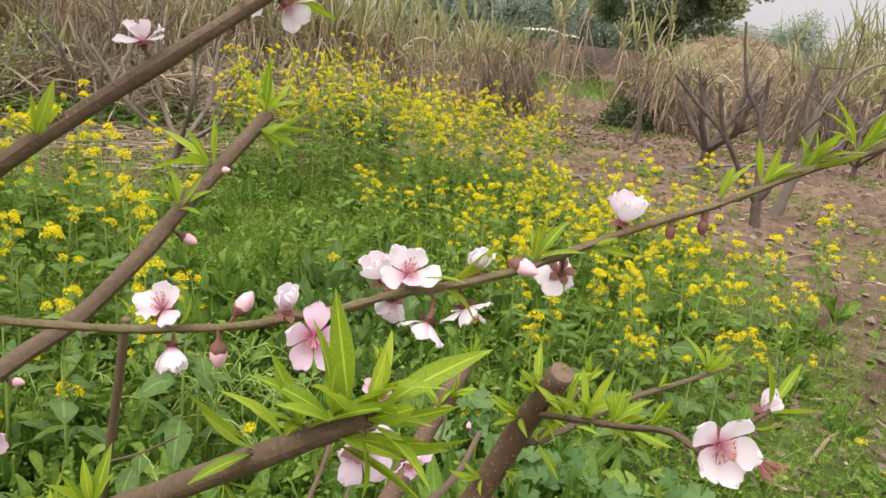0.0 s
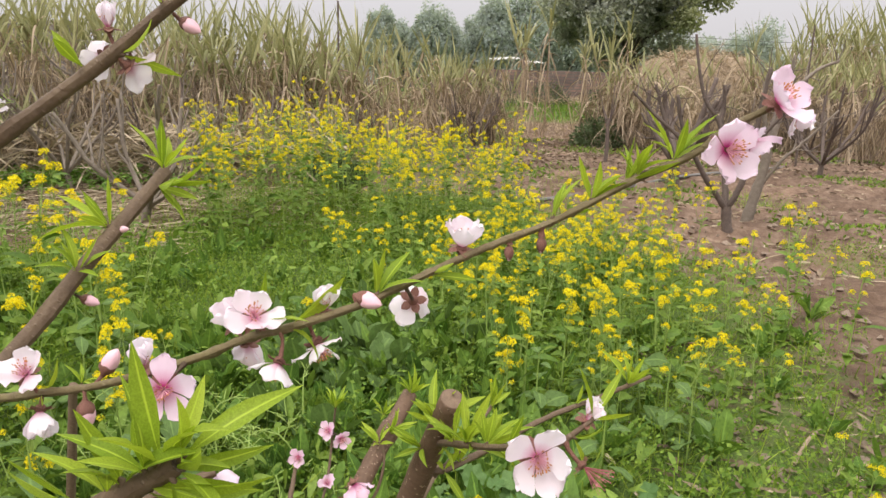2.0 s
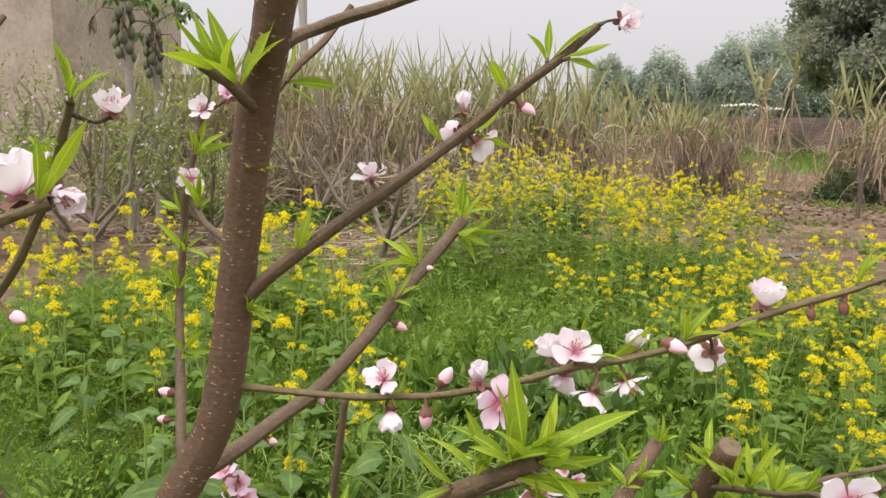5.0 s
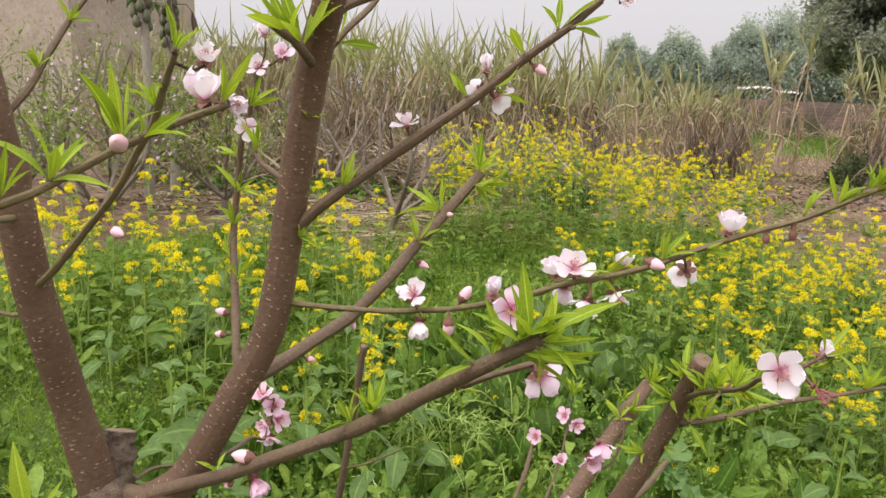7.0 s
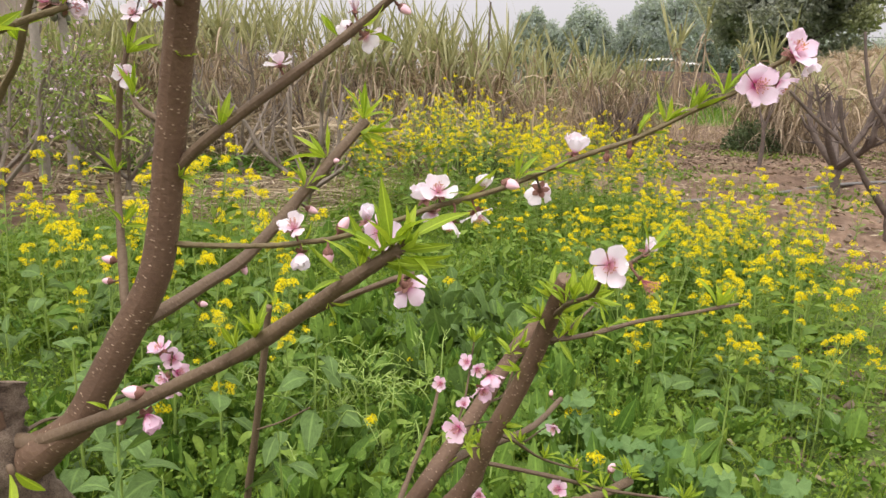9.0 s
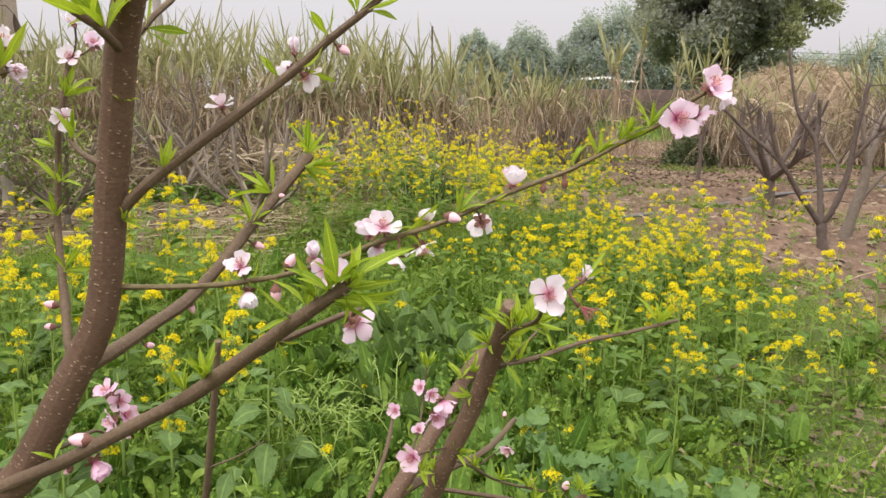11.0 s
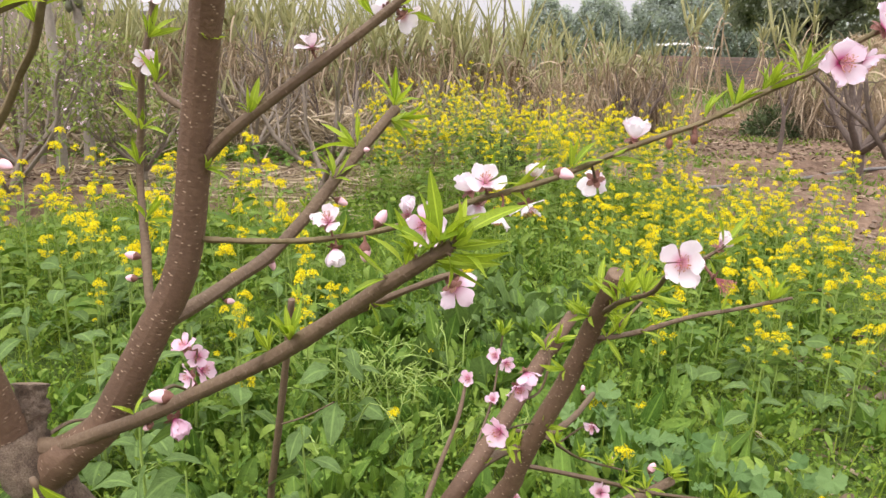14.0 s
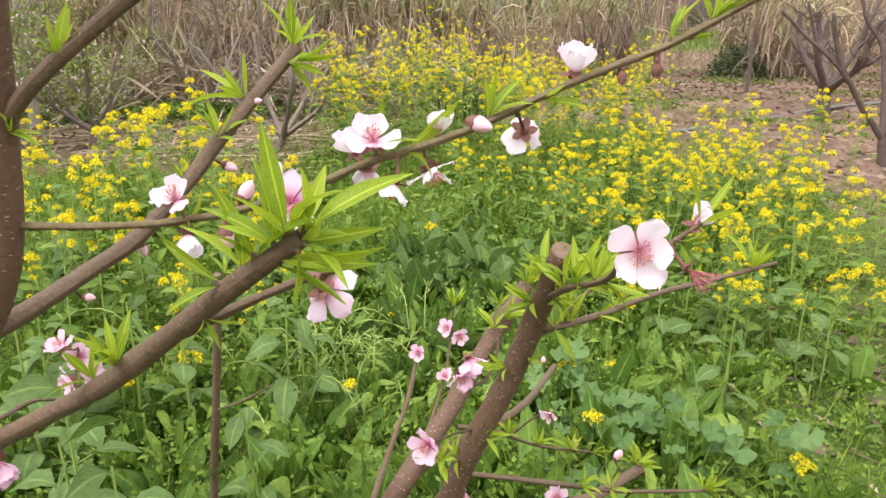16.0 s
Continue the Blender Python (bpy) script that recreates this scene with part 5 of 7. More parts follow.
def flower_head(seed, clusters):
    """A loose flat-topped head: one to four clusters of four-petalled flowers, each about a tip of small buds."""
    rng = np.random.default_rng(seed)
    at, face, size = [], [], []
    stalks = []
    for c in range(clusters):
        a = rng.uniform(0, 2 * np.pi)
        off = np.array([np.cos(a), np.sin(a), 0]) * (0.0 if c == 0 else rng.uniform(0.018, 0.036)) - (0, 0, 0.0 if c == 0 else rng.uniform(-0.006, 0.042))
        if c:
            stalks.append(tube_arrays([np.array([0, 0, -0.05]), off * 0.7 - (0, 0, 0.018), off - (0, 0, 0.004)], (0.0012, 0.0009), 3, 0.1))
        n = int(rng.uniform(12, 20))
        ang = 2.4 * np.arange(n) + rng.uniform(0, 6)
        step = np.arange(n) / n
        r = 0.005 + 0.014 * np.sqrt(step) * rng.uniform(0.8, 1.25, n)
        z = 0.010 - 0.028 * step ** 1.3 + rng.normal(0, 0.003, n)
        at.append(off + np.stack([r * np.cos(ang), r * np.sin(ang), z], -1))
        face.append(unit(np.stack([np.cos(ang) * 0.75, np.sin(ang) * 0.75, np.full(n, 0.75)], -1) + rng.normal(0, 0.28, (n, 3))))
        size.append(np.where(step < 0.22, 0.0032, rng.uniform(0.0058, 0.0082, n)))
    fb, fw, size = np.vstack(at), np.vstack(face), np.concatenate(size)[:, None]
    n = len(fb)
    u = unit(np.cross(fw, rng.standard_normal((n, 3))))
    w = np.cross(fw, u)
    quads = []
    for k in range(4):
        a = k * np.pi / 2
        d, e = np.cos(a) * u + np.sin(a) * w, -np.sin(a) * u + np.cos(a) * w
        dip = rng.uniform(-0.25, 0.35, (n, 1))
        quads.append(np.stack([fb, fb + (d * 0.75 - e * 0.50 + fw * 0.25) * size, fb + (d * 1.25 + fw * dip) * size, fb + (d * 0.75 + e * 0.50 + fw * 0.25) * size], 1))
    fv = np.stack(quads, 1).reshape(-1, 3)
    ff = np.arange(len(fv)).reshape(-1, 4)
    fm = np.zeros(len(ff), int)
    if stalks:
        sv, sf, _, _ = joined(stalks)
        fv, ff, fm = np.vstack([fv, sv]), np.vstack([ff, sf + len(fv)]), np.r_[fm, np.ones(len(sf), int)]
    return raw_mesh("flower_head", fv, ff, [YELLOW, MUSTARD_STEM], None, fm, smooth=False)


HEADS = [flower_head(1000 + k, (1, 2, 3, 1, 2, 4, 2, 3)[k]) for k in range(8)]


def mustard_proto(height, heads, seed, big=1.0):
    p = thing("mustard_plant", (0, 0, 0), "yellow-flowering mustard plant growing among weeds", "plant", "mustard plants in the field")
    stem, foliage, tips = mustard_meshes(height, heads, seed)
    part("stem", stem, p)
    tagged(part("foliage", foliage, p), kind="stuff")
    for k, (tip, full) in enumerate(tips):
        part("flower_head", HEADS[(seed + 3 * k) % 8], p, local=Matrix.Translation(Vector(tip)) @ Matrix.Rotation(k * 1.7, 4, "Z") @ Matrix.Scale(0.64 * big * full * (0.85 + 0.1 * ((seed + 3 * k) % 4)), 4))
    return p


LOW = [mustard_proto(0.46 + 0.05 * k, 6 + k % 3, 50 + k) for k in range(6)]
TALL = [mustard_proto(0.88 + 0.09 * k, 12 + k % 4, 70 + k, 1.16) for k in range(7)]
SEEDLING = [mustard_proto(0.20 + 0.05 * k, 2, 90 + k) for k in range(3)]
USED = set()


def plant(kinds, x, y, scale=1.0):
    proto = kinds[random.randrange(len(kinds))]
    z = float(lumps(np.float64(x), np.float64(y)))
    m = Matrix.Translation((x, y, z)) @ Matrix.Rotation(random.uniform(0, 6.28), 4, "Z") @ Matrix.Rotation(random.uniform(-0.08, 0.08), 4, "X") @ Matrix.Scale(scale, 4)
    if proto.name not in USED:
        USED.add(proto.name)
        proto.matrix_basis = m
        return proto
    return copy_thing(proto, m)


def fall(x):
    """The stand gets lower to one side."""
    return float(np.interp(x, (-1.2, -0.5, 1.2), (1.02, 0.97, 0.84)))


def patch(kinds, count, x0, x1, y0, y1, low, high, keep=lambda x, y: True):
    made = 0
    for _ in range(count * 6):
        x, y = random.uniform(x0, x1), random.uniform(y0, y1)
        if keep(x, y):
            plant(kinds, x, y, random.uniform(low, high) * (fall(x) if kinds is TALL else 1.0))
            made += 1
        if made >= count:
            break


# tall stand behind, the low carpet, and the clump beside the limbs
patch(TALL, 77, -2.3, 1.2, 5.9, 9.2, 0.85, 1.12, lambda x, y: ((x + 0.55) / 1.75) ** 2 + ((y - 7.4) / 1.65) ** 2 < 1)
patch(LOW, 95, 0.15, 2.6, 2.9, 6.5, 0.85, 1.25, lambda x, y: 0.1 + 0.25 * abs(y - 4.2) < x < 1.72 + 0.12 * (y - 3) + 0.15 * math.sin(5 * y))
patch(LOW, 9, 1.9, 2.7, 2.9, 4.6, 0.95, 1.3)
patch(LOW, 20, -0.6, 1.2, 4.6, 6.2, 0.9, 1.25)
patch(LOW, 50, -3.9, -0.75, 1.9, 5.2, 1.05, 1.5, lambda x, y: x < -0.42 * y + 0.15)
patch(LOW, 5, 2.2, 4.0, 5.0, 7.0, 0.8, 1.1)
for x, y, k, s in ((2.20, 6.25, 2, 1.02), (2.32, 6.05, 0, 0.94), (1.86, 6.4, 0, 0.86), (2.62, 6.3, 0, 0.82)):
    plant([TALL[k]], x, y, s)
patch(TALL, 6, -1.7, 0.3, 6.8, 7.8, 1.16, 1.26)
patch(SEEDLING, 12, 0.2, 2.2, 1.9, 3.4, 0.8, 1.2)
patch(SEEDLING, 8, -1.6, -0.2, 2.0, 4.4, 0.8, 1.3)


def joined_stand(kinds, count, inside, box_, low, high, name, label, seed):
    """Plants past those that can be told apart, in one object."""
    rng = np.random.default_rng(seed)
    pool = []
    for p in kinds:
        bits = []
        for c in p.children:
            me = c.data
            v = np.empty(len(me.vertices) * 3, np.float32)
            me.vertices.foreach_get("co", v)
            v = v.reshape(-1, 3) @ np.array(c.matrix_basis.to_3x3()).T + np.array(c.matrix_basis.translation)
            f = np.empty(len(me.loops), np.int32)
            me.loops.foreach_get("vertex_index", f)
            own = np.empty(len(me.polygons), np.int32)
            me.polygons.foreach_get("material_index", own)
            bits.append((v, f.reshape(-1, 4), np.where(own == 1, 0, {"stem": 0, "foli": 1, "flow": 2}[c.name[:4]])))
        pool.append(bits)
    vs, fs, ms, k, made = [], [], [], 0, 0
    while made < count:
        x, y = rng.uniform(*box_[:2]), rng.uniform(*box_[2:])
        if not inside(x, y):
            continue
        made += 1
        a, s = rng.uniform(0, 6.28), rng.uniform(low, high) * (fall(x) if kinds is TALL else 1.0)
        turn = np.array([[np.cos(a), -np.sin(a), 0], [np.sin(a), np.cos(a), 0], [0, 0, 1]]) * s
        for v, f, m in pool[rng.integers(len(pool))]:
            vs.append(v @ turn.T + (x, y, float(lumps(x, y))))
            fs.append(f + k)
            ms.append(m)
            k += len(v)
    me = raw_mesh(name, np.vstack(vs), np.vstack(fs), [MUSTARD_STEM, MUSTARD_LEAF, YELLOW], None, np.concatenate(ms))
    tagged(new(name, me), label, "mustard", kind="stuff")


joined_stand(TALL, 68, lambda x, y: ((x + 0.55) / 1.85) ** 2 + ((y - 7.8) / 1.7) ** 2 < 1, (-2.5, 1.4, 6.2, 9.6), 0.8, 1.05, "mustard_stand", "dense stand of tall yellow-flowering mustard", 31)
joined_stand(LOW, 30, lambda x, y: 0.1 + 0.25 * abs(y - 4.6) < x < 1.7 + 0.12 * (y - 3), (0.1, 2.6, 3.3, 6.9), 0.7, 1.2, "mustard_carpet", "low carpet of yellow-flowering mustard", 32)
joined_stand(LOW, 34, lambda x, y: x < -0.42 * y + 0.1, (-4.0, -0.8, 2.2, 5.2), 1.0, 1.5, "mustard_carpet", "scattered yellow-flowering mustard among weeds", 33)
for p in LOW + TALL + SEEDLING:
    if p.name not in USED:
        p.location = (-3.2, 3.4, 0)

# ---- weeds ----


def scattered(n, x0, x1, y0, y1, rng, limit=0.0):
    """Places on the field where weeds grow."""
    x, y = rng.uniform(x0, x1, n * 3), rng.uniform(y0, y1, n * 3)
    ok = greenness(x, y) > np.maximum(limit, rng.random(n * 3))
    x, y = x[ok][:n], y[ok][:n]
    return np.stack([x, y, lumps(x, y)], -1)


def stuff(name, me, label, category):
    return tagged(new(name, me), label, category, kind="stuff")


DOCK = (0.16, 0.42, 0.74, 0.94, 1.0, 0.92, 0.72, 0.42, 0.04)


def broad_weeds():
    """Upright wavy dock leaves in rosettes, and smaller broad leaves between."""
    rng = np.random.default_rng(21)
    c = np.vstack([scattered(300, -1.7, 0.7, 1.2, 4.2, rng), scattered(160, -4.0, 3.0, 1.25, 6.8, rng), scattered(150, -4.0, 2.2, -2.0, 1.25, rng)])
    per = 9
    base = np.repeat(c, per, 0) + rng.normal(0, 0.022, (len(c) * per, 3)) * (1, 1, 0)
    L = np.repeat(rng.uniform(0.6, 1.1, len(c)), per) * rng.uniform(0.14, 0.33, len(base))
    v, f, u = blades(base, heading(len(base), 42, 86, rng), L, L * rng.uniform(0.20, 0.33, len(base)), rng.uniform(0.0, 0.45, len(base)), DOCK, 0.25, 0.022, rng)
    stuff("dock_leaves", raw_mesh("dock_leaves", v, f, DOCK_LEAF, u), "upright wavy-edged dull green dock leaves", "weeds")
    c = np.vstack([scattered(1050, -4.0, 3.6, 1.25, 6.8, rng), scattered(300, -4.0, 2.2, -2.0, 1.25, rng)])
    c = c[rng.random(len(c)) < np.interp(c[:, 0], (-1.2, -0.6, 0.9, 1.6), (0.8, 1.0, 0.85, 0.25))]
    per = 8
    base = np.repeat(c, per, 0) + rng.normal(0, 0.035, (len(c) * per, 3)) * (1, 1, 0)
    L = rng.uniform(0.05, 0.17, len(base))
    base[:, 2] += np.where(rng.random(len(base)) < 0.4, 0.0, rng.uniform(0.0, 0.17, len(base)))
    v, f, u = blades(base, heading(len(base), 18, 82, rng), L, L * rng.uniform(0.18, 0.36, len(base)), rng.uniform(0.1, 0.7, len(base)), BROAD, 0.22, 0.02, rng)
    stuff("broad_leaf_weeds", raw_mesh("broad_leaf_weeds", v, f, MUSTARD_LEAF, u), "dense broad-leaved green weeds covering the field", "weeds")


def rosette(seed):
    """A dark bluish plant of large wavy leaves."""
    rng = np.random.default_rng(seed)
    p = thing("leafy_weed", (0, 0, 0), "dark bluish green weed with large wavy leaves", "weed", "leafy weeds under the tree")
    for k in range(10):
        a = 2.4 * k + rng.uniform(-0.4, 0.4)
        e = radians(rng.uniform(22, 80))
        L = rng.uniform(0.13, 0.30)
        way_ = [(math.cos(a) * math.cos(e), math.sin(a) * math.cos(e), math.sin(e))]
        v, f, u = blades(np.array([(0.02 * math.cos(a), 0.02 * math.sin(a), rng.uniform(-0.01, 0.09))]), way_, L, L * rng.uniform(0.34, 0.50), rng.uniform(0.1, 0.6), (0.14, 0.30, 0.62, 0.92, 1.0, 0.9, 0.62, 0.05), 0.22, 0.03, rng)
        part("leaf", raw_mesh("leaf", v, f, BRASSICA, u), p)
    return p


def dark_plants():
    rng = np.random.default_rng(29)
    kinds = [rosette(700 + k) for k in range(5)]
    for k in range(46):
        x, y = rng.normal(-0.30, 0.28), rng.normal(3.75, 0.45)
        m = Matrix.Translation((x, y, float(lumps(x, y)))) @ Matrix.Rotation(rng.uniform(0, 6.28), 4, "Z") @ Matrix.Scale(rng.uniform(0.8, 1.15), 4)
        if k < 5:
            kinds[k].matrix_basis = m
        else:
            copy_thing(kinds[k % 5], m)


def small_weeds():
    rng = np.random.default_rng(22)
    c = np.vstack([scattered(5400, -4.6, 7.0, 1.2, 9.5, rng), scattered(1200, -4.2, 2.6, -2.0, 1.2, rng)])
    per = 30
    base = np.repeat(c, per, 0)
    base = base + rng.normal(0, 1, base.shape) * (0.055, 0.055, 0)
    base[:, 2] += rng.uniform(0.0, 0.26, len(base)) * np.repeat(rng.uniform(0.25, 1.0, len(c)), per)
    L = rng.uniform(0.010, 0.030, len(base))
    v, f, u = flakes(base, heading(len(base), -10, 60, rng), L, L * rng.uniform(0.45, 0.75, len(base)), rng)
    stuff("small_leaf_weeds", raw_mesh("small_leaf_weeds", v, f, WEED_LEAF, u), "fine-leaved bright green weeds carpeting the ground", "weeds")


def grass():
    rng = np.random.default_rng(23)
    c = np.vstack([scattered(26000, -5.0, 8.0, 1.2, 12, rng), scattered(5000, -4.6, 2.8, -2.2, 1.2, rng)])
    L = rng.uniform(0.08, 0.30, len(c))
    v, f = strips(c, heading(len(c), 40, 88, rng), L, rng.uniform(0.003, 0.007, len(c)), rng.uniform(0.1, 0.6, len(c)), 5, rng)
    stuff("grass", raw_mesh("grass", v, f, GRASS), "thin green grass blades between the weeds", "grass")


def far_green():
    rng = np.random.default_rng(24)
    n = 9000
    x, y = rng.uniform(-9, 20, n), rng.uniform(27, 48, n)
    base = np.stack([x, y, lumps(x, y)], -1)
    L = rng.uniform(0.2, 0.5, n)
    v, f = strips(base, heading(n, 45, 88, rng), L, 0.035, 0.3, 4, rng)
    stuff("green_crop", raw_mesh("green_crop", v, f, WEED_LEAF), "strip of young green crop beyond the canes", "crop")
    n = 7000
    x, y = rng.uniform(-9, 20, n), rng.uniform(46, 54.5, n)
    base = np.stack([x, y, 0 * x], -1)
    v, f = strips(base, heading(n, 35, 88, rng), rng.uniform(0.3, 1.0, n) * (0.7 + 0.5 * np.sin(0.9 * x + 0.3 * y)), 0.05, 0.3, 4, rng)
    stuff("rough_grass", raw_mesh("rough_grass", v, f, DRY_BLADE), "strip of rough dry grass before the far wall", "grass")
    n = 5200
    x, y = rng.uniform(-4, 14, n), rng.uniform(19.2, 27.5, n)
    base = np.stack([x, y, lumps(x, y)], -1)
    v, f = strips(base, heading(n, 20, 85, rng), rng.uniform(0.12, 0.4, n), 0.02, 0.3, 4, rng)
    stuff("rough_grass", raw_mesh("rough_grass", v, f, DRY_BLADE), "thin dry grass between the canes and the crop", "grass")
    n = 2600
    x, y = rng.normal(-5.6, 1.0, n), rng.normal(9.9, 0.35, n)
    base = np.stack([x, y, lumps(x, y) + rng.uniform(0, 0.22, n)], -1)
    L = rng.uniform(0.05, 0.12, n)
    v, f, u = blades(base, heading(n, 0, 60, rng), L, L * 0.6, 0.3, BROAD, 0.2, 0, rng)
    stuff("low_vegetable_bed", raw_mesh("low_vegetable_bed", v, f, DOCK_LEAF, u), "low dark green leafy plants at the foot of the canes", "plants")


broad_weeds()
dark_plants()
small_weeds()
grass()
far_green()


def pod_stems():
    """Pale curling stems of a plant gone to seed."""
    rng = np.random.default_rng(26)
    pieces = []
    for k in range(46):
        b = np.array([rng.normal(-0.75, 0.26), rng.normal(2.45, 0.22), rng.uniform(0.02, 0.22)])
        a = rng.uniform(0, 2 * np.pi)
        d = np.array([np.cos(a), 0.6 * np.sin(a), 0])
        L = rng.uniform(0.15, 0.4)
        line = [b, b + d * L * 0.35 + (0, 0, L * 0.45), b + d * L * 0.8 + (0, 0, L * 0.45), b + d * L * 1.1 + (0, 0, L * 0.2)]
        pieces.append(tube_arrays(line, (0.0032, 0.0014), 4, 0.05))
        c, _ = smooth_line(line, (1, 1), 0.012)
        for j in range(8):
            q = c[int(rng.uniform(0.3, 1.0) * (len(c) - 1))]
            w = unit(d + rng.normal(0, 0.7, 3) + (0, 0, 0.5)) * rng.uniform(0.03, 0.055)
            pieces.append(tube_arrays([q, q + w * 0.4, q + w * 0.75, q + w], (0.0008, 0.0022, 0.0020, 0.0006), 4, 0.05))
    v, f, u, m = joined(pieces)
    stuff("seed_stems", raw_mesh("seed_stems", v, f, MUSTARD_STEM, u), "tangle of pale green arching seed stems", "weeds")


def round_leaf(seed):
    """A round lobed leaf, dished about its stalk; the leaf is one unit across."""
    rng = np.random.default_rng(seed)
    rim = 25
    a = np.linspace(0.22, 2 * np.pi - 0.22, rim)
    lobe = (0.84 + 0.16 * np.abs(np.cos(3.0 * a))) * (1 + 0.05 * rng.standard_normal(rim))
    rows = [np.zeros((rim, 3))]
    for q in (0.5, 1.0):
        lift = q * q * (0.06 + 0.10 * np.cos(6 * a) + 0.04 * rng.standard_normal(rim)) + 0.05 * q
        rows.append(np.stack([0.5 * q * lobe * np.cos(a), 0.5 * q * lobe * np.sin(a), lift], -1))
    v = np.vstack(rows)
    k = np.arange(rim - 1)
    f = np.vstack([np.stack([i * rim + k, i * rim + k + 1, (i + 1) * rim + k + 1, (i + 1) * rim + k], -1) for i in (0, 1)])
    return raw_mesh("leaf", v, f, MALLOW, np.stack([np.tile(a / 6.3, 3), np.repeat([0, 0.5, 1.0], rim)], -1))


def mallow(at, count, spread, meshes, rng):
    """Round leaves held level on thin stalks about one root."""
    p = thing("mallow_plant", at, "low mallow plant with round lobed pale green leaves", "weed", "mallows under the tree")
    for k in range(count):
        a, r = rng.uniform(0, 6.28), spread * math.sqrt(rng.random())
        tip = Vector((r * math.cos(a), r * math.sin(a), rng.uniform(0.10, 0.27)))
        nor = Vector((rng.normal(0, 0.3), rng.normal(-0.22, 0.3), 1))
        leaf = part("leaf", meshes[k % len(meshes)], p, local=standing(tip, nor, rng.uniform(0, 6.28), rng.uniform(0.055, 0.105)))
        back = leaf.matrix_basis.inverted()
        foot, bend = back @ Vector((0.2 * tip.x, 0.2 * tip.y, 0)), back @ Vector((0.7 * tip.x, 0.7 * tip.y, tip.z * 0.55))
        part("stalk", tube_mesh("stalk", [tuple(foot), tuple(bend), (0, 0, 0)], (0.026, 0.018), [MUSTARD_STEM], 4, 0.6, 0.0), leaf)


def round_weeds():
    rng = np.random.default_rng(27)
    meshes = [round_leaf(730 + k) for k in range(5)]
    for x, y, n, r in ((0.24, 2.40, 17, 0.17), (0.42, 2.15, 17, 0.17), (0.62, 1.98, 9, 0.15), (0.30, 1.95, 8, 0.14), (0.95, 2.05, 6, 0.12)):
        mallow((x, y, float(lumps(x, y))), n, r, meshes, rng)


def lush_mustard(seed):
    """A young mustard with a stout pale stem and large ovate drooping leaves."""
    rng = np.random.default_rng(seed)
    p = thing("leafy_weed", (0, 0, 0), "leafy mustard weed with large ovate grey-green leaves", "weed", "leafy mustards under the tree")
    h = rng.uniform(0.34, 0.52)
    top = np.array([rng.normal(0, 0.06), rng.normal(0, 0.06), h])
    part("stem", tube_mesh("stem", [(0, 0, -0.02), top * 0.5 + (0.01, 0, 0), top], (0.006, 0.0025), [MUSTARD_STEM], 6, 0.05, 0.02, seed), p)
    for k in range(9):
        s = 0.12 + 0.85 * k / 8
        a = 2.4 * k + rng.uniform(-0.4, 0.4)
        L = rng.uniform(0.12, 0.20) * (1.1 - 0.55 * s)
        way_ = [(math.cos(a), math.sin(a), rng.uniform(0.25, 0.8))]
        b = top * s + np.array([math.cos(a), math.sin(a), 0.5]) * 0.03 * (1 - s)
        v, f, u = blades(b[None], way_, L * 1.25, L * rng.uniform(0.55, 0.72), rng.uniform(0.35, 0.9), (0.08, 0.10, 0.55, 0.90, 1.0, 0.88, 0.58, 0.05), 0.16, 0.022, rng)
        part("leaf", raw_mesh("leaf", v, f, BRASSICA, u), p)
    return p


def leafy_mustards():
    rng = np.random.default_rng(28)
    kinds = [lush_mustard(760 + k) for k in range(4)]
    spots = [(rng.uniform(-1.75, -0.62), rng.uniform(1.25, 2.3)) for k in range(14)] + [(rng.uniform(-2.6, -1.3), rng.uniform(2.1, 3.4)) for k in range(9)] + [(rng.uniform(0.6, 1.25), rng.uniform(2.2, 3.3)) for k in range(8)]
    for k, (x, y) in enumerate(spots):
        m = Matrix.Translation((x, y, float(lumps(x, y)))) @ Matrix.Rotation(rng.uniform(0, 6.28), 4, "Z") @ Matrix.Scale(rng.uniform(0.85, 1.15) * (0.8 if x > 0 else 1.0), 4)
        if k < 4:
            kinds[k].matrix_basis = m
        else:
            copy_thing(kinds[k % 4], m)


leafy_mustards()
pod_stems()
round_weeds()


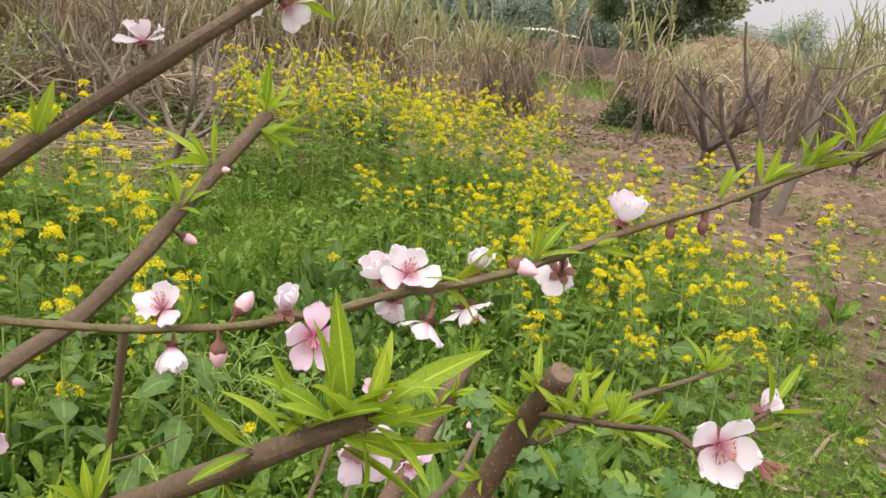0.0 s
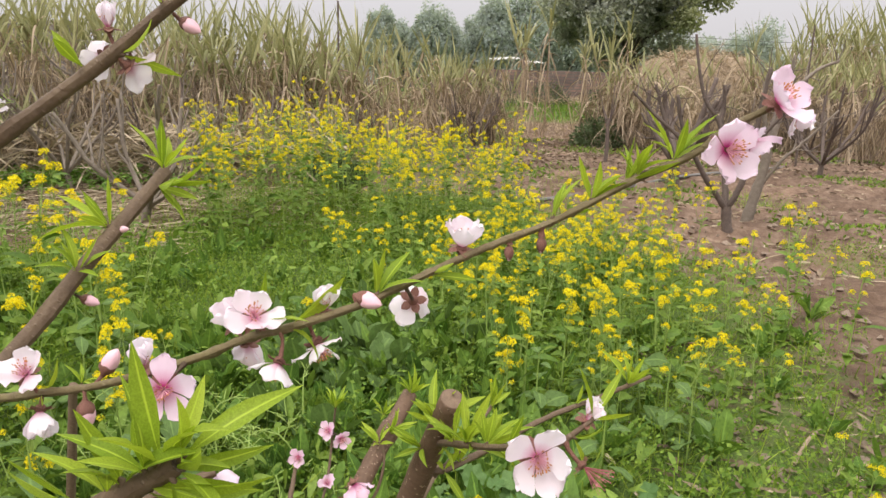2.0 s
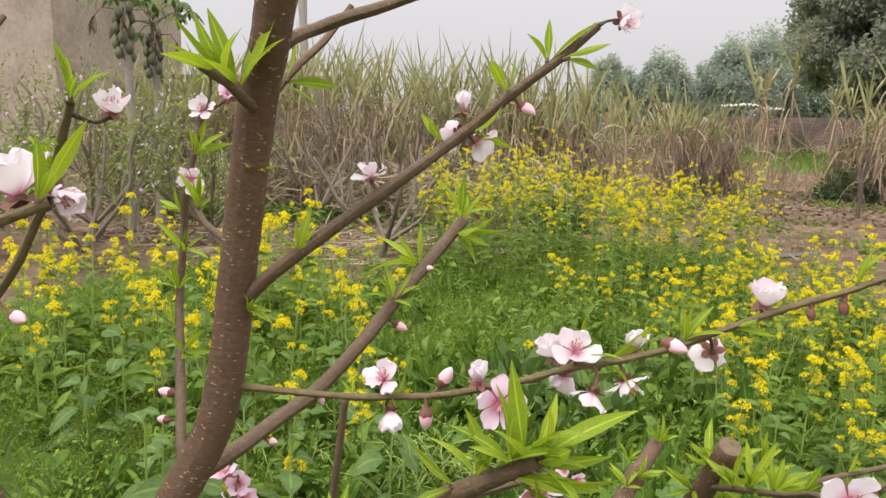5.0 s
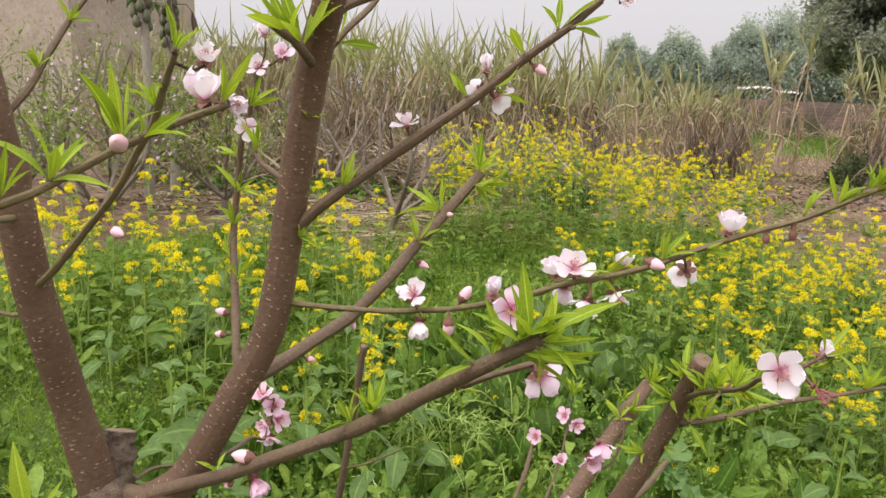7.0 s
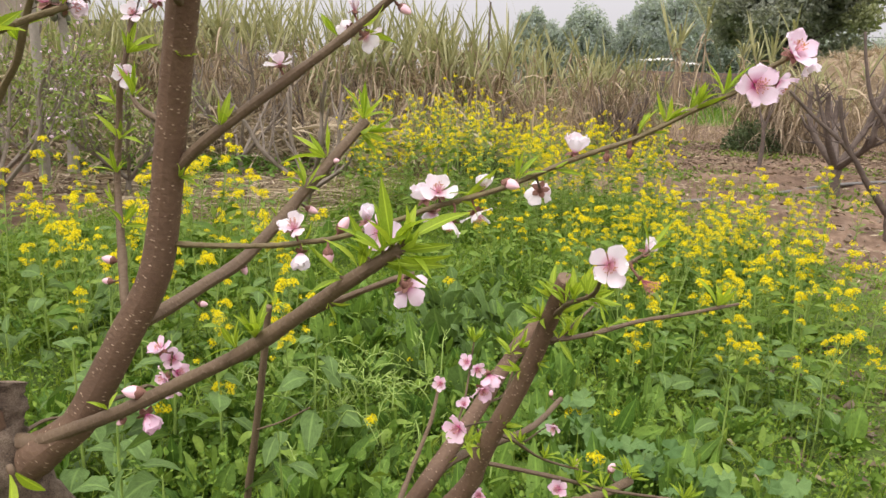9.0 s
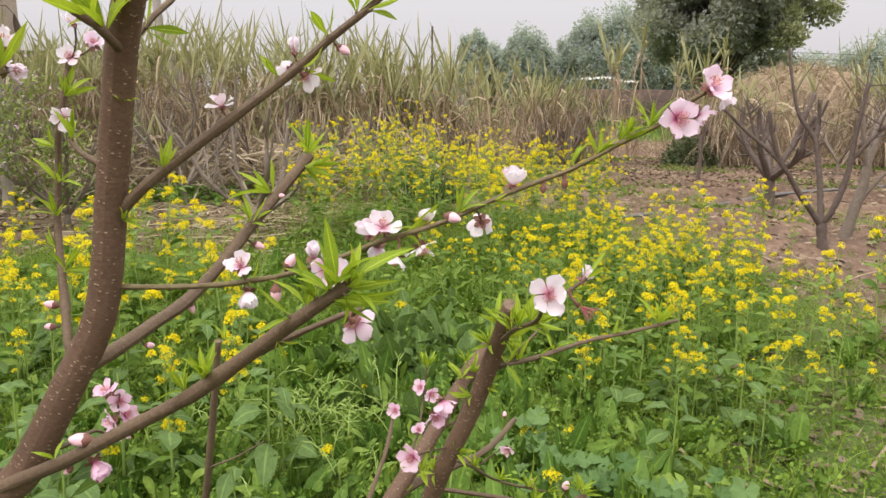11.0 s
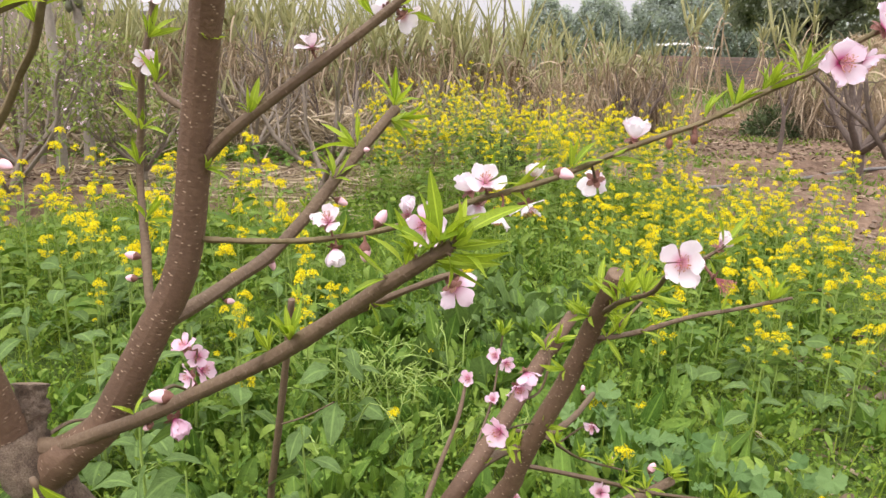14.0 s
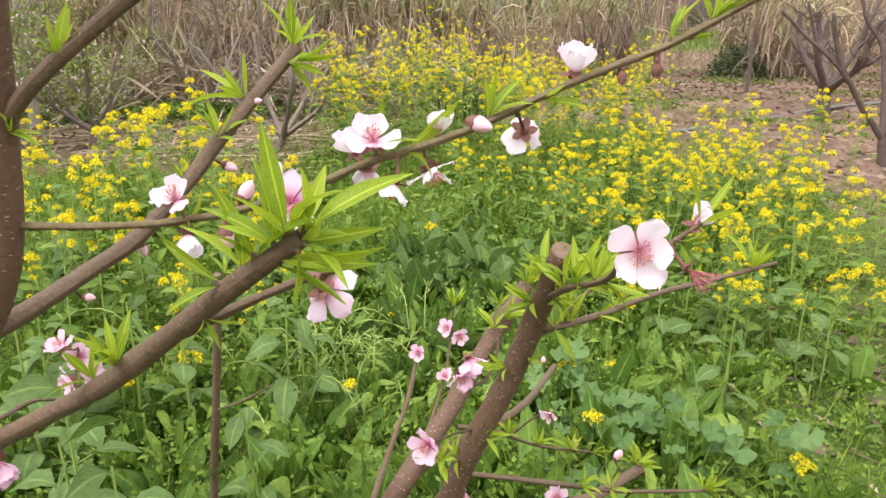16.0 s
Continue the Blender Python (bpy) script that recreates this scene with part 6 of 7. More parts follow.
def litter():
    """Fallen dry cane leaves on the bare soil."""
    rng = np.random.default_rng(25)
    n = 5960
    x = np.r_[rng.normal(-3.6, 1.5, 3200), rng.uniform(1.0, 9.0, 2600), rng.uniform(0.9, 2.4, 160)]
    y = np.r_[rng.normal(8.4, 0.75, 3200), rng.uniform(5.5, 19.0, 2600), rng.uniform(1.7, 3.4, 160)]
    base = np.stack([x, y, lumps(x, y) + 0.012 + 0.03 * rng.random(n)], -1)
    L = rng.uniform(0.12, 0.7, n) * np.r_[np.ones(3200), np.full(2600, 0.24), np.full(160, 0.24)]
    v, f = strips(base, heading(n, -3, 6, rng), L, rng.uniform(0.008, 0.026, n), 0.02, 3, rng)
    stuff("cane_litter", raw_mesh("cane_litter", v, f, STRAW), "pale dry cane leaves strewn on the soil", "litter")
    n = 9200
    x, y = np.r_[rng.uniform(0.6, 10.0, 6500), rng.uniform(-7, -1.5, 2500), rng.uniform(1.2, 3.0, 200)], np.r_[np.r_[rng.uniform(13.0, 19.5, 5200), rng.uniform(5.5, 13.0, 1300)], rng.uniform(7.2, 10.5, 2500), rng.uniform(1.7, 4.5, 200)]
    base = np.stack([x, y, lumps(x, y) + 0.008 + 0.02 * rng.random(n)], -1)
    L = rng.uniform(0.04, 0.13, n)
    v, f, u = blades(base, heading(n, -5, 22, rng), L, L * rng.uniform(0.25, 0.5, n), rng.uniform(-0.3, 0.3, n), (0.2, 1.0, 0.8, 0.1), 0.6, 0, rng)
    stuff("dead_leaves", raw_mesh("dead_leaves", v, f, DEAD_LEAF, u), "curled brown dead leaves scattered on the soil", "litter")
    n = 420
    x, y = np.r_[rng.uniform(1.7, 5.5, 320), rng.uniform(1.6, 2.6, 100)], np.r_[rng.uniform(4.0, 9.0, 320), rng.uniform(2.2, 3.6, 100)]
    s = rng.uniform(0.012, 0.05, n)
    u = np.array([(0, 0, 1), (0, 0, -1), (1, 0, 0), (-1, 0, 0), (0, 1, 0), (0, -1, 0)], float)
    t = np.array([(0, 2, 4), (0, 4, 3), (0, 3, 5), (0, 5, 2), (1, 4, 2), (1, 3, 4), (1, 5, 3), (1, 2, 5)])
    v = np.stack([x, y, lumps(x, y) + s * 0.25], -1)[:, None] + u[None] * s[:, None, None] * rng.uniform(0.6, 1.2, (n, 6, 1)) + rng.normal(0, 0.15, (n, 6, 3)) * s[:, None, None]
    f = (t[None] + (np.arange(n) * 6)[:, None, None]).reshape(-1, 3)
    stuff("soil_clods", raw_mesh("soil_clods", v.reshape(-1, 3), f, CLOD, smooth=False), "dry brown clods on the bare soil", "clods")


litter()


def soil_weeds():
    """Small green weeds in loose patches on the bare soil."""
    rng = np.random.default_rng(29)
    x, y = rng.uniform(1.2, 13.0, 60000), rng.uniform(7.0, 22.0, 60000)
    near = np.sin(1.3 * x + 0.9 * y) + np.sin(2.1 * y - 0.7 * x + 1.0) + 0.8 * np.sin(3.7 * x + 2.6 * y)
    ok = near + rng.normal(0, 0.35, len(x)) > 1.15
    x, y = x[ok][:9000], y[ok][:9000]
    base = np.stack([x, y, lumps(x, y) + 0.005], -1)
    L = rng.uniform(0.03, 0.10, len(x))
    v, f, u = flakes(base, heading(len(x), 5, 75, rng), L, L * rng.uniform(0.25, 0.55, len(x)), rng)
    stuff("soil_weeds", raw_mesh("soil_weeds", v, f, WEED_LEAF, u), "small green weeds in patches on the bare soil", "weeds")


soil_weeds()

# ---- cane thicket ----


def cane_clump(height, stalks, green, spread, seed):
    """Stalks with skirts of dead leaves that arch over and hang, and a fan of long green leaves at the top."""
    rng = np.random.default_rng(seed)
    p = thing("cane_clump", (0, 0, 0), "tall clump of half-dry cane with pale hanging leaves", "cane", "cane clumps behind the field")
    gb, gw, gl, gd, db, dw, dl, dd = [], [], [], [], [], [], [], []
    for k in range(stalks):
        x, y = rng.normal(0, spread, 2)
        h = height * rng.uniform(0.50, 0.84)
        lx, ly = rng.normal(0, 0.17 if rng.random() < 0.75 else 0.6, 2)
        pts = [np.array([x, y, -0.03]), np.array([x + lx * h * 0.35, y + ly * h * 0.35, h * 0.5]), np.array([x + lx * h, y + ly * h, h * 0.95])]
        part("stalk", tube_mesh("stalk", pts, (0.015, 0.009), [CANE_STALK], 5, 0.3, 0.03, seed + k), p)
        line, _ = smooth_line(pts, (1, 1), 0.05)
        fresh = rng.random() < green
        for j in range(26):
            s = rng.uniform(0.12, 1.0) ** 0.8
            q = line[int(s * (len(line) - 1))]
            a = rng.uniform(0, 2 * np.pi)
            if rng.random() < 0.45:
                db.append(q), dw.append((np.cos(a) * 0.3, np.sin(a) * 0.3, rng.uniform(-1.2, -0.5))), dd.append(rng.uniform(0.0, 0.3))
            else:
                db.append(q), dw.append((np.cos(a) * 0.7, np.sin(a) * 0.7, rng.uniform(0.0, 1.0))), dd.append(rng.uniform(0.7, 1.9))
            dl.append(min(rng.uniform(0.35, 0.95), 0.15 + 1.2 * q[2]))
        for j in range(9 if fresh else 2):
            a = rng.uniform(0, 2 * np.pi)
            q = line[-1 - int(rng.uniform(0, 0.16) * len(line))]
            gb.append(q), gw.append((np.cos(a) * 0.38, np.sin(a) * 0.38, rng.uniform(0.7, 1.3))), gl.append(height * rng.uniform(0.24, 0.46)), gd.append(rng.uniform(0.05, 0.35) if rng.random() < 0.55 else rng.uniform(0.4, 1.1))
    n = stalks * 10
    b = rng.normal(0, spread * 1.25, (n, 3)) * (1, 1, 0)
    b[:, 2] = rng.uniform(0.0, 0.35, n) * height
    tw, tf = strips(b, heading(n, 20, 88, rng), height * rng.uniform(0.12, 0.36, n), rng.uniform(0.005, 0.013, n), rng.uniform(-0.1, 0.25, n), 4, rng)
    tw[:, 2] = np.maximum(tw[:, 2], 0.01)
    tagged(part("undergrowth", raw_mesh("undergrowth", tw, tf, BRUSH), p, "tangle of dead brown twigs"), kind="stuff")
    v, f = strips(np.array(db), dw, dl, 0.012 + 0.030 * rng.random(len(db)) ** 1.3, dd, 6, rng)
    v[:, 2] = np.maximum(v[:, 2], 0.01)
    tagged(part("dry_leaves", raw_mesh("dry_leaves", v, f, DRY_BLADE), p, "pale dry hanging leaves"), kind="stuff")
    if gb:
        v, f = strips(np.array(gb), gw, gl, rng.uniform(0.026, 0.054, len(gb)), gd, 7, rng)
        tagged(part("green_leaves", raw_mesh("green_leaves", v, f, GREEN_BLADE), p, "yellowish green upright leaves"), kind="stuff")
    return p


CANES = [cane_clump(2.9, 11, 0.65, 0.34, 201), cane_clump(3.2, 10, 0.75, 0.30, 202), cane_clump(2.4, 13, 0.35, 0.40, 203), cane_clump(2.0, 13, 0.12, 0.44, 204), cane_clump(2.8, 9, 0.75, 0.24, 205), cane_clump(2.7, 3, 1.0, 0.12, 206), cane_clump(2.2, 15, 0.04, 0.42, 207)]
PLACED = set()


def put_cane(k, x, y, s=1.0):
    m = Matrix.Translation((x, y, 0)) @ Matrix.Rotation(random.uniform(0, 6.28), 4, "Z") @ Matrix.Scale(s, 4)
    if k in PLACED:
        copy_thing(CANES[k], m)
    else:
        PLACED.add(k)
        CANES[k].matrix_basis = m


for k in range(40):
    x = -9.8 + 8.7 * (k + random.random()) / 40
    put_cane(random.choice((0, 1, 2, 6, 4, 0, 1)), x, 11.5 + random.uniform(-0.5, 1.8) + 0.22 * max(0.0, x + 6), random.uniform(0.84, 1.20))
for x, y, k, s in ((-2.7, 12.6, 0, 1.0), (-2.35, 13.2, 2, 0.98), (-2.0, 12.8, 4, 0.9), (-1.65, 13.5, 6, 0.95), (-1.3, 13.1, 0, 0.78), (-0.95, 13.9, 2, 0.85), (-0.7, 14.6, 6, 0.8)):
    put_cane(k, x, y, s)
for k in range(23):
    x = -8.8 + 7.4 * random.random()
    put_cane(random.choice((3, 6, 6)), x, 10.8 + random.uniform(-0.4, 0.5) + 0.22 * max(0.0, x + 6), random.uniform(0.45, 0.75))
for x, y, k, s in ((-1.05, 19.6, 5, 0.9), (-0.75, 20.6, 5, 0.8), (-0.35, 19.4, 6, 0.7), (-0.15, 20.4, 5, 0.85)):
    put_cane(k, x, y, s * 1.2)
for x, y, k, s in ((0.30, 17.6, 2, 0.95), (0.55, 18.4, 6, 1.0), (0.75, 17.5, 0, 0.82), (1.00, 18.3, 2, 1.0), (1.15, 17.4, 6, 0.95), (1.45, 18.0, 0, 0.74), (1.85, 17.8, 6, 0.7), (0.20, 16.9, 3, 0.7)):
    put_cane(k, x, y, s * 1.08)
for x, y, k, s in ((3.45, 20.8, 5, 1.15), (4.25, 18.4, 5, 0.9), (4.80, 18.1, 6, 1.0), (5.05, 18.3, 5, 1.0), (5.25, 17.9, 6, 1.0), (5.45, 18.4, 6, 1.0), (5.65, 18.0, 6, 0.95), (5.0, 17.6, 3, 0.8)):
    put_cane(k, x, y, s * 1.15)
for k in range(11):
    put_cane(random.choice((3, 6, 2)), 6.6 + 6.6 * (k + random.random()) / 11, 22.6 + random.uniform(-0.8, 1.0), random.uniform(0.75, 1.0))
for x, y, k, s in ((7.35, 20.6, 5, 0.95), (9.6, 21.2, 5, 0.95), (11.2, 20.8, 5, 1.0)):
    put_cane(k, x, y, s)
for k in range(6):
    put_cane(random.choice((6, 2, 3)), 8.6 + 4.2 * random.random(), 14.5 + random.uniform(-0.6, 1.8), random.uniform(0.75, 1.0))
for k in range(11):
    put_cane(random.choice((6, 2, 0, 6)), 8.3 + 6.5 * (k + random.random()) / 11, 18.0 + random.uniform(-1.0, 1.5), random.uniform(0.95, 1.2))
for k in range(13):
    put_cane((0, 4, 2, 1)[k % 4], 14.2 + 6.0 * (k + random.random()) / 13, 26.6 + random.uniform(-0.6, 1.8), random.uniform(1.25, 1.85))


def thicket_floor():
    """Green grass and broken leaves among the feet of the canes."""
    rng = np.random.default_rng(208)
    n = 3400
    x = rng.uniform(-9.5, -1.0, n)
    y = rng.normal(10.9, 0.5, n) + 0.22 * np.maximum(0.0, x + 6)
    keep = np.sin(1.9 * x + 0.7) + 0.6 * np.sin(4.3 * x) > -0.1
    base = np.stack([x, y, 0 * x], -1)[keep]
    n = len(base)
    v, f = strips(base, heading(n, 45, 88, rng), rng.uniform(0.3, 0.95, n), rng.uniform(0.010, 0.022, n), rng.uniform(0.1, 0.7, n), 5, rng)
    stuff("thicket_grass", raw_mesh("thicket_grass", v, f, GREEN_BLADE), "rank green grass at the feet of the canes", "grass")
    n = 4200
    x = rng.uniform(-9.0, -1.2, n)
    y = rng.normal(10.3, 0.45, n) + 0.22 * np.maximum(0.0, x + 6)
    base = np.stack([x, y, rng.uniform(0.02, 0.85, n) ** 1.4], -1)
    v, f = strips(base, heading(n, -35, 40, rng), rng.uniform(0.3, 0.9, n), rng.uniform(0.012, 0.034, n), 0.15, 4, rng)
    v[:, 2] = np.maximum(v[:, 2], 0.01)
    stuff("cane_trash", raw_mesh("cane_trash", v, f, STRAW), "heaped pale broken cane leaves", "litter")


thicket_floor()

# ---- bare orchard trees ----


def bare_tree(at, height, limbs, seed, name="bare_tree", label="pruned leafless orchard tree with dark forked limbs", flowers=0, thick=1.0, bark=None, low=0.10):
    rng = np.random.default_rng(seed)
    bark = bark or BAREBARK
    p = thing(name, at, label, "tree", "orchard trees")
    fork = np.array([rng.normal(0, 0.05), rng.normal(0, 0.05), height * low])
    part("trunk", tube_mesh("trunk", [(0, 0, -0.05), fork * (0.5, 0.5, 0.5), fork + (0, 0, 0.03)], (0.075 * thick, 0.055 * thick), [bark], 10, 0.05, 0.06, seed), p)
    ends = []
    for k in range(limbs):
        a = 2 * np.pi * (k + rng.uniform(-0.25, 0.25)) / limbs
        out = height * rng.uniform(0.24, 0.44)
        e = fork + np.array([np.cos(a) * out, np.sin(a) * out, height * rng.uniform(0.42, 0.70)])
        m = (fork + e) / 2 + np.array([np.cos(a), np.sin(a), -0.5]) * 0.10 * height * rng.uniform(0.3, 1.0)
        kink = m + (e - m) * 0.5 + rng.normal(0, 0.025 * height, 3)
        path = [fork * 0.95, m, kink, e]
        pieces = [tube_arrays(path, (0.042 * thick, 0.034 * thick, 0.029 * thick, 0.023 * thick), 8, 0.06, 0.07, seed + k, True)]
        line, _ = smooth_line(path, (1, 1), 0.04)
        for j in range(rng.integers(2, 5)):
            b = line[int(rng.uniform(0.25, 0.85) * (len(line) - 1))]
            d = unit(np.array([np.cos(a), np.sin(a), 1.5]) + rng.normal(0, 0.6, 3))
            L = height * rng.uniform(0.12, 0.30)
            q = b + d * L * 0.55 + rng.normal(0, 0.03, 3)
            t = q + unit(d + (0, 0, 0.6)) * L * 0.5
            pieces.append(tube_arrays([b, q, t], (0.021 * thick, 0.013 * thick), 6, 0.06, 0.07, seed + 7 * j, True))
            ends += [q, t]
        for j in range(rng.integers(5, 9)):
            b = line[int(rng.uniform(0.25, 1.0) * (len(line) - 1))]
            d = unit(np.array([np.cos(a), np.sin(a), 1.1]) + rng.normal(0, 0.7, 3))
            L = height * rng.uniform(0.10, 0.30)
            q = b + d * L * 0.55 + rng.normal(0, 0.02, 3)
            t = q + unit(d + (0, 0, 0.5)) * L * 0.5
            pieces.append(tube_arrays([b, q, t], (0.008 * thick, 0.0025), 4, 0.08, 0.05, seed + j))
            ends += [q, t]
            for i in range(2):
                w = b + (q - b) * rng.uniform(0.3, 1.0)
                s = w + unit(d + rng.normal(0, 0.8, 3)) * L * 0.35
                pieces.append(tube_arrays([w, s], (0.004, 0.0018), 3, 0.2))
                ends.append(s)
        v, f, u, mt = joined(pieces)
        part("limb", raw_mesh("limb", v, f, [bark, CUTWOOD], u, mt), p)
    if flowers:
        c = np.array(ends)[rng.integers(0, len(ends), flowers)] + rng.normal(0, 0.05, (flowers, 3))
        w = heading(flowers, -20, 80, rng)
        u_ = unit(np.cross(w, rng.standard_normal((flowers, 3))))
        s_ = np.cross(w, u_)
        quads = []
        for k in range(5):
            a = 2 * np.pi * k / 5
            d, e = np.cos(a) * u_ + np.sin(a) * s_, -np.sin(a) * u_ + np.cos(a) * s_
            quads.append(np.stack([c, c + (d * 0.8 - e * 0.5 + w * 0.3) * 0.016, c + (d * 1.25 + w * 0.35) * 0.016, c + (d * 0.8 + e * 0.5 + w * 0.3) * 0.016], 1))
        v = np.stack(quads, 1).reshape(-1, 3)
        uv = np.tile(np.array([(0.5, 0.1), (0, 0.6), (0.5, 1), (1, 0.6)]), (len(v) // 4, 1))
        part("blossoms", raw_mesh("blossoms", v, np.arange(len(v)).reshape(-1, 4), PETAL_PINK, uv), p, "small pale pink blossoms")
        c = np.array(ends)[rng.integers(0, len(ends), 1300)] + rng.normal(0, 0.10, (1300, 3))
        v, f, u = blades(c, heading(len(c), -20, 80, rng), rng.uniform(0.05, 0.11, len(c)), 0.026, 0.2, LANCE, 0.3, 0, rng)
        part("foliage", raw_mesh("foliage", v, f, SPRIG, u), p, "sparse young green leaves")
    return p


def slim_tree(at):
    p = thing("bare_tree", at, "thin leafless sapling with a straight dark stem", "tree", "orchard trees")
    part("trunk", tube_mesh("trunk", [(0, 0, -0.05), (0.02, 0, 0.4), (0.0, 0, 0.75), (0.03, 0, 0.9)], (0.046, 0.028), [BAREBARK], 9, 0.06, 0.05, 61), p)
    for k, (dx, dy, h) in enumerate(((-0.16, 0.1, 1.35), (0.06, -0.1, 1.5), (0.20, 0.12, 1.25), (0.12, -0.05, 1.4), (-0.08, 0.2, 1.15))):
        part("limb", tube_mesh("limb", [(0.01, 0, 0.65 + 0.04 * k), (dx * 0.45, dy * 0.5, 0.98), (dx, dy, h)], (0.016, 0.006), [BAREBARK], 7, 0.08, 0.06, 62 + k), p)




def forked_tree(at):
    """The pruned tree by the mustard: limbs cut off square, with a few upright shoots left on."""
    p = thing("bare_tree", at, "pruned leafless fruit tree with thick forked limbs", "tree", "orchard trees")
    part("trunk", tube_mesh("trunk", [(0, 0, -0.06), (-0.04, 0, 0.14), (-0.06, 0, 0.30)], (0.072, 0.055, 0.048), [BAREBARK], 12, 0.04, 0.07, 71), p)
    rng = np.random.default_rng(301)
    rows = (
        (((-0.06, 0, 0.26), (-0.36, -0.08, 0.62), (-0.62, -0.15, 0.96), (-1.02, -0.15, 1.30), (-1.26, -0.17, 1.52)), (0.0359, 0.0140)),
        (((-0.62, -0.15, 0.96), (-0.73, -0.2, 1.22), (-0.80, -0.22, 1.49)), (0.0234, 0.0187)),
        (((-0.86, -0.15, 1.16), (-0.93, -0.13, 1.36), (-1.01, -0.12, 1.59)), (0.0187, 0.0140)),
        (((-0.06, 0, 0.26), (-0.08, 0.12, 0.71), (-0.15, 0.2, 1.17), (-0.33, 0.24, 1.44), (-0.44, 0.26, 1.83), (-0.49, 0.28, 2.13)), (0.0374, 0.0125)),
        (((-0.15, 0.2, 1.17), (-0.12, 0.23, 1.38), (-0.13, 0.25, 1.60)), (0.0234, 0.0203)),
        (((-0.05, 0, 0.28), (0.0, -0.06, 0.42), (0.09, -0.1, 0.78), (0.12, -0.14, 1.31), (0.17, -0.16, 1.78)), (0.0359, 0.0203)),
        (((0.10, -0.1, 0.95), (0.26, -0.2, 1.22), (0.48, -0.28, 1.50)), (0.0218, 0.0140)),
    )
    for k, (line, r) in enumerate(rows):
        pieces = [tube_arrays(line, r, 10, 0.04, 0.07, 80 + k, True)]
        c, _ = smooth_line(line, (1, 1), 0.03)
        for j in range(6):
            b = c[int(rng.uniform(0.3, 1.0) * (len(c) - 1))]
            d = unit(rng.normal(0, 0.6, 3) + (0, 0, 0.9))
            e = b + d * rng.uniform(0.12, 0.45)
            pieces.append(tube_arrays([b, (b + e) / 2 + rng.normal(0, 0.015, 3), e], (0.007, 0.0025), 5, 0.08, 0.05, j))
        v, f, u, m = joined(pieces)
        part("limb", raw_mesh("limb", v, f, [BAREBARK, CUTWOOD], u, m), p)


def leaning_tree(at):
    """The pale-barked tree beside it, leaning away."""
    p = thing("bare_tree", at, "pruned pale-barked fruit tree leaning outwards", "tree", "orchard trees")
    part("trunk", tube_mesh("trunk", [(0, 0, -0.06), (0.05, 0, 0.26), (0.13, 0, 0.60), (0.16, 0, 0.88)], (0.070, 0.060, 0.055, 0.050), [THIN_BARK], 12, 0.04, 0.07, 72), p)
    rng = np.random.default_rng(309)
    rows = (
        (((0.16, 0, 0.86), (0.32, 0.02, 1.44), (0.60, 0.05, 1.77), (0.87, 0.06, 1.90)), (0.0312, 0.0156)),
        (((0.16, 0, 0.86), (0.04, -0.05, 1.30), (0.01, -0.06, 1.60), (0.05, -0.06, 1.80)), (0.0281, 0.0203)),
        (((0.10, 0, 0.45), (0.30, -0.10, 0.80), (0.44, -0.14, 0.95), (0.80, -0.20, 1.36)), (0.0234, 0.0109)),
        (((0.26, 0.02, 1.20), (0.36, 0.10, 1.55), (0.38, 0.12, 1.95)), (0.0203, 0.0140)),
        (((0.16, 0, 0.90), (0.30, 0.22, 1.30), (0.55, 0.40, 1.62)), (0.0234, 0.0156)),
    )
    for k, (line, r) in enumerate(rows):
        pieces = [tube_arrays(line, r, 10, 0.04, 0.07, 90 + k, True)]
        c, _ = smooth_line(line, (1, 1), 0.03)
        for j in range(9):
            b = c[int(rng.uniform(0.3, 1.0) * (len(c) - 1))]
            d = unit(rng.normal(0, 0.7, 3) + (0.2, 0, 0.6))
            e = b + d * rng.uniform(0.12, 0.42)
            pieces.append(tube_arrays([b, (b + e) / 2 + rng.normal(0, 0.015, 3), e], (0.007, 0.0025), 5, 0.08, 0.05, j))
        v, f, u, m = joined(pieces)
        part("limb", raw_mesh("limb", v, f, [THIN_BARK, CUTWOOD], u, m), p)


forked_tree((3.53, 7.7, 0))
leaning_tree((3.89, 8.1, 0))
bare_tree((7.28, 12.7, 0), 2.4, 6, 302, thick=0.75)
bare_tree((4.0, 10.9, 0), 1.95, 5, 303, thick=1.25, low=0.22)
slim_tree((3.68, 14.0, 0))
bare_tree((-2.9, 7.6, 0), 1.9, 5, 305, thick=0.7, bark=THIN_BARK)
bare_tree((-4.6, 9.6, 0), 2.3, 6, 306, thick=0.6, bark=THIN_BARK)
bare_tree((9.4, 11.0, 0), 2.6, 6, 307, thick=0.75)
for k, (x, y, h) in enumerate(((-7.9, 10.3, 1.9), (-6.7, 10.5, 2.1), (-5.6, 10.3, 1.7), (-3.9, 10.7, 2.2), (-2.7, 11.0, 1.9), (-1.7, 11.4, 2.1), (0.7, 16.6, 2.1), (1.3, 16.8, 1.8), (7.6, 17.2, 2.6), (9.0, 16.4, 2.4), (10.6, 17.4, 2.9), (12.2, 18.4, 3.0))):
    bare_tree((x, y, 0), h, 4, 320 + k, "bare_shrub", "leafless twiggy shrub among the dry canes", 0, 0.5, (THIN_BARK, BAREBARK)[k % 2], 0.06)
for k, (x, y, h) in enumerate(((-5.5, 5.7, 2.0), (-6.9, 5.9, 2.3), (-8.3, 7.4, 2.6), (-5.2, 7.6, 1.7))):
    bare_tree((x, y, 0), h, 6, 340 + k, "flowering_tree", "young orchard tree with thin twigs, fresh leaves and blossoms", 60, 0.55, THIN_BARK)
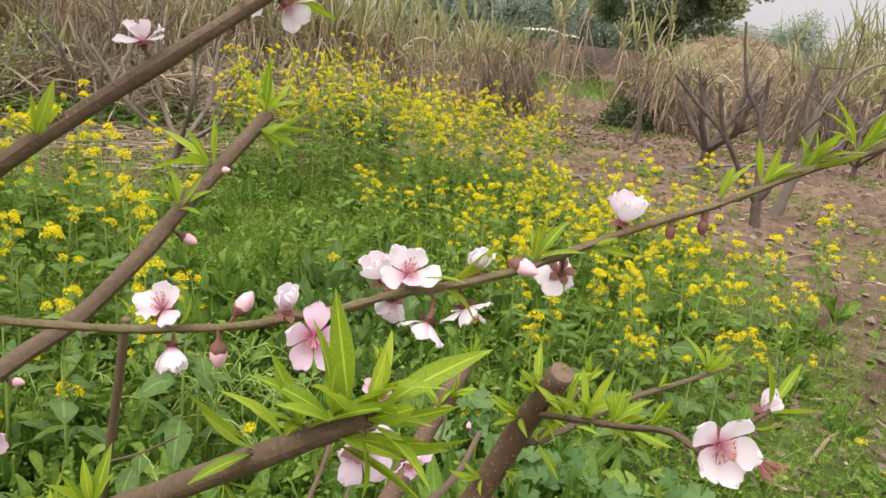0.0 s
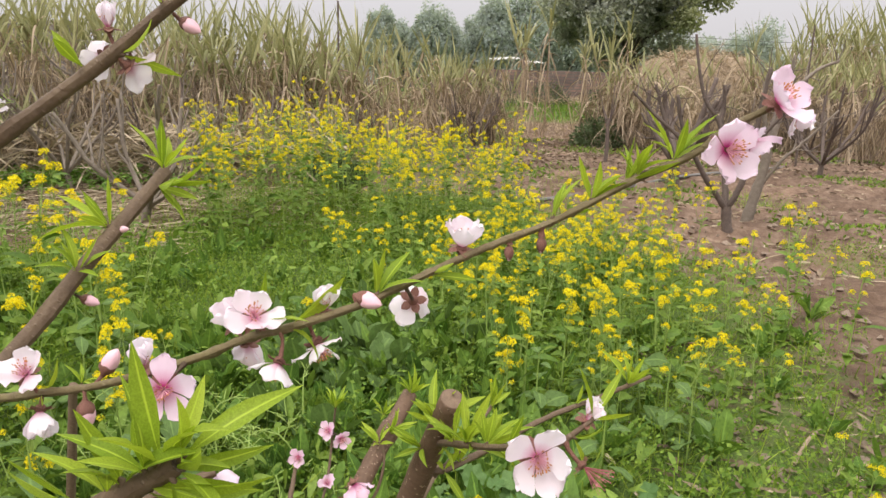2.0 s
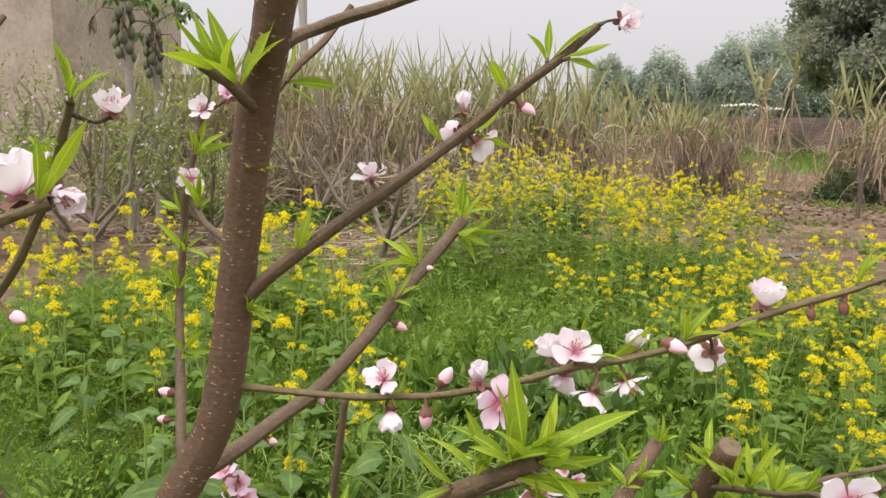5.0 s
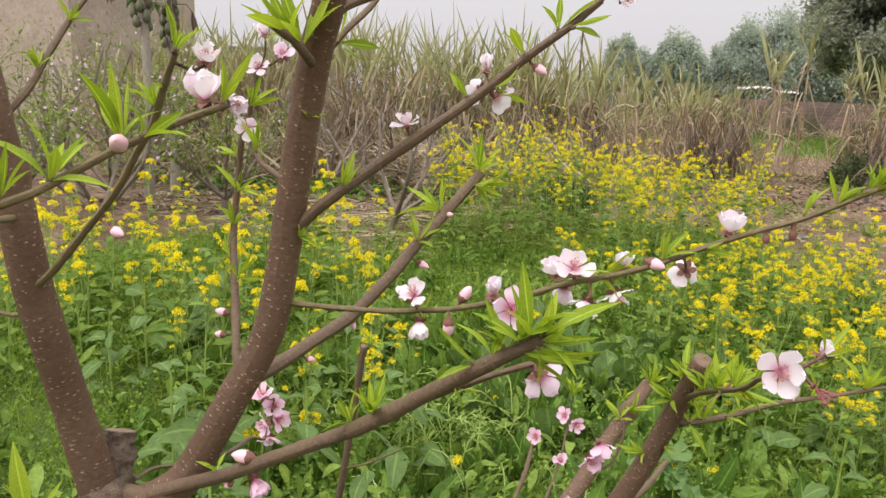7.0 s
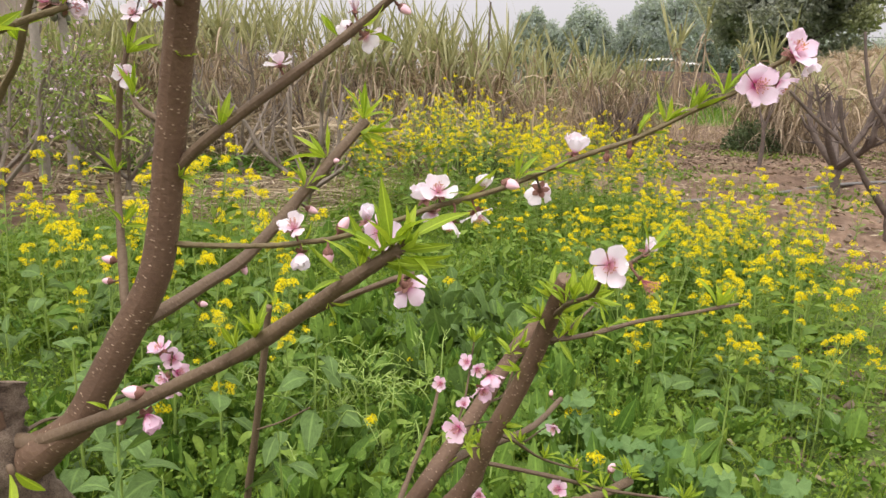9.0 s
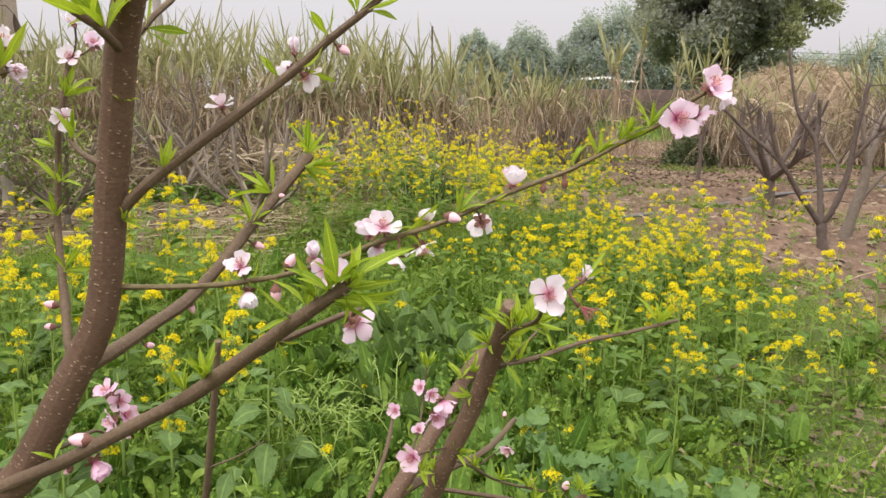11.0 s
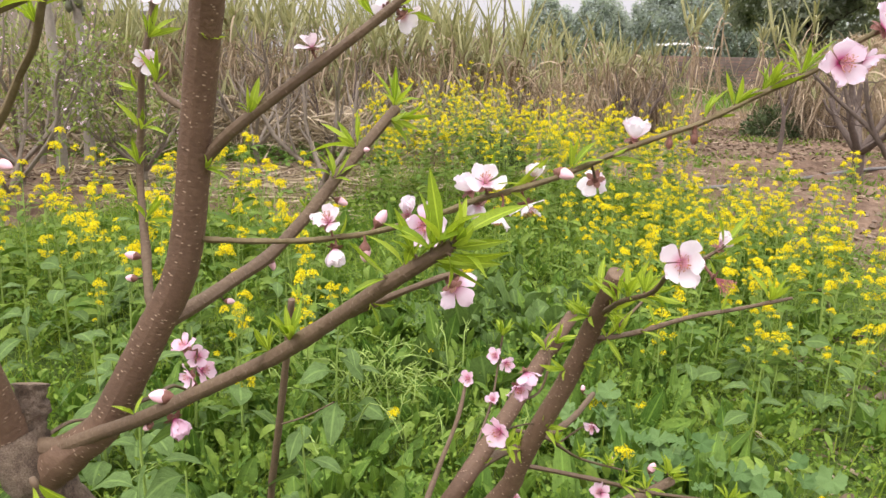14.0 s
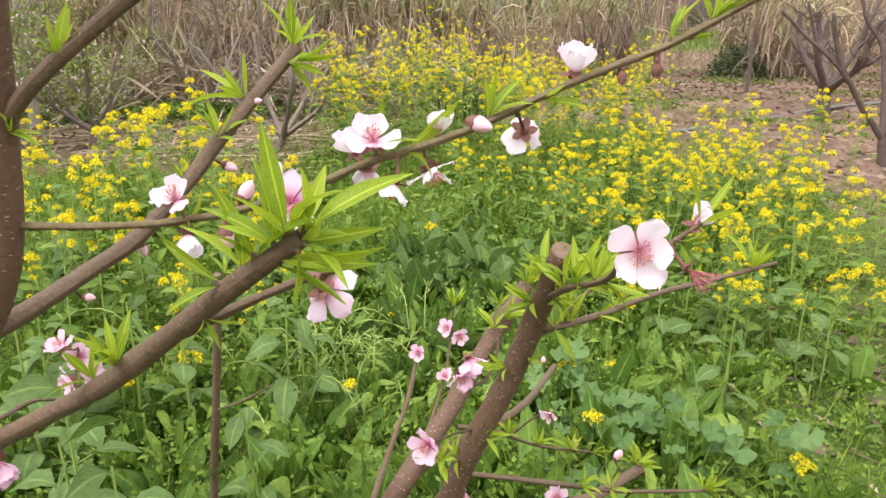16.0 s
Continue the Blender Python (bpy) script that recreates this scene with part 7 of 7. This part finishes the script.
bare_tree((-6.4, 7.0, 0), 2.6, 6, 310, "flowering_tree", "orchard tree with thin twigs and small pink blossoms", 110, 0.6, THIN_BARK)
bare_tree((-7.6, 8.8, 0), 2.7, 6, 311, "flowering_tree", "orchard tree with thin twigs and small pink blossoms", 100, 0.6, THIN_BARK)

# ---- papayas ----


def papaya(at, height, seed):
    rng = np.random.default_rng(seed)
    p = thing("papaya_tree", at, "slender papaya tree with green fruit under drooping leaves", "tree", "papaya trees")
    part("trunk", tube_mesh("trunk", [(0, 0, -0.05), (0.04, 0.02, height * 0.5), (0.02, 0, height)], (0.075, 0.05), [PAPAYA_BARK], 10, 0.08, 0.05, seed), p)
    fruit = lathe("fruit", [(0.001, -0.11), (0.045, -0.08), (0.062, -0.02), (0.05, 0.05), (0.02, 0.09), (0.001, 0.1)], PAPAYA_FRUIT, 9)
    for k in range(17):
        a, z = 2.4 * k, height - 0.06 - 0.038 * k
        part("fruit", fruit, p, local=Matrix.Translation((0.095 * math.cos(a), 0.095 * math.sin(a), z)) @ Matrix.Scale(0.85 + 0.1 * math.sin(5 * k), 4))
    for k in range(4):
        a = 1.7 * k + 0.4
        b = np.array([0.05 * math.cos(a), 0.05 * math.sin(a), height - 0.1])
        way_ = np.tile([math.cos(a) * 0.25, math.sin(a) * 0.25, -1.0], (5, 1)) + rng.normal(0, 0.18, (5, 3))
        v, f, u = blades(np.repeat(b[None], 5, 0) + np.array([math.cos(a), math.sin(a), -0.3]) * 0.28, way_, rng.uniform(0.16, 0.3, 5), 0.05, 0.1, BROAD, 0.5, 0.03, rng)
        sv, sf, su, _ = tube_arrays([b, b + np.array([math.cos(a), math.sin(a), 0.1]) * 0.2, b + np.array([math.cos(a), math.sin(a), -0.3]) * 0.28], (0.009, 0.006), 5, 0.1)
        part("dead_leaf", raw_mesh("dead_leaf", np.vstack([sv, v]), np.vstack([sf, f + len(sv)]), BRUSH, np.vstack([su, u])), p, "withered dark hanging leaf")
    for k in range(10):
        a = 2.4 * k + rng.uniform(-0.3, 0.3)
        d = np.array([np.cos(a), np.sin(a), rng.uniform(-0.2, 0.8)])
        b = np.array([0.02, 0, height + 0.02 * k])
        e = b + unit(d) * rng.uniform(0.4, 0.65)
        v1, f1, u1, m1 = tube_arrays([b, (b + e) / 2 + (0, 0, 0.06), e], (0.011, 0.006), 5, 0.1)
        lobes = np.radians(np.linspace(-130, 130, 7)) + a
        way_ = np.stack([np.cos(lobes), np.sin(lobes), np.full(7, -0.35)], -1)
        v2, f2, u2 = blades(np.repeat(e[None], 7, 0), way_, rng.uniform(0.12, 0.22, 7), 0.07, 0.6, BROAD, 0.2, 0.02, rng)
        part("leaf", raw_mesh("leaf", np.vstack([v1, v2]), np.vstack([f1, f2 + len(v1)]), PAPAYA_LEAF, np.vstack([u1, u2])), p)
    return p


papaya((-6.6, 7.95, 0), 3.0, 401)
papaya((-6.9, 8.9, 0), 2.8, 402)

# ---- trees ----


def crowned_tree(at, height, crown, low, leaf, count, seed, mat, label, name="tree", size=0.16, lobes=26, flat=0.75, clump=(0.20, 0.42), young=None):
    """A trunk with limbs, and a crown of leaves gathered in uneven clumps."""
    rng = np.random.default_rng(seed)
    p = thing(name, at, label, "tree", "trees beyond the field")
    c = np.array([0, 0, low + (height - low) * 0.5])
    ext = np.array([crown, crown, (height - low) * 0.5])
    wood = [tube_arrays([(0, 0, -0.1), (0.05 * crown, 0, low * 0.6), (0, 0, low + (height - low) * 0.55)], (0.035 * height, 0.012 * height), 8, 0.4, 0.06, seed)]
    clumps = []
    for k in range(lobes):
        d = unit(rng.standard_normal(3)) * rng.uniform(0.35, 0.9)
        q = c + d * ext
        clumps.append((q, rng.uniform(*clump) * min(crown, ext[2])))
        b = np.array([0, 0, low * 0.8 + (q[2] - low * 0.8) * 0.3])
        wood.append(tube_arrays([b, (b + q) / 2 + (0, 0, 0.05 * height), q], (0.009 * height, 0.002 * height), 5, 0.5))
    v, f, u, m = joined(wood)
    part("trunk", raw_mesh("trunk", v, f, OLDBARK, u), p)
    n = count // lobes
    at_, way_ = [], []
    for q, r in clumps:
        d = unit(rng.standard_normal((n, 3)))
        at_.append(q + d * (r * rng.uniform(0.10, 1.25, n) ** 0.7)[:, None] * (1, 1, flat))
        way_.append(0.5 * d + (0, 0, -0.15) + rng.normal(0, 0.8, (n, 3)))
    L = size * rng.uniform(0.6, 1.3, n * lobes)
    spots, ways = np.vstack(at_), np.vstack(way_)
    side = np.repeat([q[0] > 0.25 * crown and rng.random() < 0.6 and young is not None for q, r in clumps], n)
    v, f, u = flakes(spots[~side], ways[~side], L[~side] * 1.1, L[~side] * leaf * 1.25, rng)
    part("crown", raw_mesh("crown", v, f, mat, u), p)
    if side.any():
        v, f, u = flakes(spots[side], ways[side], L[side] * 1.1, L[side] * leaf * 1.25, rng)
        part("crown", raw_mesh("crown", v, f, young, u), p, "paler yellowish green young leaves")
    return p


# the large tree's hazy paleness is in its leaf colour
crowned_tree((10.5, 38.0, 0), 10.4, 5.6, 2.0, 0.42, 96000, 501, TREE_LEAF, "large green spreading tree beyond the canes, leaves paled for haze", "large_tree", 0.21, 110, 0.8, (0.15, 0.28), YOUNG_TREE)
FAR = ((-5.6, 92, 10.6, 1.9), (-3.0, 96, 9.4, 1.7), (-0.9, 93, 8.2, 1.6), (1.0, 92, 10.8, 2.2), (4.0, 97, 9.2, 2.0), (6.6, 95, 9.9, 2.3), (9.3, 94, 12.0, 2.6), (12.2, 92, 12.9, 2.9), (15.6, 95, 11.0, 2.8), (19.0, 96, 12.0, 3.2), (24.0, 98, 9.5, 3.6), (30.0, 99, 8.0, 3.6), (33.5, 96, 8.0, 3.2), (37.0, 97, 7.0, 3.0), (42.0, 94, 9.9, 3.4), (46.5, 96, 5.0, 2.9), (51.0, 96, 4.4, 3.2), (57.0, 95, 4.6, 3.4))
# both far rows: haze comes from the painted leaf colour only
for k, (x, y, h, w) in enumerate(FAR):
    crowned_tree((x, y, 0), h, w * 1.05, 0.4, 0.55, 10500, 520 + k, GUM_LEAF, "grey-green far tree, leaves paled for haze", "far_tree", 0.32, 40, 1.3, (0.26, 0.5))
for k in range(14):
    crowned_tree((-11 + 4.6 * k + random.uniform(-1, 1), 104 + random.uniform(-2, 2), 0), random.uniform(5.2, 6.8), 2.7, 0.2, 0.5, 1800, 560 + k, GUM_LEAF, "low far trees, leaves paled for haze", "far_tree", 0.5, 16, 1.2, (0.4, 0.6))


def dark_bush(at, r, seed):
    rng = np.random.default_rng(seed)
    p = thing("bush", at, "low dark green bush at the foot of the canes", "bush")
    d = unit(rng.standard_normal((1500, 3)))
    d[:, 2] = np.abs(d[:, 2])
    b = d * (r * rng.uniform(0.5, 1.0, 1500))[:, None]
    v, f, u = flakes(b, d + rng.normal(0, 0.5, d.shape), 0.11, 0.06, rng)
    part("foliage", raw_mesh("foliage", v, f, BUSH_LEAF, u), p)
    part("stem", tube_mesh("stem", [(0, 0, -0.05), (0, 0, r * 0.6)], (0.03, 0.01), [BAREBARK], 6, 0.1), p)


dark_bush((4.45, 17.7, 0), 0.72, 601)
for k in range(9):
    dark_bush((-9 + 3.4 * k + random.uniform(-0.8, 0.8), 42 + random.uniform(-3, 3), 0), random.uniform(1.0, 1.7), 610 + k)


def straw_heap(at, w, d, h, seed):
    rng = np.random.default_rng(seed)
    p = thing("straw_heap", at, "large tan heap of dried cane and straw", "heap")
    a, e = np.meshgrid(np.linspace(0, 2 * np.pi, 40), np.linspace(0, np.pi / 2, 12))
    r = 1 + 0.07 * np.sin(5 * a + 1) * np.cos(3 * e) + 0.03 * rng.standard_normal(a.shape)
    r[:, -1] = r[:, 0]
    v = np.stack([w * r * np.cos(a) * np.cos(e) ** 0.7, d * r * np.sin(a) * np.cos(e) ** 0.7, h * r * np.sin(e)], -1).reshape(-1, 3)
    i, j = np.meshgrid(np.arange(11), np.arange(39), indexing="ij")
    f = np.stack([i * 40 + j, i * 40 + j + 1, (i + 1) * 40 + j + 1, (i + 1) * 40 + j], -1).reshape(-1, 4)
    part("body", raw_mesh("body", v, f, CANE_STALK, np.zeros((len(v), 2))), p)
    pick = v[rng.integers(0, len(v), 9000)] + rng.normal(0, 0.09, (9000, 3))
    s, q = strips(pick, rng.normal(0, 1, (9000, 3)) + (0, 0, -0.2), rng.uniform(0.2, 0.8, 9000), rng.uniform(0.012, 0.035, 9000), 0.3, 3, rng)
    s[:, 2] = np.maximum(s[:, 2], 0.01)
    tagged(part("straw", raw_mesh("straw", s, q, DRY_BLADE), p, "loose pale straw"), kind="stuff")


straw_heap((9.6, 25.4, 0), 2.7, 1.7, 2.45, 650)
dark_bush((-1.2, 10.5, 0), 0.45, 602)

# ---- walls, shed, poles ----


def box(name, size, at, mat, parent=None, label="", bevel=0.01):
    bm = bmesh.new()
    bmesh.ops.create_cube(bm, size=1.0)
    bmesh.ops.scale(bm, vec=size, verts=bm.verts)
    if bevel:
        bmesh.ops.bevel(bm, geom=bm.edges[:], offset=bevel, segments=1, affect="EDGES")
    me = bpy.data.meshes.new(name)
    bm.to_mesh(me)
    bm.free()
    me.materials.append(mat)
    ob = new(name, me)
    ob.location = at
    if parent:
        ob.parent = parent
    if label:
        tagged(ob, label)
    return ob


tagged(box("wall_left", (12, 0.25, 2.75), (-14.6, 19.0, 1.35), DARKWALL), "long dark grey stained boundary wall behind the canes", "wall", kind="structure")
tagged(box("wall_far", (17, 0.3, 2.2), (11.5, 55.0, 1.1), BRICK), "weathered brick wall at the end of the field", "wall", kind="structure")

shed = thing("shed", (6.2, 50.0, 0), "low open shed with a pale sheet roof", "shed")


def sagging_sheet():
    """A corrugated sheet, 3.5 by 2.4 m, that sags between its posts and is torn along one edge."""
    rng = np.random.default_rng(660)
    gx, gy = np.meshgrid(np.linspace(-1.75, 1.75, 57), np.linspace(-1.2, 1.2, 9))
    z = 0.035 * np.sin(gx * 2 * np.pi / 0.25) + 0.09 * np.cos(gx * 2.1 + 0.4) - 0.05 * gx + 0.04 * gy + 0.02 * rng.standard_normal((9, 57))
    gy = np.where(np.arange(9)[:, None] == 0, gy + 0.25 * rng.random((1, 57)), gy)
    top = np.stack([gx, gy, 2.84 + z], -1).reshape(-1, 3)
    i, j = np.meshgrid(np.arange(8), np.arange(56), indexing="ij")
    f = np.stack([i * 57 + j, i * 57 + j + 1, (i + 1) * 57 + j + 1, (i + 1) * 57 + j], -1).reshape(-1, 4)
    n = len(top)
    edge = np.r_[np.arange(57), np.arange(1, 9) * 57 + 56, 8 * 57 + np.arange(55, -1, -1), np.arange(7, 0, -1) * 57]
    nxt = np.roll(edge, -1)
    v = np.vstack([top, top - (0, 0, 0.05)])
    return raw_mesh("roof", v, np.vstack([f, f[:, ::-1] + n, np.stack([nxt, edge, edge + n, nxt + n], -1)]), SHEET, np.zeros((2 * n, 2)), smooth=False)


part("roof", sagging_sheet(), shed, "pale sagging corrugated roof sheet")
for x in (-1.6, 0.5, 1.6):
    part("post", tube_mesh("post", [(x, -1.0, -0.05), (x, -1.0, 1.5), (x, -1.0, 2.82)], (0.07, 0.06), [CANE_STALK], 7, 0.3, 0.04, 3), shed)

house = thing("house", (-17.5, 17.0, 0), "cream plastered house with a stained wall", "house")
box("wall", (7.0, 5.0, 6.2), (0, 0, 3.1), PLASTER, house)
box("roof", (7.4, 5.4, 0.22), (0, 0, 6.3), CONCRETE, house)
block = thing("building", (-6.4, 100.0, 0), "distant grey flat-roofed building", "building")
box("wall", (9, 7, 4.4), (0, 0, 2.2), CONCRETE, block)
box("roof", (9.6, 7.6, 0.3), (0, 0, 4.55), CONCRETE, block)
for x in (-3, 0, 3):
    w = box("window", (1.2, 0.12, 1.3), (x, -3.52, 2.9), CONCRETE, block)
    box("pane", (1.0, 0.04, 1.1), (0, -0.05, 0), RUBBER, w)


def post(at, height, r, mat, label, lean=0.0, name="post"):
    p = thing(name, at, label, "post")
    part("shaft", tube_mesh("shaft", [(0, 0, -0.1), (lean * height * 0.5, 0, height * 0.5), (lean * height, 0, height)], (r, r * 0.85), [mat], 8, 0.4, 0.02, 5), p)
    return p


pole = post((-13.0, 26.0, 0), 8.0, 0.18, POLE, "grey concrete utility pole", -0.03, "utility_pole")
tagged(box("crossarm", (1.4, 0.10, 0.12), (-0.22, -0.2, 7.5), CONCRETE, pole), "grey crossarm")
post((-1.45, 13.2, 0), 2.85, 0.02, BAREBARK, "thin dark wooden post in the canes")
tall = post((3.32, 24.0, 0), 2.25, 0.065, CANE_STALK, "pale post with a thin dark pole tied on top")
part("pole", tube_mesh("pole", [(0, -0.07, 1.9), (-0.01, -0.06, 2.6), (-0.02, -0.06, 3.3)], (0.035, 0.03), [BAREBARK], 7, 0.3, 0.02, 6), tall, "dark weathered pole")
post((7.6, 14.2, 0), 2.75, 0.02, BAREBARK, "thin dark wooden post by the canes")

for k, (z, y) in enumerate(((7.45, 25.8), (7.3, 26.1))):
    wire = new("power_line", tube_mesh("power_line", [(-60, y + 14, z + 0.4), (-36, y + 7, z - 0.5), (-13.4, y, z)], (0.012, 0.012), [CABLE], 4, 1.5))
    tagged(wire, "thin dark power cable strung from the pole", "cable", "power lines")

for k, (z0, z1) in enumerate(((6.1, 6.4), (5.5, 5.5), (4.6, 4.2))):
    wire = new("power_line", tube_mesh("power_line", [(28, 80, z0 + 0.3), (39, 80, z0), (48, 80, (z0 + z1) / 2 - 0.1), (66, 80, z1 + 0.2)], (0.022, 0.022), [CABLE], 4, 2.0))
    tagged(wire, "thin far power cable strung across the sky", "cable", "power lines")

for x in (28.0, 66.0):
    post((x, 80.0, 0), 7.4, 0.16, POLE, "grey concrete utility pole far off", 0.0, "utility_pole")

hose_line = [(0.7, 8.6), (1.64, 9.44), (3.0, 10.75), (4.66, 12.18), (7.03, 13.95), (9.5, 15.6)]
hose = new("hose", tube_mesh("hose", [(x, y, float(lumps(np.float64(x), np.float64(y))) + 0.02) for x, y in hose_line], (0.028, 0.028), [RUBBER], 8, 0.1, 0.02, 9))
tagged(hose, "black irrigation hose lying across the bare soil", "hose")

for k, (x, y, a, L) in enumerate(((3.4, 6.46, 0.5, 0.7), (2.5, 6.9, 2.4, 0.5), (4.3, 8.8, 0.2, 0.6), (1.9, 2.9, 0.8, 0.4))):
    dx, dy = 0.5 * L * math.cos(a), 0.5 * L * math.sin(a)
    stick = new("fallen_stick", tube_mesh("fallen_stick", [(x - dx, y - dy, float(lumps(x - dx, y - dy)) + 0.015), (x, y, float(lumps(x, y)) + 0.06), (x + dx, y + dy, float(lumps(x + dx, y + dy)) + 0.03)], (0.010, 0.006), [CANE_STALK], 6, 0.05, 0.08, k))
    tagged(stick, "pale dry stick lying on the soil", "stick")
